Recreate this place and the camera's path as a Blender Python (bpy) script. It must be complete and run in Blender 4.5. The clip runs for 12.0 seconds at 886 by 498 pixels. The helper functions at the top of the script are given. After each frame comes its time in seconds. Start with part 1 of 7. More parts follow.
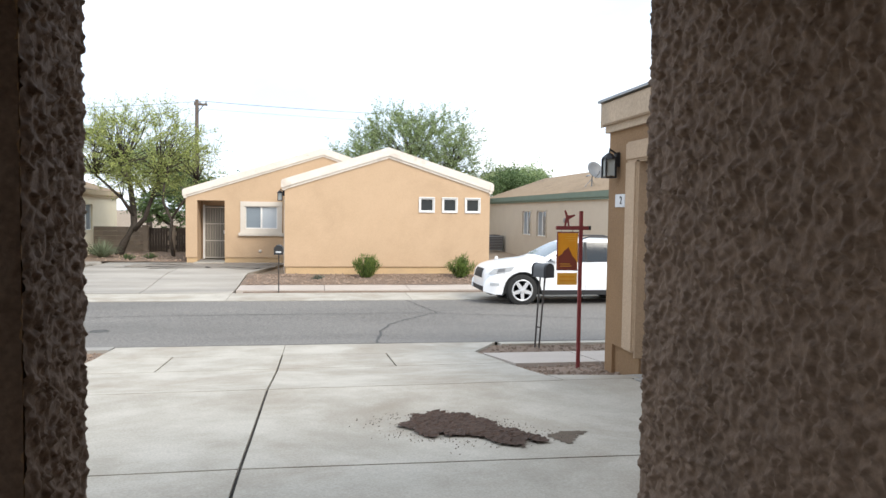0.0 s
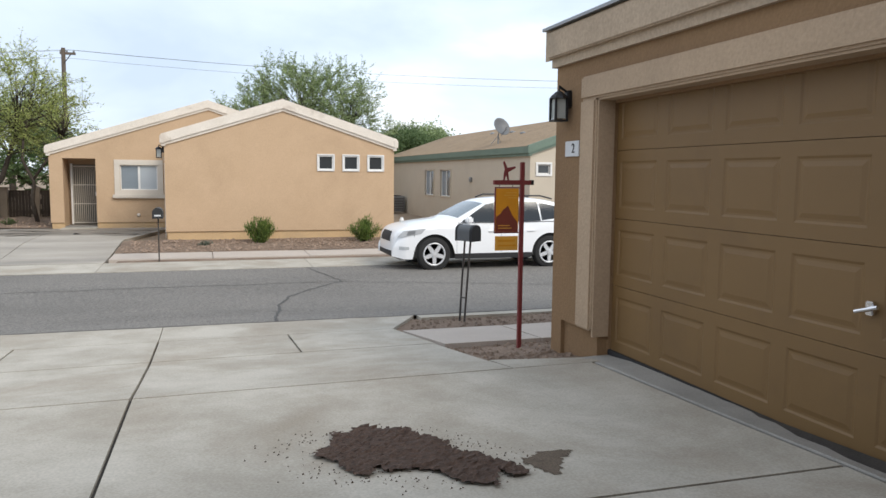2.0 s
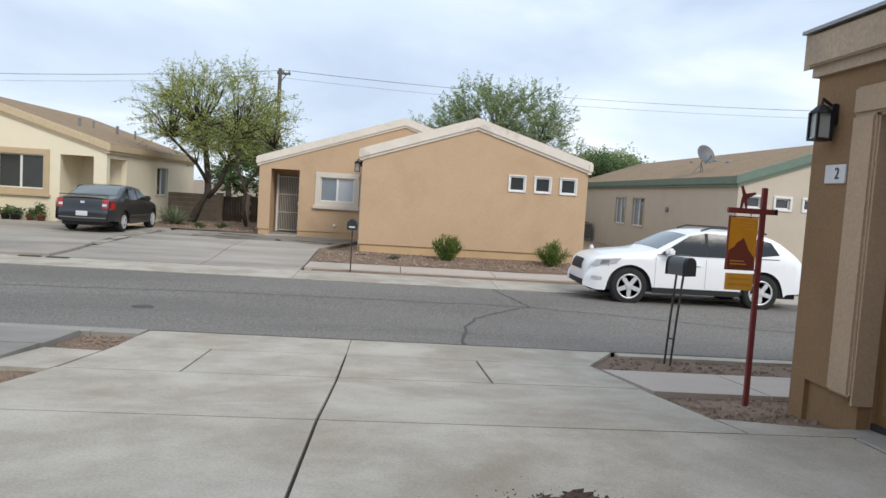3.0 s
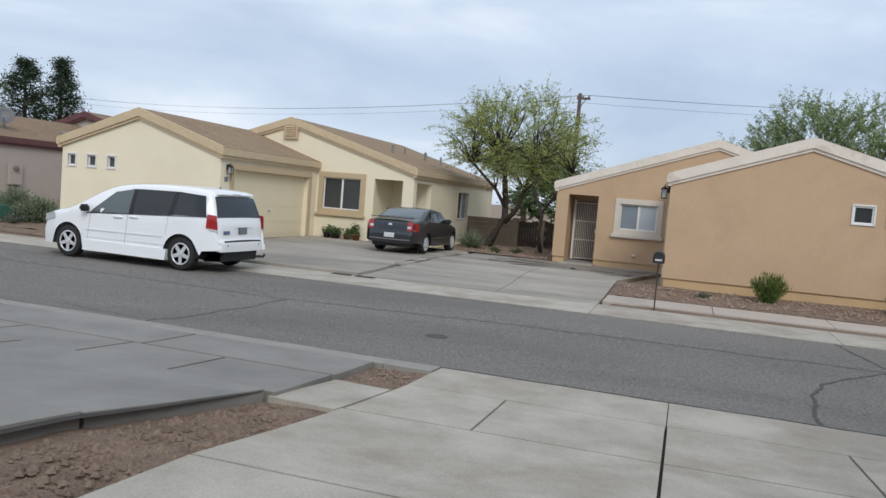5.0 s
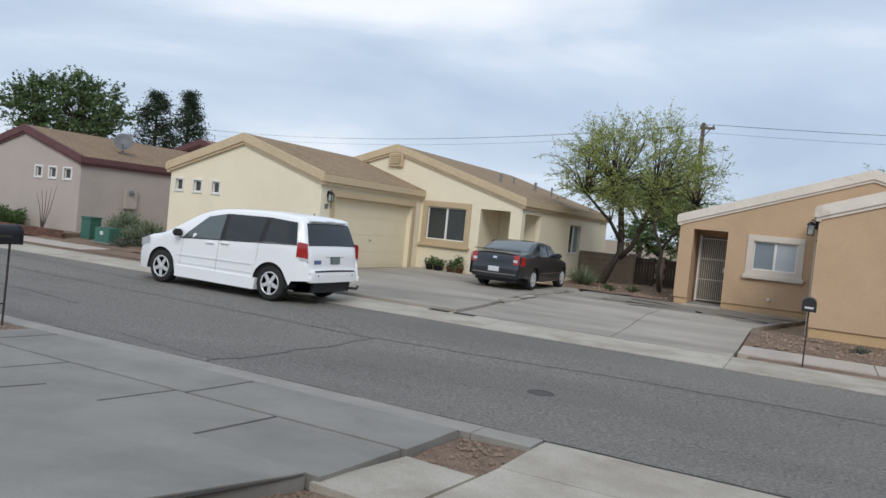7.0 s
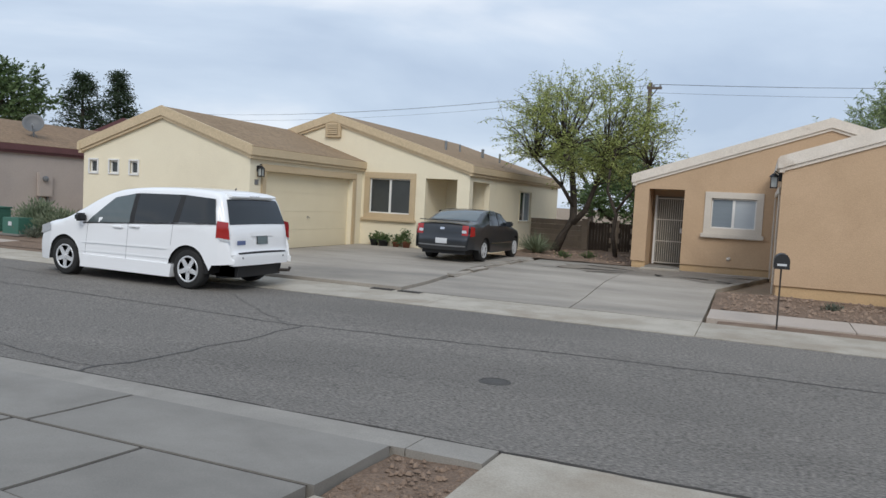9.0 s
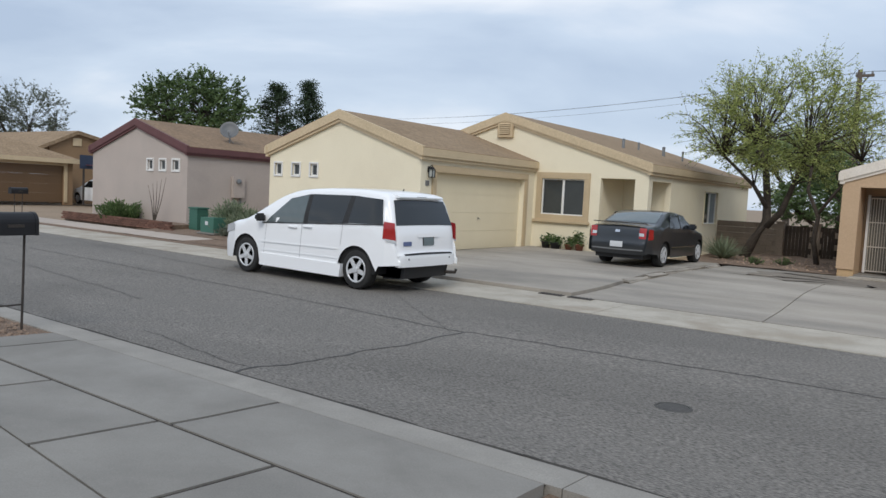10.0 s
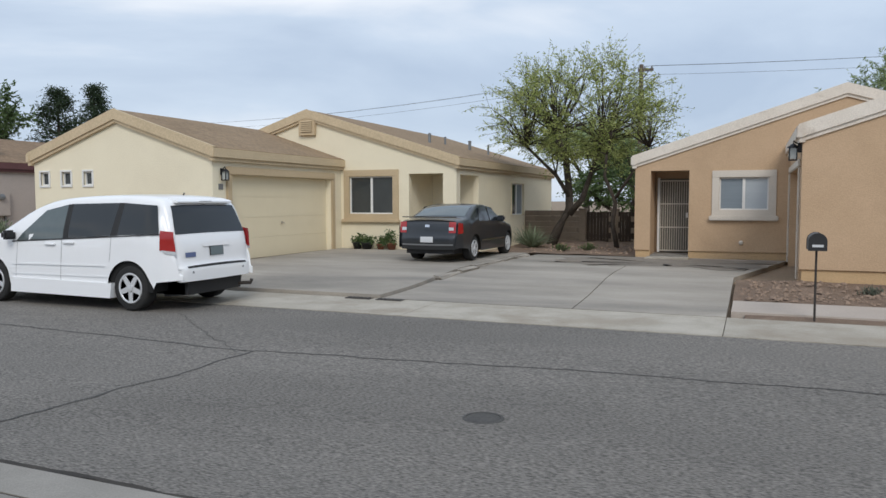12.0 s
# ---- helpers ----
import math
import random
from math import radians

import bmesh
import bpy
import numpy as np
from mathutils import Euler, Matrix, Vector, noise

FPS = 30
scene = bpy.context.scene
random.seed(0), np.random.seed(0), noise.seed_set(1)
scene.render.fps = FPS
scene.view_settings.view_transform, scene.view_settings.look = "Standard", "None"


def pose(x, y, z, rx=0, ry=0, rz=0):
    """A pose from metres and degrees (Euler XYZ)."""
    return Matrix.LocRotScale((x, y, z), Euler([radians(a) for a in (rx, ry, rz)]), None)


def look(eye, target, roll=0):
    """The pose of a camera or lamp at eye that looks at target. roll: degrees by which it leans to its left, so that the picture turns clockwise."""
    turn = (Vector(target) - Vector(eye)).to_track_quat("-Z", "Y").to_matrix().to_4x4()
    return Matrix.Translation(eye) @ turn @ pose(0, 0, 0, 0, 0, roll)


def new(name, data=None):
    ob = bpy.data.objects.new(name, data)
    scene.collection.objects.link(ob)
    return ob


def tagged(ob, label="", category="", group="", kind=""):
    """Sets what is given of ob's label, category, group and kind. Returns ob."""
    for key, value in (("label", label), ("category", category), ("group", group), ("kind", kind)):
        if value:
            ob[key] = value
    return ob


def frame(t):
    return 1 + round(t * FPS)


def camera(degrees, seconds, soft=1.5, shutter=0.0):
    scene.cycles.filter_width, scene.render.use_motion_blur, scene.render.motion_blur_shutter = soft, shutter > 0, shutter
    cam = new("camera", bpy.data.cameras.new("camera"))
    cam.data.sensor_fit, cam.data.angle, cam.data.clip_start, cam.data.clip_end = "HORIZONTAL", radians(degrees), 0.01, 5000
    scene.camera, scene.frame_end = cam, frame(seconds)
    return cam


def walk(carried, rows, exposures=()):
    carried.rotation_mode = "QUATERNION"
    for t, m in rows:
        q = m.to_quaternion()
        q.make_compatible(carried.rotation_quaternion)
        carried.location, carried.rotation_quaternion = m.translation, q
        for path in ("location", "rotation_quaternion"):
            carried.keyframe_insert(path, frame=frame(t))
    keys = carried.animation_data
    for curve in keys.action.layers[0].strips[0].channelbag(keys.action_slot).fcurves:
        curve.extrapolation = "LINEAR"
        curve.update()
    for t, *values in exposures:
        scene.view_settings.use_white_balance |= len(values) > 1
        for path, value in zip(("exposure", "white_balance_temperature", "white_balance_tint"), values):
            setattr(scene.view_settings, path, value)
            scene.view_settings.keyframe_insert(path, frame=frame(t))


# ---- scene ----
cam = camera(61.7, 12.0)

PATH = [
    (0, (-0.471, 0.968, 1.926), (-0.13, 2.936, 1.83), 0.8),
    (0.5, (-0.451, 1.384, 1.884), (0.014, 3.321, 1.705), 0.9),
    (1, (-0.457, 1.791, 1.877), (0.007, 3.719, 1.622), 0.7),
    (1.5, (-0.444, 2.206, 1.864), (0.159, 4.104, 1.682), 1.1),
    (2, (-0.389, 2.506, 1.834), (0.223, 4.4, 1.638), 0.6),
    (2.5, (-0.433, 2.88, 1.781), (-0.087, 4.841, 1.593), 1.7),
    (2.7, (-0.458, 3.029, 1.767), (-0.224, 5.01, 1.624), 2.6),
    (4.3, (-0.73, 4.048, 1.759), (-0.816, 6.037, 1.566), 4.6),
    (4.5, (-0.798, 4.209, 1.763), (-1.13, 6.178, 1.641), 4.6),
    (4.8, (-0.851, 4.393, 1.771), (-1.406, 6.31, 1.648), 4.2),
    (5, (-0.88, 4.517, 1.764), (-1.499, 6.414, 1.631), 4.6),
    (5.5, (-1.005, 4.885, 1.756), (-1.683, 6.763, 1.648), 5.4),
    (6, (-1.078, 5.313, 1.736), (-1.813, 7.173, 1.695), 5.3),
    (6.5, (-1.287, 5.667, 1.709), (-2.133, 7.478, 1.652), 6.2),
    (7, (-1.357, 6.021, 1.726), (-2.255, 7.807, 1.654), 5.7),
    (7.5, (-1.475, 6.376, 1.67), (-2.371, 8.164, 1.622), 5.6),
    (7.7, (-1.531, 6.556, 1.666), (-2.331, 8.389, 1.633), 5.2),
    (9.3, (-1.819, 7.593, 1.604), (-2.614, 9.422, 1.452), 2.4),
    (9.5, (-1.848, 7.72, 1.608), (-2.725, 9.509, 1.44), 2.7),
    (10, (-1.995, 8.045, 1.592), (-3.178, 9.651, 1.443), 2.9),
    (10.5, (-2.16, 8.297, 1.569), (-3.457, 9.81, 1.408), -0.5),
    (11, (-2.191, 8.556, 1.559), (-3.563, 10.006, 1.44), -0.3),
    (11.5, (-2.134, 8.764, 1.546), (-3.388, 10.319, 1.451), -0.3),
    (12, (-2.218, 9.12, 1.501), (-2.988, 10.961, 1.371), -0.1),
]
walk(cam, [(t, look(eye, target, roll)) for t, eye, target, roll in PATH],
     [(0, 1.05, 6600, 10), (0.5, 0.97, 6600, 10), (1.5, 0.70, 6650, 10), (2.5, 0.45, 6550, 10), (4.5, 0.15, 6350, 10), (5.5, 0.03, 6300, 10), (12, 0.03, 6350, 10)])

# ---- world, sun, exposure ----
world = bpy.data.worlds.new("sky")
scene.world = world
world.use_nodes = True
wn, wl = world.node_tree.nodes, world.node_tree.links
wn.clear()
w_out = wn.new("ShaderNodeOutputWorld")
w_bg = wn.new("ShaderNodeBackground")
w_sky = wn.new("ShaderNodeTexSky")
w_sky.sky_type = "NISHITA"
w_sky.sun_disc = False
w_sky.sun_elevation = radians(50)
w_sky.sun_rotation = radians(200)
w_sky.dust_density = 2.0
w_co = wn.new("ShaderNodeTexCoord")
w_map = wn.new("ShaderNodeMapping")
w_map.inputs["Scale"].default_value = (1.0, 1.0, 3.2)
w_map.inputs["Location"].default_value = (3.1, 0.7, 0.4)
w_noise = wn.new("ShaderNodeTexNoise")
w_noise.inputs["Scale"].default_value = 1.9
w_noise.inputs["Detail"].default_value = 7.0
w_noise.inputs["Roughness"].default_value = 0.5
w_noise.inputs["Distortion"].default_value = 0.4
w_ramp = wn.new("ShaderNodeValToRGB")
w_ramp.color_ramp.elements[0].position = 0.36
w_ramp.color_ramp.elements[0].color = (5.0, 6.0, 7.5, 1)
w_ramp.color_ramp.elements[1].position = 0.70
w_ramp.color_ramp.elements[1].color = (10.3, 10.5, 10.8, 1)
w_mid = w_ramp.color_ramp.elements.new(0.52)
w_mid.color = (6.6, 7.6, 8.9, 1)
w_mix = wn.new("ShaderNodeMix")
w_mix.data_type = "RGBA"
w_mix.inputs["Factor"].default_value = 0.86
wl.new(w_co.outputs["Generated"], w_map.inputs["Vector"])
wl.new(w_map.outputs["Vector"], w_noise.inputs["Vector"])
wl.new(w_noise.outputs["Fac"], w_ramp.inputs["Fac"])
wl.new(w_sky.outputs["Color"], w_mix.inputs["A"])
wl.new(w_ramp.outputs["Color"], w_mix.inputs["B"])
wl.new(w_mix.outputs["Result"], w_bg.inputs["Color"])
w_bg.inputs["Strength"].default_value = 0.10
wl.new(w_bg.outputs["Background"], w_out.inputs["Surface"])

sun = new("sun", bpy.data.lights.new("sun", "SUN"))
sun.data.energy = 1.5
sun.data.angle = radians(25)
sun.data.color = (1.0, 0.95, 0.87)
sun.matrix_basis = look((15, -25, 25), (0, 0, 0))


# ---- materials ----
def mat(name, col, col2=None, scale=3.0, fine=60.0, fine_amt=0.12, rough=0.85, bump=0.25, bump_scale=None, bump_dist=0.01,
        metal=0.0, spread=(0.35, 0.7), rnd=0.0, coat=0.0, stain=None, stain_scale=0.7, stain_pos=(0.55, 0.75), detail=5.0, stretch=None):
    """Two-scale colour variation, fine grain, relief and an optional third tone in blotches."""
    m = bpy.data.materials.new(name)
    m.use_nodes = True
    n, l = m.node_tree.nodes, m.node_tree.links
    b = n["Principled BSDF"]
    b.inputs["Roughness"].default_value = rough
    b.inputs["Metallic"].default_value = metal
    b.inputs["Coat Weight"].default_value = coat
    co = n.new("ShaderNodeTexCoord")
    vec = co.outputs["Object"]
    if stretch:
        mp = n.new("ShaderNodeMapping")
        mp.inputs["Scale"].default_value = stretch
        l.new(vec, mp.inputs["Vector"])
        vec = mp.outputs["Vector"]
    big = n.new("ShaderNodeTexNoise")
    big.inputs["Scale"].default_value = scale
    big.inputs["Detail"].default_value = detail
    big.inputs["Roughness"].default_value = 0.62
    l.new(vec, big.inputs["Vector"])
    ramp = n.new("ShaderNodeValToRGB")
    ramp.color_ramp.elements[0].position, ramp.color_ramp.elements[1].position = spread
    ramp.color_ramp.elements[0].color = (*col, 1)
    ramp.color_ramp.elements[1].color = (*(col2 or [c * 0.85 for c in col]), 1)
    l.new(big.outputs["Fac"], ramp.inputs["Fac"])
    out = ramp.outputs["Color"]
    if stain:
        sn = n.new("ShaderNodeTexNoise")
        sn.inputs["Scale"].default_value = stain_scale
        sn.inputs["Detail"].default_value = 7.0
        sn.inputs["Roughness"].default_value = 0.62
        sn.inputs["Distortion"].default_value = 0.6
        l.new(vec, sn.inputs["Vector"])
        sr = n.new("ShaderNodeMapRange")
        sr.inputs["From Min"].default_value, sr.inputs["From Max"].default_value = stain_pos
        l.new(sn.outputs["Fac"], sr.inputs["Value"])
        sm = n.new("ShaderNodeMix")
        sm.data_type = "RGBA"
        l.new(sr.outputs["Result"], sm.inputs["Factor"])
        l.new(out, sm.inputs["A"])
        sm.inputs["B"].default_value = (*stain, 1)
        out = sm.outputs["Result"]
    fn = n.new("ShaderNodeTexNoise")
    fn.inputs["Scale"].default_value = fine
    fn.inputs["Detail"].default_value = 3.0
    l.new(vec, fn.inputs["Vector"])
    fr = n.new("ShaderNodeMapRange")
    fr.inputs["From Min"].default_value, fr.inputs["From Max"].default_value = 0.3, 0.7
    fr.inputs["To Min"].default_value, fr.inputs["To Max"].default_value = 1 - fine_amt, 1 + fine_amt
    l.new(fn.outputs["Fac"], fr.inputs["Value"])
    mul = n.new("ShaderNodeVectorMath")
    mul.operation = "SCALE"
    l.new(out, mul.inputs[0])
    l.new(fr.outputs["Result"], mul.inputs["Scale"])
    out = mul.outputs["Vector"]
    if rnd:
        oi = n.new("ShaderNodeObjectInfo")
        rr = n.new("ShaderNodeMapRange")
        rr.inputs["To Min"].default_value, rr.inputs["To Max"].default_value = 1 - rnd, 1 + rnd
        l.new(oi.outputs["Random"], rr.inputs["Value"])
        m2 = n.new("ShaderNodeVectorMath")
        m2.operation = "SCALE"
        l.new(out, m2.inputs[0])
        l.new(rr.outputs["Result"], m2.inputs["Scale"])
        out = m2.outputs["Vector"]
    l.new(out, b.inputs["Base Color"])
    if bump:
        bn = n.new("ShaderNodeTexNoise")
        bn.inputs["Scale"].default_value = bump_scale or fine
        bn.inputs["Detail"].default_value = 4.0
        l.new(vec, bn.inputs["Vector"])
        bp = n.new("ShaderNodeBump")
        bp.inputs["Strength"].default_value = bump
        bp.inputs["Distance"].default_value = bump_dist
        l.new(bn.outputs["Fac"], bp.inputs["Height"])
        l.new(bp.outputs["Normal"], b.inputs["Normal"])
    return m


def plain(name, col, rough=0.5, metal=0.0, coat=0.0, emit=0.0):
    m = mat(name, col, [c * 0.92 for c in col], scale=8, fine=150, fine_amt=0.04, rough=rough, bump=0.03, metal=metal, coat=coat)
    if emit:
        b = m.node_tree.nodes["Principled BSDF"]
        b.inputs["Emission Color"].default_value = (*col, 1)
        b.inputs["Emission Strength"].default_value = emit
    return m


STUCCO = dict(scale=1.1, fine=45, fine_amt=0.07, rough=0.93, bump=0.5, bump_scale=38, bump_dist=0.012, stain_scale=0.45, stain_pos=(0.52, 0.8))
M_TAN = mat("stucco_tan", (0.55, 0.385, 0.245), (0.515, 0.36, 0.225), stain=(0.455, 0.315, 0.195), **STUCCO)
M_TAN_LOW = mat("stucco_tan_base", (0.58, 0.40, 0.22), (0.52, 0.36, 0.20), stain=(0.42, 0.31, 0.20), **STUCCO)
M_CREAM = mat("stucco_cream", (0.83, 0.75, 0.565), (0.80, 0.72, 0.54), stain=(0.75, 0.67, 0.50), **STUCCO)
M_CREAM_TRIM = mat("stucco_beige_trim", (0.56, 0.44, 0.28), (0.52, 0.40, 0.25), stain=(0.46, 0.36, 0.23), **STUCCO)
M_MAUVE = mat("stucco_mauve", (0.46, 0.395, 0.35), (0.43, 0.37, 0.33), stain=(0.39, 0.335, 0.30), **STUCCO)
M_BROWN_WALL = mat("stucco_brown", (0.26, 0.165, 0.09), (0.235, 0.15, 0.082), stain=(0.21, 0.13, 0.075), **STUCCO)
M_GREIGE = mat("stucco_greige", (0.56, 0.49, 0.39), (0.53, 0.46, 0.365), stain=(0.47, 0.41, 0.33), **STUCCO)
M_WHITEWALL = mat("stucco_pale", (0.68, 0.64, 0.58), (0.63, 0.6, 0.54), stain=(0.57, 0.54, 0.49), **STUCCO)
M_HOME = mat("stucco_dark_tan", (0.27, 0.163, 0.083), (0.24, 0.145, 0.073), stain=(0.20, 0.12, 0.062), **STUCCO)
M_HOME_TRIM = mat("stucco_sand_trim", (0.46, 0.335, 0.225), (0.42, 0.305, 0.205), stain=(0.34, 0.25, 0.17), **STUCCO)
M_PORCH = mat("stucco_porch", (0.192, 0.127, 0.085), (0.158, 0.104, 0.070), scale=2.5, fine=90, fine_amt=0.2, rough=0.85, bump=0.4, bump_scale=140,
              bump_dist=0.004, stain=(0.125, 0.083, 0.056), stain_scale=1.5)
M_FASCIA_A = mat("fascia_offwhite", (0.76, 0.69, 0.60), (0.69, 0.62, 0.53), scale=2, fine=60, rough=0.85, bump=0.15, stain=(0.5, 0.42, 0.34), stain_scale=1.2)
M_FASCIA_B = mat("fascia_beige", (0.58, 0.46, 0.30), (0.53, 0.42, 0.27), scale=2, fine=30, rough=0.85, bump=0.25)
M_MAROON = mat("fascia_maroon", (0.13, 0.055, 0.055), (0.11, 0.045, 0.045), scale=2, fine=30, rough=0.7, bump=0.2)
M_GREEN_TRIM = mat("fascia_sage", (0.16, 0.22, 0.17), (0.14, 0.19, 0.15), scale=2, fine=30, rough=0.75, bump=0.2)
M_HOME_FASCIA = mat("fascia_sand", (0.45, 0.345, 0.245), (0.40, 0.305, 0.215), scale=2, fine=40, rough=0.85, bump=0.3, stain=(0.33, 0.27, 0.2), stain_scale=1.0)
M_TRIMWHITE = plain("white_trim", (0.78, 0.77, 0.74), 0.55)
M_TRIMGREY = mat("stucco_white_trim", (0.66, 0.60, 0.52), (0.62, 0.56, 0.48), stain=(0.55, 0.49, 0.42), **STUCCO)
M_GARAGE_HOME = mat("garage_door_brown", (0.195, 0.111, 0.040), (0.178, 0.101, 0.036), scale=1.2, fine=200, fine_amt=0.04, rough=0.55, bump=0.12,
                    bump_scale=120, bump_dist=0.003, stain=(0.155, 0.088, 0.035), stain_scale=0.8)
M_GARAGE_B = mat("garage_door_cream", (0.78, 0.68, 0.48), (0.75, 0.65, 0.455), scale=1.2, fine=120, fine_amt=0.04, rough=0.6, bump=0.1)
M_GARAGE_A = mat("garage_door_tan", (0.5, 0.35, 0.2), (0.47, 0.33, 0.19), scale=1.2, fine=120, fine_amt=0.04, rough=0.6, bump=0.1)
M_GARAGE_D = mat("garage_door_dark", (0.13, 0.075, 0.035), (0.12, 0.07, 0.033), scale=1.2, fine=120, fine_amt=0.04, rough=0.6, bump=0.1)
M_CONC = mat("concrete", (0.455, 0.418, 0.355), (0.35, 0.315, 0.258), scale=1.7, fine=70, fine_amt=0.12, rough=0.88, bump=0.25, bump_scale=160, bump_dist=0.004,
             rnd=0.035, stain=(0.27, 0.222, 0.165), stain_scale=0.7, stain_pos=(0.48, 0.80), detail=10, spread=(0.38, 0.64))
M_CONC_GREY = mat("concrete_grey", (0.265, 0.250, 0.225), (0.205, 0.193, 0.173), scale=1.4, fine=110, fine_amt=0.09, rough=0.88, bump=0.22, bump_scale=160, bump_dist=0.004,
                  rnd=0.04, stain=(0.178, 0.166, 0.148), stain_scale=0.7, stain_pos=(0.5, 0.8), detail=8)
M_CONC_KERB = mat("concrete_kerb", (0.32, 0.30, 0.268), (0.25, 0.234, 0.208), scale=1.6, fine=90, fine_amt=0.12, rough=0.9, bump=0.3, stain=(0.22, 0.205, 0.18), stain_scale=0.9)
M_SCREEN = mat("grey_door_screen", (0.16, 0.145, 0.115), (0.13, 0.118, 0.094), scale=3, fine=90, fine_amt=0.15, rough=0.7, bump=0.2)
M_CONC_FAR = mat("concrete_drive", (0.40, 0.362, 0.31), (0.27, 0.243, 0.206), scale=0.6, fine=60, fine_amt=0.1, rough=0.9, bump=0.2, rnd=0.05,
                 stain=(0.20, 0.185, 0.165), stain_scale=0.28, stain_pos=(0.5, 0.72), detail=8, stretch=(0.5, 1.6, 1))
M_CONC_WALK = mat("concrete_pinkish", (0.46, 0.40, 0.345), (0.41, 0.35, 0.30), scale=1.0, fine=60, fine_amt=0.08, rough=0.9, bump=0.2, rnd=0.05)
M_ASPH = mat("asphalt", (0.190, 0.175, 0.156), (0.160, 0.148, 0.132), scale=0.35, fine=48, fine_amt=0.6, rough=0.92, bump=0.8, bump_scale=60, bump_dist=0.012,
             stain=(0.120, 0.111, 0.099), stain_scale=0.22, stain_pos=(0.48, 0.75), detail=8, stretch=(0.6, 1.3, 1))
M_JOINT = mat("dark_joint_filler", (0.034, 0.030, 0.026), (0.055, 0.047, 0.039), scale=6, fine=60, fine_amt=0.2, rough=0.97, bump=0.4)
M_TAR = mat("tar_crack", (0.058, 0.055, 0.051), (0.085, 0.08, 0.074), scale=20, fine=90, rough=0.8, bump=0.3)
M_SOIL = mat("reddish_soil", (0.215, 0.15, 0.105), (0.16, 0.11, 0.078), scale=3, fine=55, fine_amt=0.3, rough=0.97, bump=0.9, bump_scale=30, bump_dist=0.03,
             stain=(0.28, 0.20, 0.145), stain_scale=1.4)
M_DIRT = mat("desert_dirt", (0.30, 0.225, 0.155), (0.25, 0.185, 0.125), scale=0.5, fine=20, fine_amt=0.2, rough=0.97, bump=0.6, bump_scale=12, bump_dist=0.04)
M_STAIN = mat("dark_spilled_soil", (0.085, 0.050, 0.034), (0.045, 0.028, 0.020), scale=25, fine=90, fine_amt=0.35, rough=0.97, bump=0.9, bump_scale=70, bump_dist=0.01)
M_STAIN3 = mat("worn_dark_concrete", (0.235, 0.205, 0.17), (0.185, 0.162, 0.135), scale=2, fine=60, fine_amt=0.15, rough=0.95, bump=0.3, stain=(0.28, 0.25, 0.21), stain_scale=1.0)
M_STAIN2 = mat("damp_brown_mark", (0.13, 0.097, 0.068), (0.10, 0.075, 0.053), scale=12, fine=90, fine_amt=0.25, rough=0.95, bump=0.5)
M_STONE = mat("gravel_stone", (0.30, 0.215, 0.155), (0.17, 0.12, 0.09), scale=6, fine=40, fine_amt=0.2, rough=0.92, bump=0.3, rnd=0.3)
M_SHINGLE = mat("brown_shingle", (0.29, 0.205, 0.125), (0.245, 0.17, 0.10), scale=1.2, fine=9, fine_amt=0.22, rough=0.95, bump=0.8, bump_scale=9, bump_dist=0.03,
                stretch=(1, 1, 1), stain=(0.21, 0.145, 0.085), stain_scale=0.6)
M_SHINGLE_C = mat("rust_brown_shingle", (0.245, 0.165, 0.10), (0.20, 0.135, 0.083), scale=1.2, fine=9, fine_amt=0.22, rough=0.95, bump=0.8, bump_scale=9, bump_dist=0.03)
M_GLASS = plain("dark_window_glass", (0.045, 0.052, 0.055), 0.04, 0.0, 0.4)
M_GLASS_SCREEN = mat("screened_window", (0.06, 0.068, 0.07), (0.05, 0.056, 0.06), scale=2, fine=120, fine_amt=0.08, rough=0.35, bump=0.0)
M_BLIND = mat("blind_behind_glass", (0.46, 0.50, 0.53), (0.42, 0.46, 0.49), scale=1, fine=40, rough=0.25, bump=0.0, stretch=(0.1, 0.1, 30))
M_BLIND_DIM = mat("grey_blind_behind_glass", (0.23, 0.27, 0.30), (0.20, 0.235, 0.265), scale=1, fine=40, rough=0.2, bump=0.0, stretch=(0.1, 0.1, 30))
M_BLACK = plain("black_metal", (0.018, 0.018, 0.02), 0.5, 0.3)
M_DARK = plain("wheel_arch_shade", (0.012, 0.012, 0.012), 0.9)
M_GREYMETAL = plain("grey_metal", (0.28, 0.29, 0.30), 0.45, 0.6)
M_IRON = mat("weathered_iron", (0.05, 0.046, 0.043), (0.075, 0.06, 0.05), scale=8, fine=80, rough=0.65, bump=0.2, metal=0.4)
M_REDPOST = mat("dark_red_paint", (0.20, 0.035, 0.035), (0.17, 0.03, 0.03), scale=6, fine=60, rough=0.5, bump=0.1)
M_ORANGE = plain("orange_sign", (0.72, 0.30, 0.02), 0.4)
M_MAROONSIGN = plain("maroon_sign", (0.20, 0.045, 0.03), 0.4)
M_ORANGE2 = plain("amber_sign", (0.75, 0.38, 0.06), 0.4)
M_CHROME = plain("chrome", (0.72, 0.72, 0.74), 0.18, 1.0)
M_ALLOY = plain("alloy", (0.68, 0.69, 0.70), 0.35, 0.35)
M_TYRE = mat("tyre_rubber", (0.018, 0.018, 0.018), (0.028, 0.027, 0.026), scale=6, fine=60, rough=0.88, bump=0.1)
M_WHITEPAINT = mat("white_car_paint", (0.88, 0.89, 0.90), (0.865, 0.872, 0.88), scale=1.2, fine=200, fine_amt=0.01, rough=0.28, bump=0.0, coat=0.6)
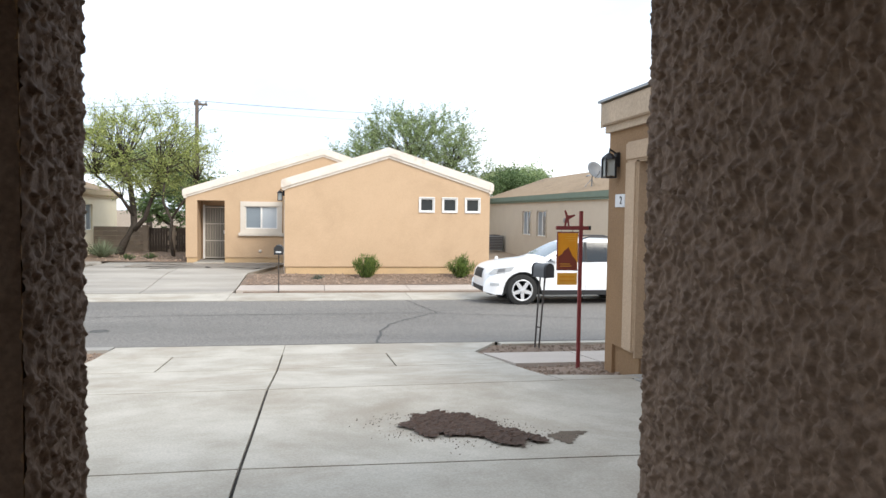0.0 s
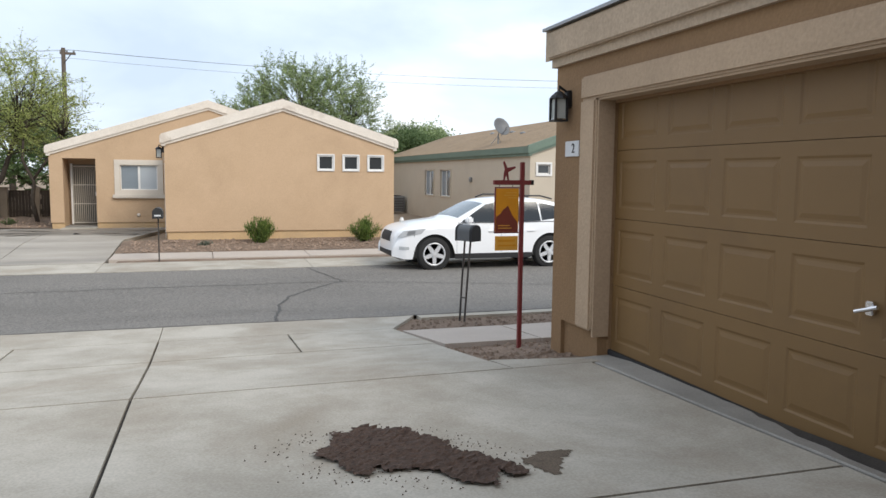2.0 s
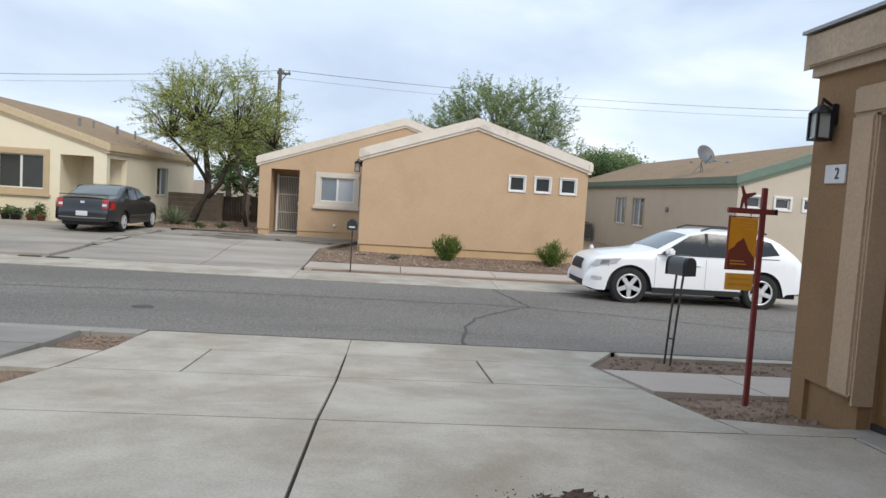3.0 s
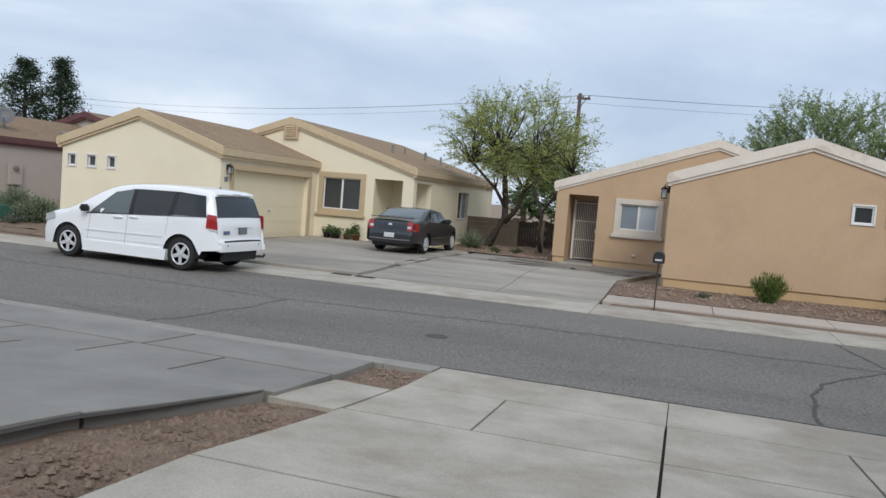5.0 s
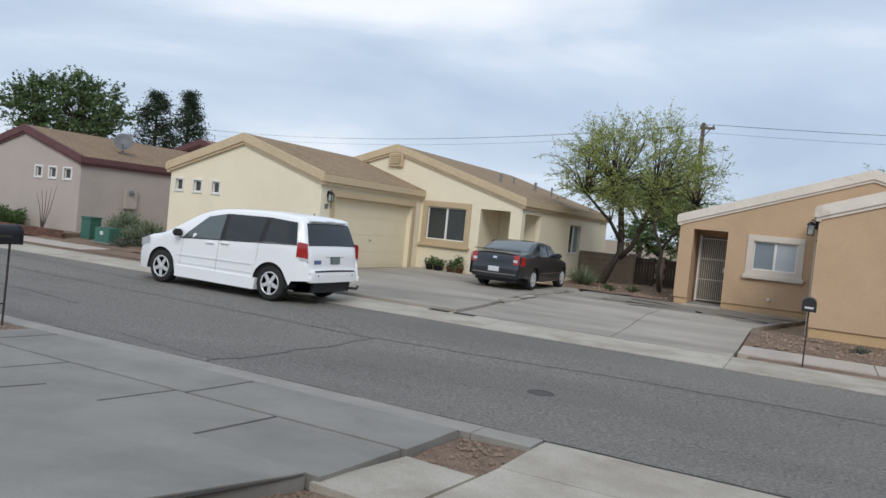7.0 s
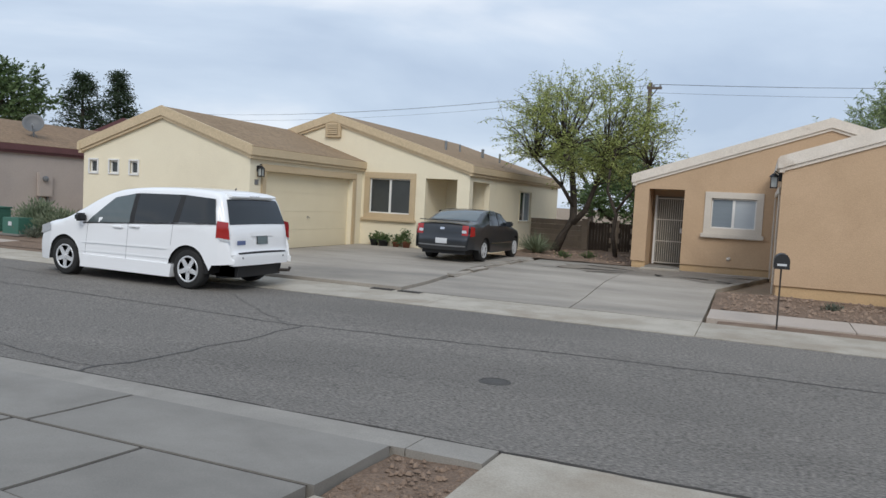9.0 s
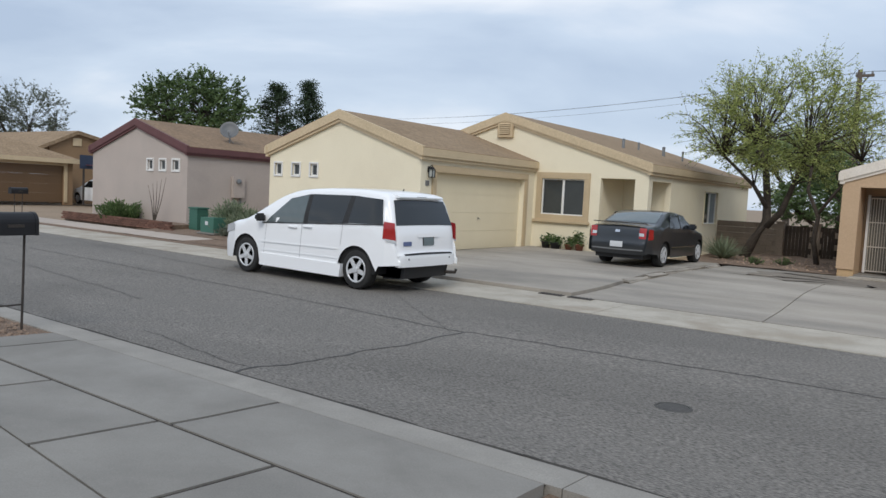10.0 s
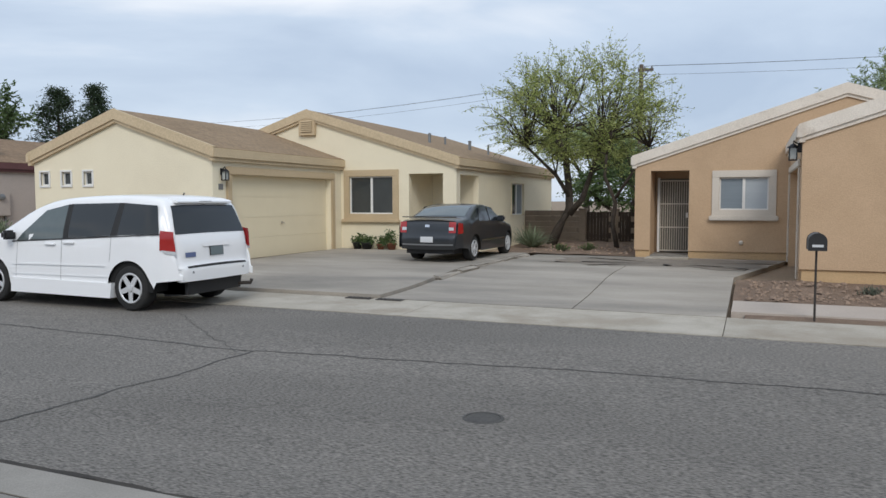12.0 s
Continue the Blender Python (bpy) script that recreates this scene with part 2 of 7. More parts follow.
M_GREYPAINT = mat("graphite_car_paint", (0.030, 0.034, 0.040), (0.027, 0.031, 0.036), scale=1.5, fine=200, fine_amt=0.02, rough=0.3, bump=0.0, metal=0.25, coat=0.7)
M_CARGLASS = plain("tinted_car_glass", (0.012, 0.015, 0.017), 0.05, 0.0, 0.3)
M_CARGLASS_CLEAR = plain("windscreen_glass", (0.10, 0.125, 0.13), 0.05, 0.0, 0.3)
M_RED = plain("tail_lamp_red", (0.36, 0.012, 0.012), 0.15, 0.0, 0.7)
M_REDLIT = plain("tail_lamp_lit", (0.45, 0.03, 0.025), 0.2, 0.0, 0.7, 0.08)
M_LAMPCLEAR = plain("clear_lamp", (0.62, 0.64, 0.66), 0.12, 0.2, 0.7)
M_PLATE = plain("licence_plate_white", (0.62, 0.63, 0.64), 0.45)
M_PLATEDARK = plain("licence_plate_dark", (0.16, 0.20, 0.21), 0.45)
M_BLACKPLASTIC = plain("black_plastic", (0.022, 0.022, 0.023), 0.7)
M_BARK = mat("bark", (0.045, 0.035, 0.028), (0.085, 0.068, 0.052), scale=5, fine=40, fine_amt=0.3, rough=0.95, bump=0.8, bump_dist=0.02)
M_POLE = mat("weathered_timber_pole", (0.15, 0.12, 0.095), (0.11, 0.09, 0.072), scale=2, fine=30, rough=0.95, bump=0.4, stretch=(4, 4, 0.4))
M_GREENBOX = plain("green_utility_paint", (0.05, 0.15, 0.11), 0.6)
M_TERRA = mat("terracotta", (0.26, 0.10, 0.06), (0.22, 0.085, 0.05), scale=8, fine=50, rough=0.85, bump=0.2)
M_BRICK = mat("red_brown_brick", (0.17, 0.085, 0.06), (0.13, 0.068, 0.05), scale=6, fine=40, fine_amt=0.2, rough=0.92, bump=0.4, rnd=0.25)
M_BLOCKWALL = mat("masonry_block", (0.27, 0.215, 0.165), (0.22, 0.175, 0.135), scale=1.5, fine=30, fine_amt=0.12, rough=0.95, bump=0.5, rnd=0.08)
M_GATE = mat("dark_brown_timber", (0.05, 0.035, 0.025), (0.04, 0.028, 0.02), scale=3, fine=40, rough=0.85, bump=0.3, rnd=0.15)
M_LAMPGLASS = plain("clear_lantern_glass", (0.42, 0.44, 0.42), 0.12)


def leafmat(name, a, b, c):
    m = bpy.data.materials.new(name)
    m.use_nodes = True
    n, l = m.node_tree.nodes, m.node_tree.links
    bs = n["Principled BSDF"]
    bs.inputs["Roughness"].default_value = 0.6
    g = n.new("ShaderNodeNewGeometry")
    r = n.new("ShaderNodeValToRGB")
    r.color_ramp.elements[0].color, r.color_ramp.elements[1].color = (*a, 1), (*c, 1)
    e = r.color_ramp.elements.new(0.5)
    e.color = (*b, 1)
    l.new(g.outputs["Random Per Island"], r.inputs["Fac"])
    l.new(r.outputs["Color"], bs.inputs["Base Color"])
    tr = n.new("ShaderNodeBsdfTranslucent")
    l.new(r.outputs["Color"], tr.inputs["Color"])
    mx = n.new("ShaderNodeMixShader")
    mx.inputs["Fac"].default_value = 0.35
    l.new(bs.outputs["BSDF"], mx.inputs[1])
    l.new(tr.outputs["BSDF"], mx.inputs[2])
    l.new(mx.outputs["Shader"], n["Material Output"].inputs["Surface"])
    return m


L_PALO = leafmat("yellow_green_leaf", (0.22, 0.28, 0.08), (0.37, 0.42, 0.12), (0.52, 0.55, 0.20))
L_MESQ = leafmat("grey_green_leaf", (0.18, 0.25, 0.11), (0.27, 0.345, 0.15), (0.37, 0.44, 0.22))
L_DARK = leafmat("dark_green_leaf", (0.06, 0.105, 0.035), (0.095, 0.15, 0.05), (0.15, 0.21, 0.08))
L_PINE = leafmat("pine_green_leaf", (0.022, 0.04, 0.018), (0.036, 0.06, 0.026), (0.055, 0.085, 0.04))
L_GREY = leafmat("dusty_grey_leaf", (0.10, 0.12, 0.085), (0.15, 0.17, 0.125), (0.20, 0.22, 0.17))
L_BUSH = leafmat("bush_green_leaf", (0.06, 0.11, 0.022), (0.12, 0.18, 0.035), (0.20, 0.26, 0.06))
L_AGAVE = leafmat("agave_green_leaf", (0.12, 0.16, 0.09), (0.20, 0.24, 0.15), (0.30, 0.33, 0.22))


# ---- building helpers ----
def part(name, bm, material, parent=None, label="", smooth=False):
    """Links a bmesh as one mesh object under a thing or a part."""
    me = bpy.data.meshes.new(name)
    bm.to_mesh(me)
    bm.free()
    if smooth:
        for p in me.polygons:
            p.use_smooth = True
    me.materials.append(material)
    ob = new(name, me)
    if parent:
        ob.parent = parent
    if label:
        tagged(ob, label)
    return ob


def raw(name, verts, faces, material, parent=None, label="", smooth=False):
    me = bpy.data.meshes.new(name)
    me.from_pydata([tuple(v) for v in verts], [], [tuple(f) for f in faces])
    me.update()
    if smooth:
        for p in me.polygons:
            p.use_smooth = True
    me.materials.append(material)
    ob = new(name, me)
    if parent:
        ob.parent = parent
    if label:
        tagged(ob, label)
    return ob


def thing(name, m, label, category, group="", kind=""):
    ob = new(name)
    ob.empty_display_size = 0.2
    ob.matrix_basis = m
    return tagged(ob, label, category, group, kind)


def box(x0, x1, y0, y1, z0, z1, bevel=0.0, bm=None):
    own = bm is None
    bm = bm or bmesh.new()
    v = [bm.verts.new((x, y, z)) for x in (x0, x1) for y in (y0, y1) for z in (z0, z1)]
    fs = [bm.faces.new([v[i] for i in f]) for f in ((0, 1, 3, 2), (4, 6, 7, 5), (0, 4, 5, 1), (2, 3, 7, 6), (0, 2, 6, 4), (1, 5, 7, 3))]
    if bevel:
        es = list({e for f in fs for e in f.edges})
        bmesh.ops.bevel(bm, geom=es, offset=bevel, segments=2, affect="EDGES")
    return bm


def prism(poly, a0, a1, axis="y", bm=None):
    """A polygon pushed from a0 to a1. axis y: points are (x, z); x: (y, z); z: (x, y)."""
    bm = bm or bmesh.new()
    put = {"y": lambda p, a: (p[0], a, p[1]), "x": lambda p, a: (a, p[0], p[1]), "z": lambda p, a: (p[0], p[1], a)}[axis]
    lo, hi = [bm.verts.new(put(p, a0)) for p in poly], [bm.verts.new(put(p, a1)) for p in poly]
    bm.faces.new(lo)
    bm.faces.new(hi[::-1])
    for i in range(len(poly)):
        j = (i + 1) % len(poly)
        bm.faces.new((lo[j], lo[i], hi[i], hi[j]))
    bmesh.ops.recalc_face_normals(bm, faces=bm.faces[:])
    return bm


def tube(points, radii, sides=8, bm=None):
    bm = bm or bmesh.new()
    rings = []
    pts = [Vector(p) for p in points]
    for i, p in enumerate(pts):
        d = (pts[min(i + 1, len(pts) - 1)] - pts[max(i - 1, 0)]).normalized()
        a = d.orthogonal().normalized() if abs(d.z) > 0.95 else d.cross(Vector((0, 0, 1))).normalized()
        b = d.cross(a)
        r = radii[i] if hasattr(radii, "__len__") else radii
        rings.append([bm.verts.new(p + a * r * math.cos(k * math.tau / sides) + b * r * math.sin(k * math.tau / sides)) for k in range(sides)])
    for q, s in zip(rings, rings[1:]):
        for k in range(sides):
            bm.faces.new((q[k], q[(k + 1) % sides], s[(k + 1) % sides], s[k]))
    bm.faces.new(rings[0][::-1])
    bm.faces.new(rings[-1])
    return bm


def lathe(profile, segs=24, axis="z", bm=None, m=None):
    """Turns (radius, height) points round an axis."""
    bm = bm or bmesh.new()
    rings = []
    for r, h in profile:
        ring = []
        for k in range(segs):
            a = k * math.tau / segs
            p = Vector((r * math.cos(a), r * math.sin(a), h)) if axis == "z" else Vector((r * math.cos(a), h, r * math.sin(a)))
            ring.append(bm.verts.new(m @ p if m else p))
        rings.append(ring)
    for q, s in zip(rings, rings[1:]):
        for k in range(segs):
            bm.faces.new((q[k], q[(k + 1) % segs], s[(k + 1) % segs], s[k]))
    if profile[0][0] > 1e-6:
        bm.faces.new(rings[0])
    if profile[-1][0] > 1e-6:
        bm.faces.new(rings[-1][::-1])
    bmesh.ops.remove_doubles(bm, verts=bm.verts[:], dist=1e-6)
    bmesh.ops.recalc_face_normals(bm, faces=bm.faces[:])
    return bm


# ---- lie of the land ----
GY = [-60, 2.6, 4.9, 5.3, 6.1, 7.9, 8.6, 9.6, 11.05, 12.1, 12.5, 13.0, 14.5, 18.0, 19.0, 20.4, 21.8, 24.4, 30, 60]
GZ = [0.5, 0.5, 0.455, 0.44, 0.39, 0.295, 0.21, 0.10, 0.0, -0.05, -0.09, -0.14, -0.185, -0.2, -0.215, -0.2, -0.185, -0.06, -0.045, -0.03]


def gz(x, y):
    cross = 0.011 * np.clip(x + 0.9, 0, 3.8) * np.interp(y, [2, 5.3, 7.9], [1.2, 1, 0])
    return float(np.interp(y, GY, GZ) - cross + 0.006 * np.clip(x, -3.5, 3.5) * np.interp(y, [4, 6, 8, 10, 11.5], [0, 0.6, 1, 1, 0]))


def sheet(name, quad, dz, material, parent=None, nx=8, ny=8, thick=0.0, smooth=True, wob=0.0, label=""):
    """A four-cornered piece of ground laid over the land; thick gives it sides."""
    a, b, c, d = [Vector((*p, 0)) for p in quad]
    vs, fs = [], []
    for j in range(ny + 1):
        for i in range(nx + 1):
            u, v = i / nx, j / ny
            p = a.lerp(b, u).lerp(d.lerp(c, u), v)
            vs.append((p.x, p.y, gz(p.x, p.y) + dz + wob * noise.noise((p.x * 2.1, p.y * 2.1, 3.0))))
    for j in range(ny):
        for i in range(nx):
            k = j * (nx + 1) + i
            fs.append((k, k + 1, k + nx + 2, k + nx + 1))
    if thick:
        rim = [i for i in range(nx + 1)] + [(j + 1) * (nx + 1) - 1 for j in range(1, ny + 1)] + [ny * (nx + 1) + i for i in range(nx - 1, -1, -1)] + [j * (nx + 1) for j in range(ny - 1, 0, -1)]
        base = len(vs)
        vs += [(vs[k][0], vs[k][1], vs[k][2] - thick) for k in rim]
        for q in range(len(rim)):
            r = (q + 1) % len(rim)
            fs.append((rim[r], rim[q], base + q, base + r))
    return raw(name, vs, fs, material, parent, label, smooth=smooth and not thick)


def blob(name, outline, dz, material, parent=None, bulge=0.0, jag=0.0, n=4, label=""):
    """An irregular flat patch on the land from a few rim points, with a frayed rim."""
    rim = []
    for i in range(len(outline)):
        p, q = Vector(outline[i]), Vector(outline[(i + 1) % len(outline)])
        for k in range(n):
            r = p.lerp(q, k / n)
            rim.append(r + Vector((random.uniform(-jag, jag), random.uniform(-jag, jag))))
    c = sum(rim, Vector((0, 0))) / len(rim)
    vs, fs = [], []
    rings = [1.0, 0.85, 0.6, 0.3]
    for s in rings:
        for r in rim:
            p = c + (r - c) * s
            vs.append((p.x, p.y, gz(p.x, p.y) + dz + bulge * (1 - s) + (0 if s == 1.0 else random.uniform(-1, 1) * bulge * 0.3)))
    m = len(rim)
    for a in range(len(rings) - 1):
        for i in range(m):
            j = (i + 1) % m
            fs.append((a * m + i, a * m + j, (a + 1) * m + j, (a + 1) * m + i))
    vs.append((c.x, c.y, gz(c.x, c.y) + dz + bulge))
    for i in range(m):
        fs.append(((len(rings) - 1) * m + i, (len(rings) - 1) * m + (i + 1) % m, len(vs) - 1))
    return raw(name, vs, fs, material, parent, label, smooth=True)


def ribbon(name, pts, width, dz, material, parent=None, wander=0.03, step=0.12):
    """A crack: a thin wandering strip on the land."""
    dense = []
    for p, q in zip(pts, pts[1:]):
        p, q = Vector(p), Vector(q)
        n = max(1, int((q - p).length / step))
        dense += [p.lerp(q, i / n) for i in range(n)]
    dense.append(Vector(pts[-1]))
    vs, fs = [], []
    for i, p in enumerate(dense):
        d = (dense[min(i + 1, len(dense) - 1)] - dense[max(i - 1, 0)]).normalized()
        s = Vector((-d.y, d.x))
        p = p + s * wander * (noise.noise((p.x * 1.3, p.y * 1.3, 7.0)) + 0.6 * noise.noise((p.x * 6, p.y * 6, 1.0)))
        w = width * (0.7 + 0.6 * random.random()) / 2
        for e in (p - s * w, p + s * w):
            vs.append((e.x, e.y, gz(e.x, e.y) + dz))
    for i in range(len(dense) - 1):
        fs.append((2 * i, 2 * i + 1, 2 * i + 3, 2 * i + 2))
    return raw(name, vs, fs, material, parent)


# ---- ground, road and paving ----
def rising(vals, lo, hi):
    return sorted({lo, hi, *[v for v in vals if lo < v < hi]})


gx = [-900, -400, -200, -120, -80, -50, -30, -20, -12, -8, -6, -5, -4, -3.5, -3, -2, -1, 0, 1, 2, 3, 3.5, 4, 6, 9, 14, 25, 50, 120, 300, 900]
gy = [-600, -200, -80, -40, -20, -8, 0, 3, 4, 5, 6, 6.7, 7.5, 8, 8.5, 9, 9.5, 10, 10.3, 10.7, 11.1, 11.5, 12, 12.3, 12.6, 13, 13.7, 14.5, 16, 18.4, 19.0, 20.4, 21.8, 23, 24.4, 30, 40, 60, 100, 200, 500, 1200]
raw("ground", [(x, y, gz(x, y) - 0.09) for y in gy for x in gx],
    [(j * len(gx) + i, j * len(gx) + i + 1, (j + 1) * len(gx) + i + 1, (j + 1) * len(gx) + i) for j in range(len(gy) - 1) for i in range(len(gx) - 1)], M_DIRT)
tagged(bpy.data.objects["ground"], "bare reddish brown desert dirt ground", "ground", kind="structure")


def edge(x):
    """The near edge of the asphalt."""
    return float(np.interp(x, [-130, -3.2, 2.25, 130], [12.09, 12.09, 12.05, 12.05]))


rx = [-130, -60, -30, -16, -8, -4, -1, 2.3, 6, 12, 30, 60, 130]
ryf = [0, 12.3, 12.45, 12.7, 13.0, 13.5, 14.5, 16, 17.2, 18.4, 19.1]


def ry(f, x):
    return max(f, edge(x) + 0.002 * f)


raw("road", [(x, ry(f, x), gz(0, ry(f, x)) - 0.005) for f in ryf for x in rx],
    [(j * len(rx) + i, j * len(rx) + i + 1, (j + 1) * len(rx) + i + 1, (j + 1) * len(rx) + i) for j in range(len(ryf) - 1) for i in range(len(rx) - 1)], M_ASPH, smooth=True)
road = tagged(bpy.data.objects["road"], "worn grey asphalt street with sealed cracks", "road", kind="structure")
for pts, w in (([(0.5, 12.2), (0.57, 12.94), (0.7, 14.0), (0.91, 14.84), (1.3, 15.6), (2.1, 16.47)], 0.07), ([(1.75, 19.0), (1.85, 18.09), (2.0, 17.2), (2.1, 16.47)], 0.06),
               ([(2.1, 16.47), (3.6, 16.0), (5.6, 15.2), (9, 14.7)], 0.04), ([(-7.2, 12.15), (-7.33, 12.55), (-7.38, 13.83), (-7.42, 15.95)], 0.05),
               ([(-30, 16.6), (-20, 16.4), (-12.57, 16.2), (-7.54, 15.95), (-3.89, 16.38), (-1.2, 16.5), (2.1, 16.47)], 0.045),
               ([(-7.54, 15.81), (-9.0, 16.9), (-10.2, 17.9)], 0.018), ([(-7.3, 12.45), (-7.75, 12.4), (-9.6, 12.75)], 0.02),
               ([(-12, 14.2), (-18, 14.9), (-26, 14.8)], 0.03), ([(-14, 17.6), (-22, 18.4), (-34, 18.5)], 0.03)):
    ribbon("crack", pts, w * 0.6, -0.001, M_TAR, road, 0.07)
# broken edge of the asphalt against the gutter
ribbon("crack", [(x, edge(x) + 0.02) for x in (-40, -20, -12, -8, -4, -3.2, -1.5, 0.5, 2.2, 4, 10)], 0.05, 0.001, M_JOINT, road, 0.035)
# manhole lid
cover = thing("manhole_cover", pose(-4.12, 14.47, gz(-4.12, 14.47) - 0.004), "small round dark iron valve cover in the asphalt", "manhole cover")
part("lid", lathe([(0, 0.008), (0.12, 0.008), (0.135, 0.004), (0.135, -0.02)], 24), M_TAR, cover)
part("collar", lathe([(0.14, -0.02), (0.14, 0.006), (0.16, 0.006), (0.175, -0.01)], 24), M_TAR, cover)

drive = tagged(new("driveway"), "pale concrete driveway slabs with dark joints and stains", "driveway", kind="structure")
walk_near = tagged(new("pavement"), "grey concrete driveway and pavement slabs next door", "pavement", kind="structure")
gutter_near = tagged(new("kerb"), "low rolled concrete kerb along the street", "kerb", kind="structure")
gutter_far = tagged(new("kerb"), "pale concrete gutter along the street", "kerb", kind="structure")
walk_far = tagged(new("pavement"), "narrow pinkish concrete pavement strip", "pavement", kind="structure")
drive_a = tagged(new("driveway"), "worn concrete driveway with dark tyre stains", "driveway", kind="structure")
drive_b = tagged(new("driveway"), "pale concrete driveway with a broken edge", "driveway", kind="structure")
G = 0.011


def slab(quad, parent, material, dz=0.0, gap=G, thick=0.1, nx=6, ny=6):
    c = sum((Vector(p) for p in quad), Vector((0, 0))) / 4
    q = []
    for p in quad:
        d = Vector(p) - c
        q.append((p[0] - math.copysign(gap, d.x), p[1] - math.copysign(gap, d.y)))
    return sheet("slab", q, dz, material, parent, nx, ny, thick)


def lj(y):
    """The long joint of the near driveway."""
    return -0.89


def rowy(y0, x):
    return y0


rows_y = [(-6.0, 2.6), (2.6, 5.31), (5.31, 7.87), (7.87, 9.75), (9.75, 11.04), (11.04, 12.08)]
for a, b in rows_y:
    right_a, right_b = (2.655, 2.655)
    if a > 7:
        right_a, right_b = (1.95, 1.88) if a < 9 else (1.88, 1.75) if a < 11 else (1.75, 2.3)
    left_a, left_b = (-3.33, -3.33) if b < 10 else (-3.31, -3.25) if b < 11.3 else (-3.25, -3.25)
    ql = [(left_a, rowy(a, left_a)), (lj(a), rowy(a, lj(a))), (lj(b), rowy(b, lj(b))), (left_b, rowy(b, left_b))]
    qr = [(lj(a), rowy(a, lj(a))), (right_a, rowy(a, right_a)), (right_b, rowy(b, right_b)), (lj(b), rowy(b, lj(b)))]
    if a == 9.75:
        m0, m1 = (-2.26, rowy(a, -2.26)), (-2.29, rowy(b, -2.29))
        slab([ql[0], m0, m1, ql[3]], drive, M_CONC)
        slab([m0, ql[1], ql[2], m1], drive, M_CONC)
        m0, m1 = (0.5, rowy(a, 0.5)), (0.5, rowy(b, 0.5))
        slab([qr[0], m0, m1, qr[3]], drive, M_CONC)
        slab([m0, qr[1], qr[2], m1], drive, M_CONC)
    else:
        g = 0.004 if a > 11 else G
        slab(ql, drive, M_CONC, nx=10, ny=10, gap=g)
        slab(qr, drive, M_CONC, nx=12, ny=10, gap=g)
# the piece of drive beside the garage corner and the grey strip at its door
slab([(1.95, 7.87), (2.74, 7.87), (2.74, 8.12), (1.95, 8.4)], drive, M_CONC, gap=0.002)
strip = []
for k in range(15):
    y = 2.75 + k * 0.384
    z = gz(2.68, y) + 0.003
    strip += [(2.675, y, 0.1), (2.677, y, z - 0.008), (2.687, y, z), (3.03, y, min(z + 0.01, 0.335))]
raw("slab", strip, [(4 * k + c, 4 * k + c + 1, 4 * k + c + 5, 4 * k + c + 4) for k in range(14) for c in range(3)] + [(56, 57, 58, 59)],
    M_CONC_KERB, drive, "grey concrete garage threshold")
sheet("joint_filler", [(-3.3, -5.9), (2.95, -5.9), (2.95, 7.9), (-3.3, 7.9)], -0.02, M_JOINT, drive, 8, 60)
sheet("joint_filler", [(-3.3, 7.85), (1.9, 7.85), (1.75, 12.05), (-3.2, 12.05)], -0.03, M_JOINT, drive, 8, 30)
sheet("joint_filler", [(-9.4, 4.7), (-4.5, 4.7), (-3.99, 9.7), (-9.4, 10.2)], 0.04, M_JOINT, walk_near, 8, 60)
sheet("joint_filler", [(-9.4, 10.25), (-3.98, 9.76), (-3.89, 11.69), (-9.4, 11.69)], 0.019, M_JOINT, walk_near, 8, 40)
# neighbour's slabs, a little higher than the soil beside them
def row_a(x):
    return 10.77


def row_b(x):
    return 9.88 - 0.09 * (x + 5.6)


xs = [-3.87, -6.1, -9.02, -9.5]
for a, b in zip(xs, xs[1:]):
    slab([(b, row_a(b)), (a, row_a(a)), (a, 11.7), (b, 11.7)], walk_near, M_CONC_GREY, 0.03, gap=0.019)
xs = [-3.9, -5.08, -6.2, -7.6, -9.02, -9.5]
for a, b in zip(xs, xs[1:]):
    slab([(b, row_b(b)), (a, row_b(a)), (a, row_a(a)), (b, row_a(b))], walk_near, M_CONC_GREY, 0.03, gap=0.019)
slab([(-9.5, 4.6), (-6.85, 4.6), (-6.8, row_b(-6.8)), (-9.5, row_b(-9.5))], walk_near, M_CONC_GREY, 0.05, gap=0.019, nx=8, ny=10)
slab([(-6.83, 7.9), (-4.22, 8.05), (-3.98, row_b(-3.98)), (-6.8, row_b(-6.8))], walk_near, M_CONC_GREY, 0.05, gap=0.019, nx=8, ny=8, thick=0.18)
slab([(-6.85, 4.3), (-4.55, 4.3), (-4.22, 8.05), (-6.83, 7.9)], walk_near, M_CONC_GREY, 0.06, gap=0.019, nx=8, ny=10, thick=0.2)
slab([(-3.97, 9.7), (-3.33, 9.66), (-3.27, 10.69), (-3.86, 10.74)], walk_near, M_CONC, 0.0)
slab([(-16, 9.75), (-9.5, 9.75), (-9.5, 10.78), (-16, 10.78)], walk_near, M_CONC_GREY, 0.03, gap=0.019)
slab([(-60, 9.75), (-16, 9.75), (-16, 10.78), (-60, 10.78)], walk_near, M_CONC_GREY, 0.03, gap=0.019)
for a, b in ((-60, -30), (-30, -16), (-16, -9), (-9, -3.8), (-3.8, -3.26)):
    slab([(a, 11.73), (b, 11.73), (b, 12.07), (a, 12.07)], gutter_near, M_CONC_KERB, 0.012, gap=0.004, nx=8, ny=3)
sheet("joint_filler", [(-9.2, 11.69), (-3.9, 11.69), (-3.9, 11.75), (-9.2, 11.75)], 0.006, M_JOINT, gutter_near, 8, 12)
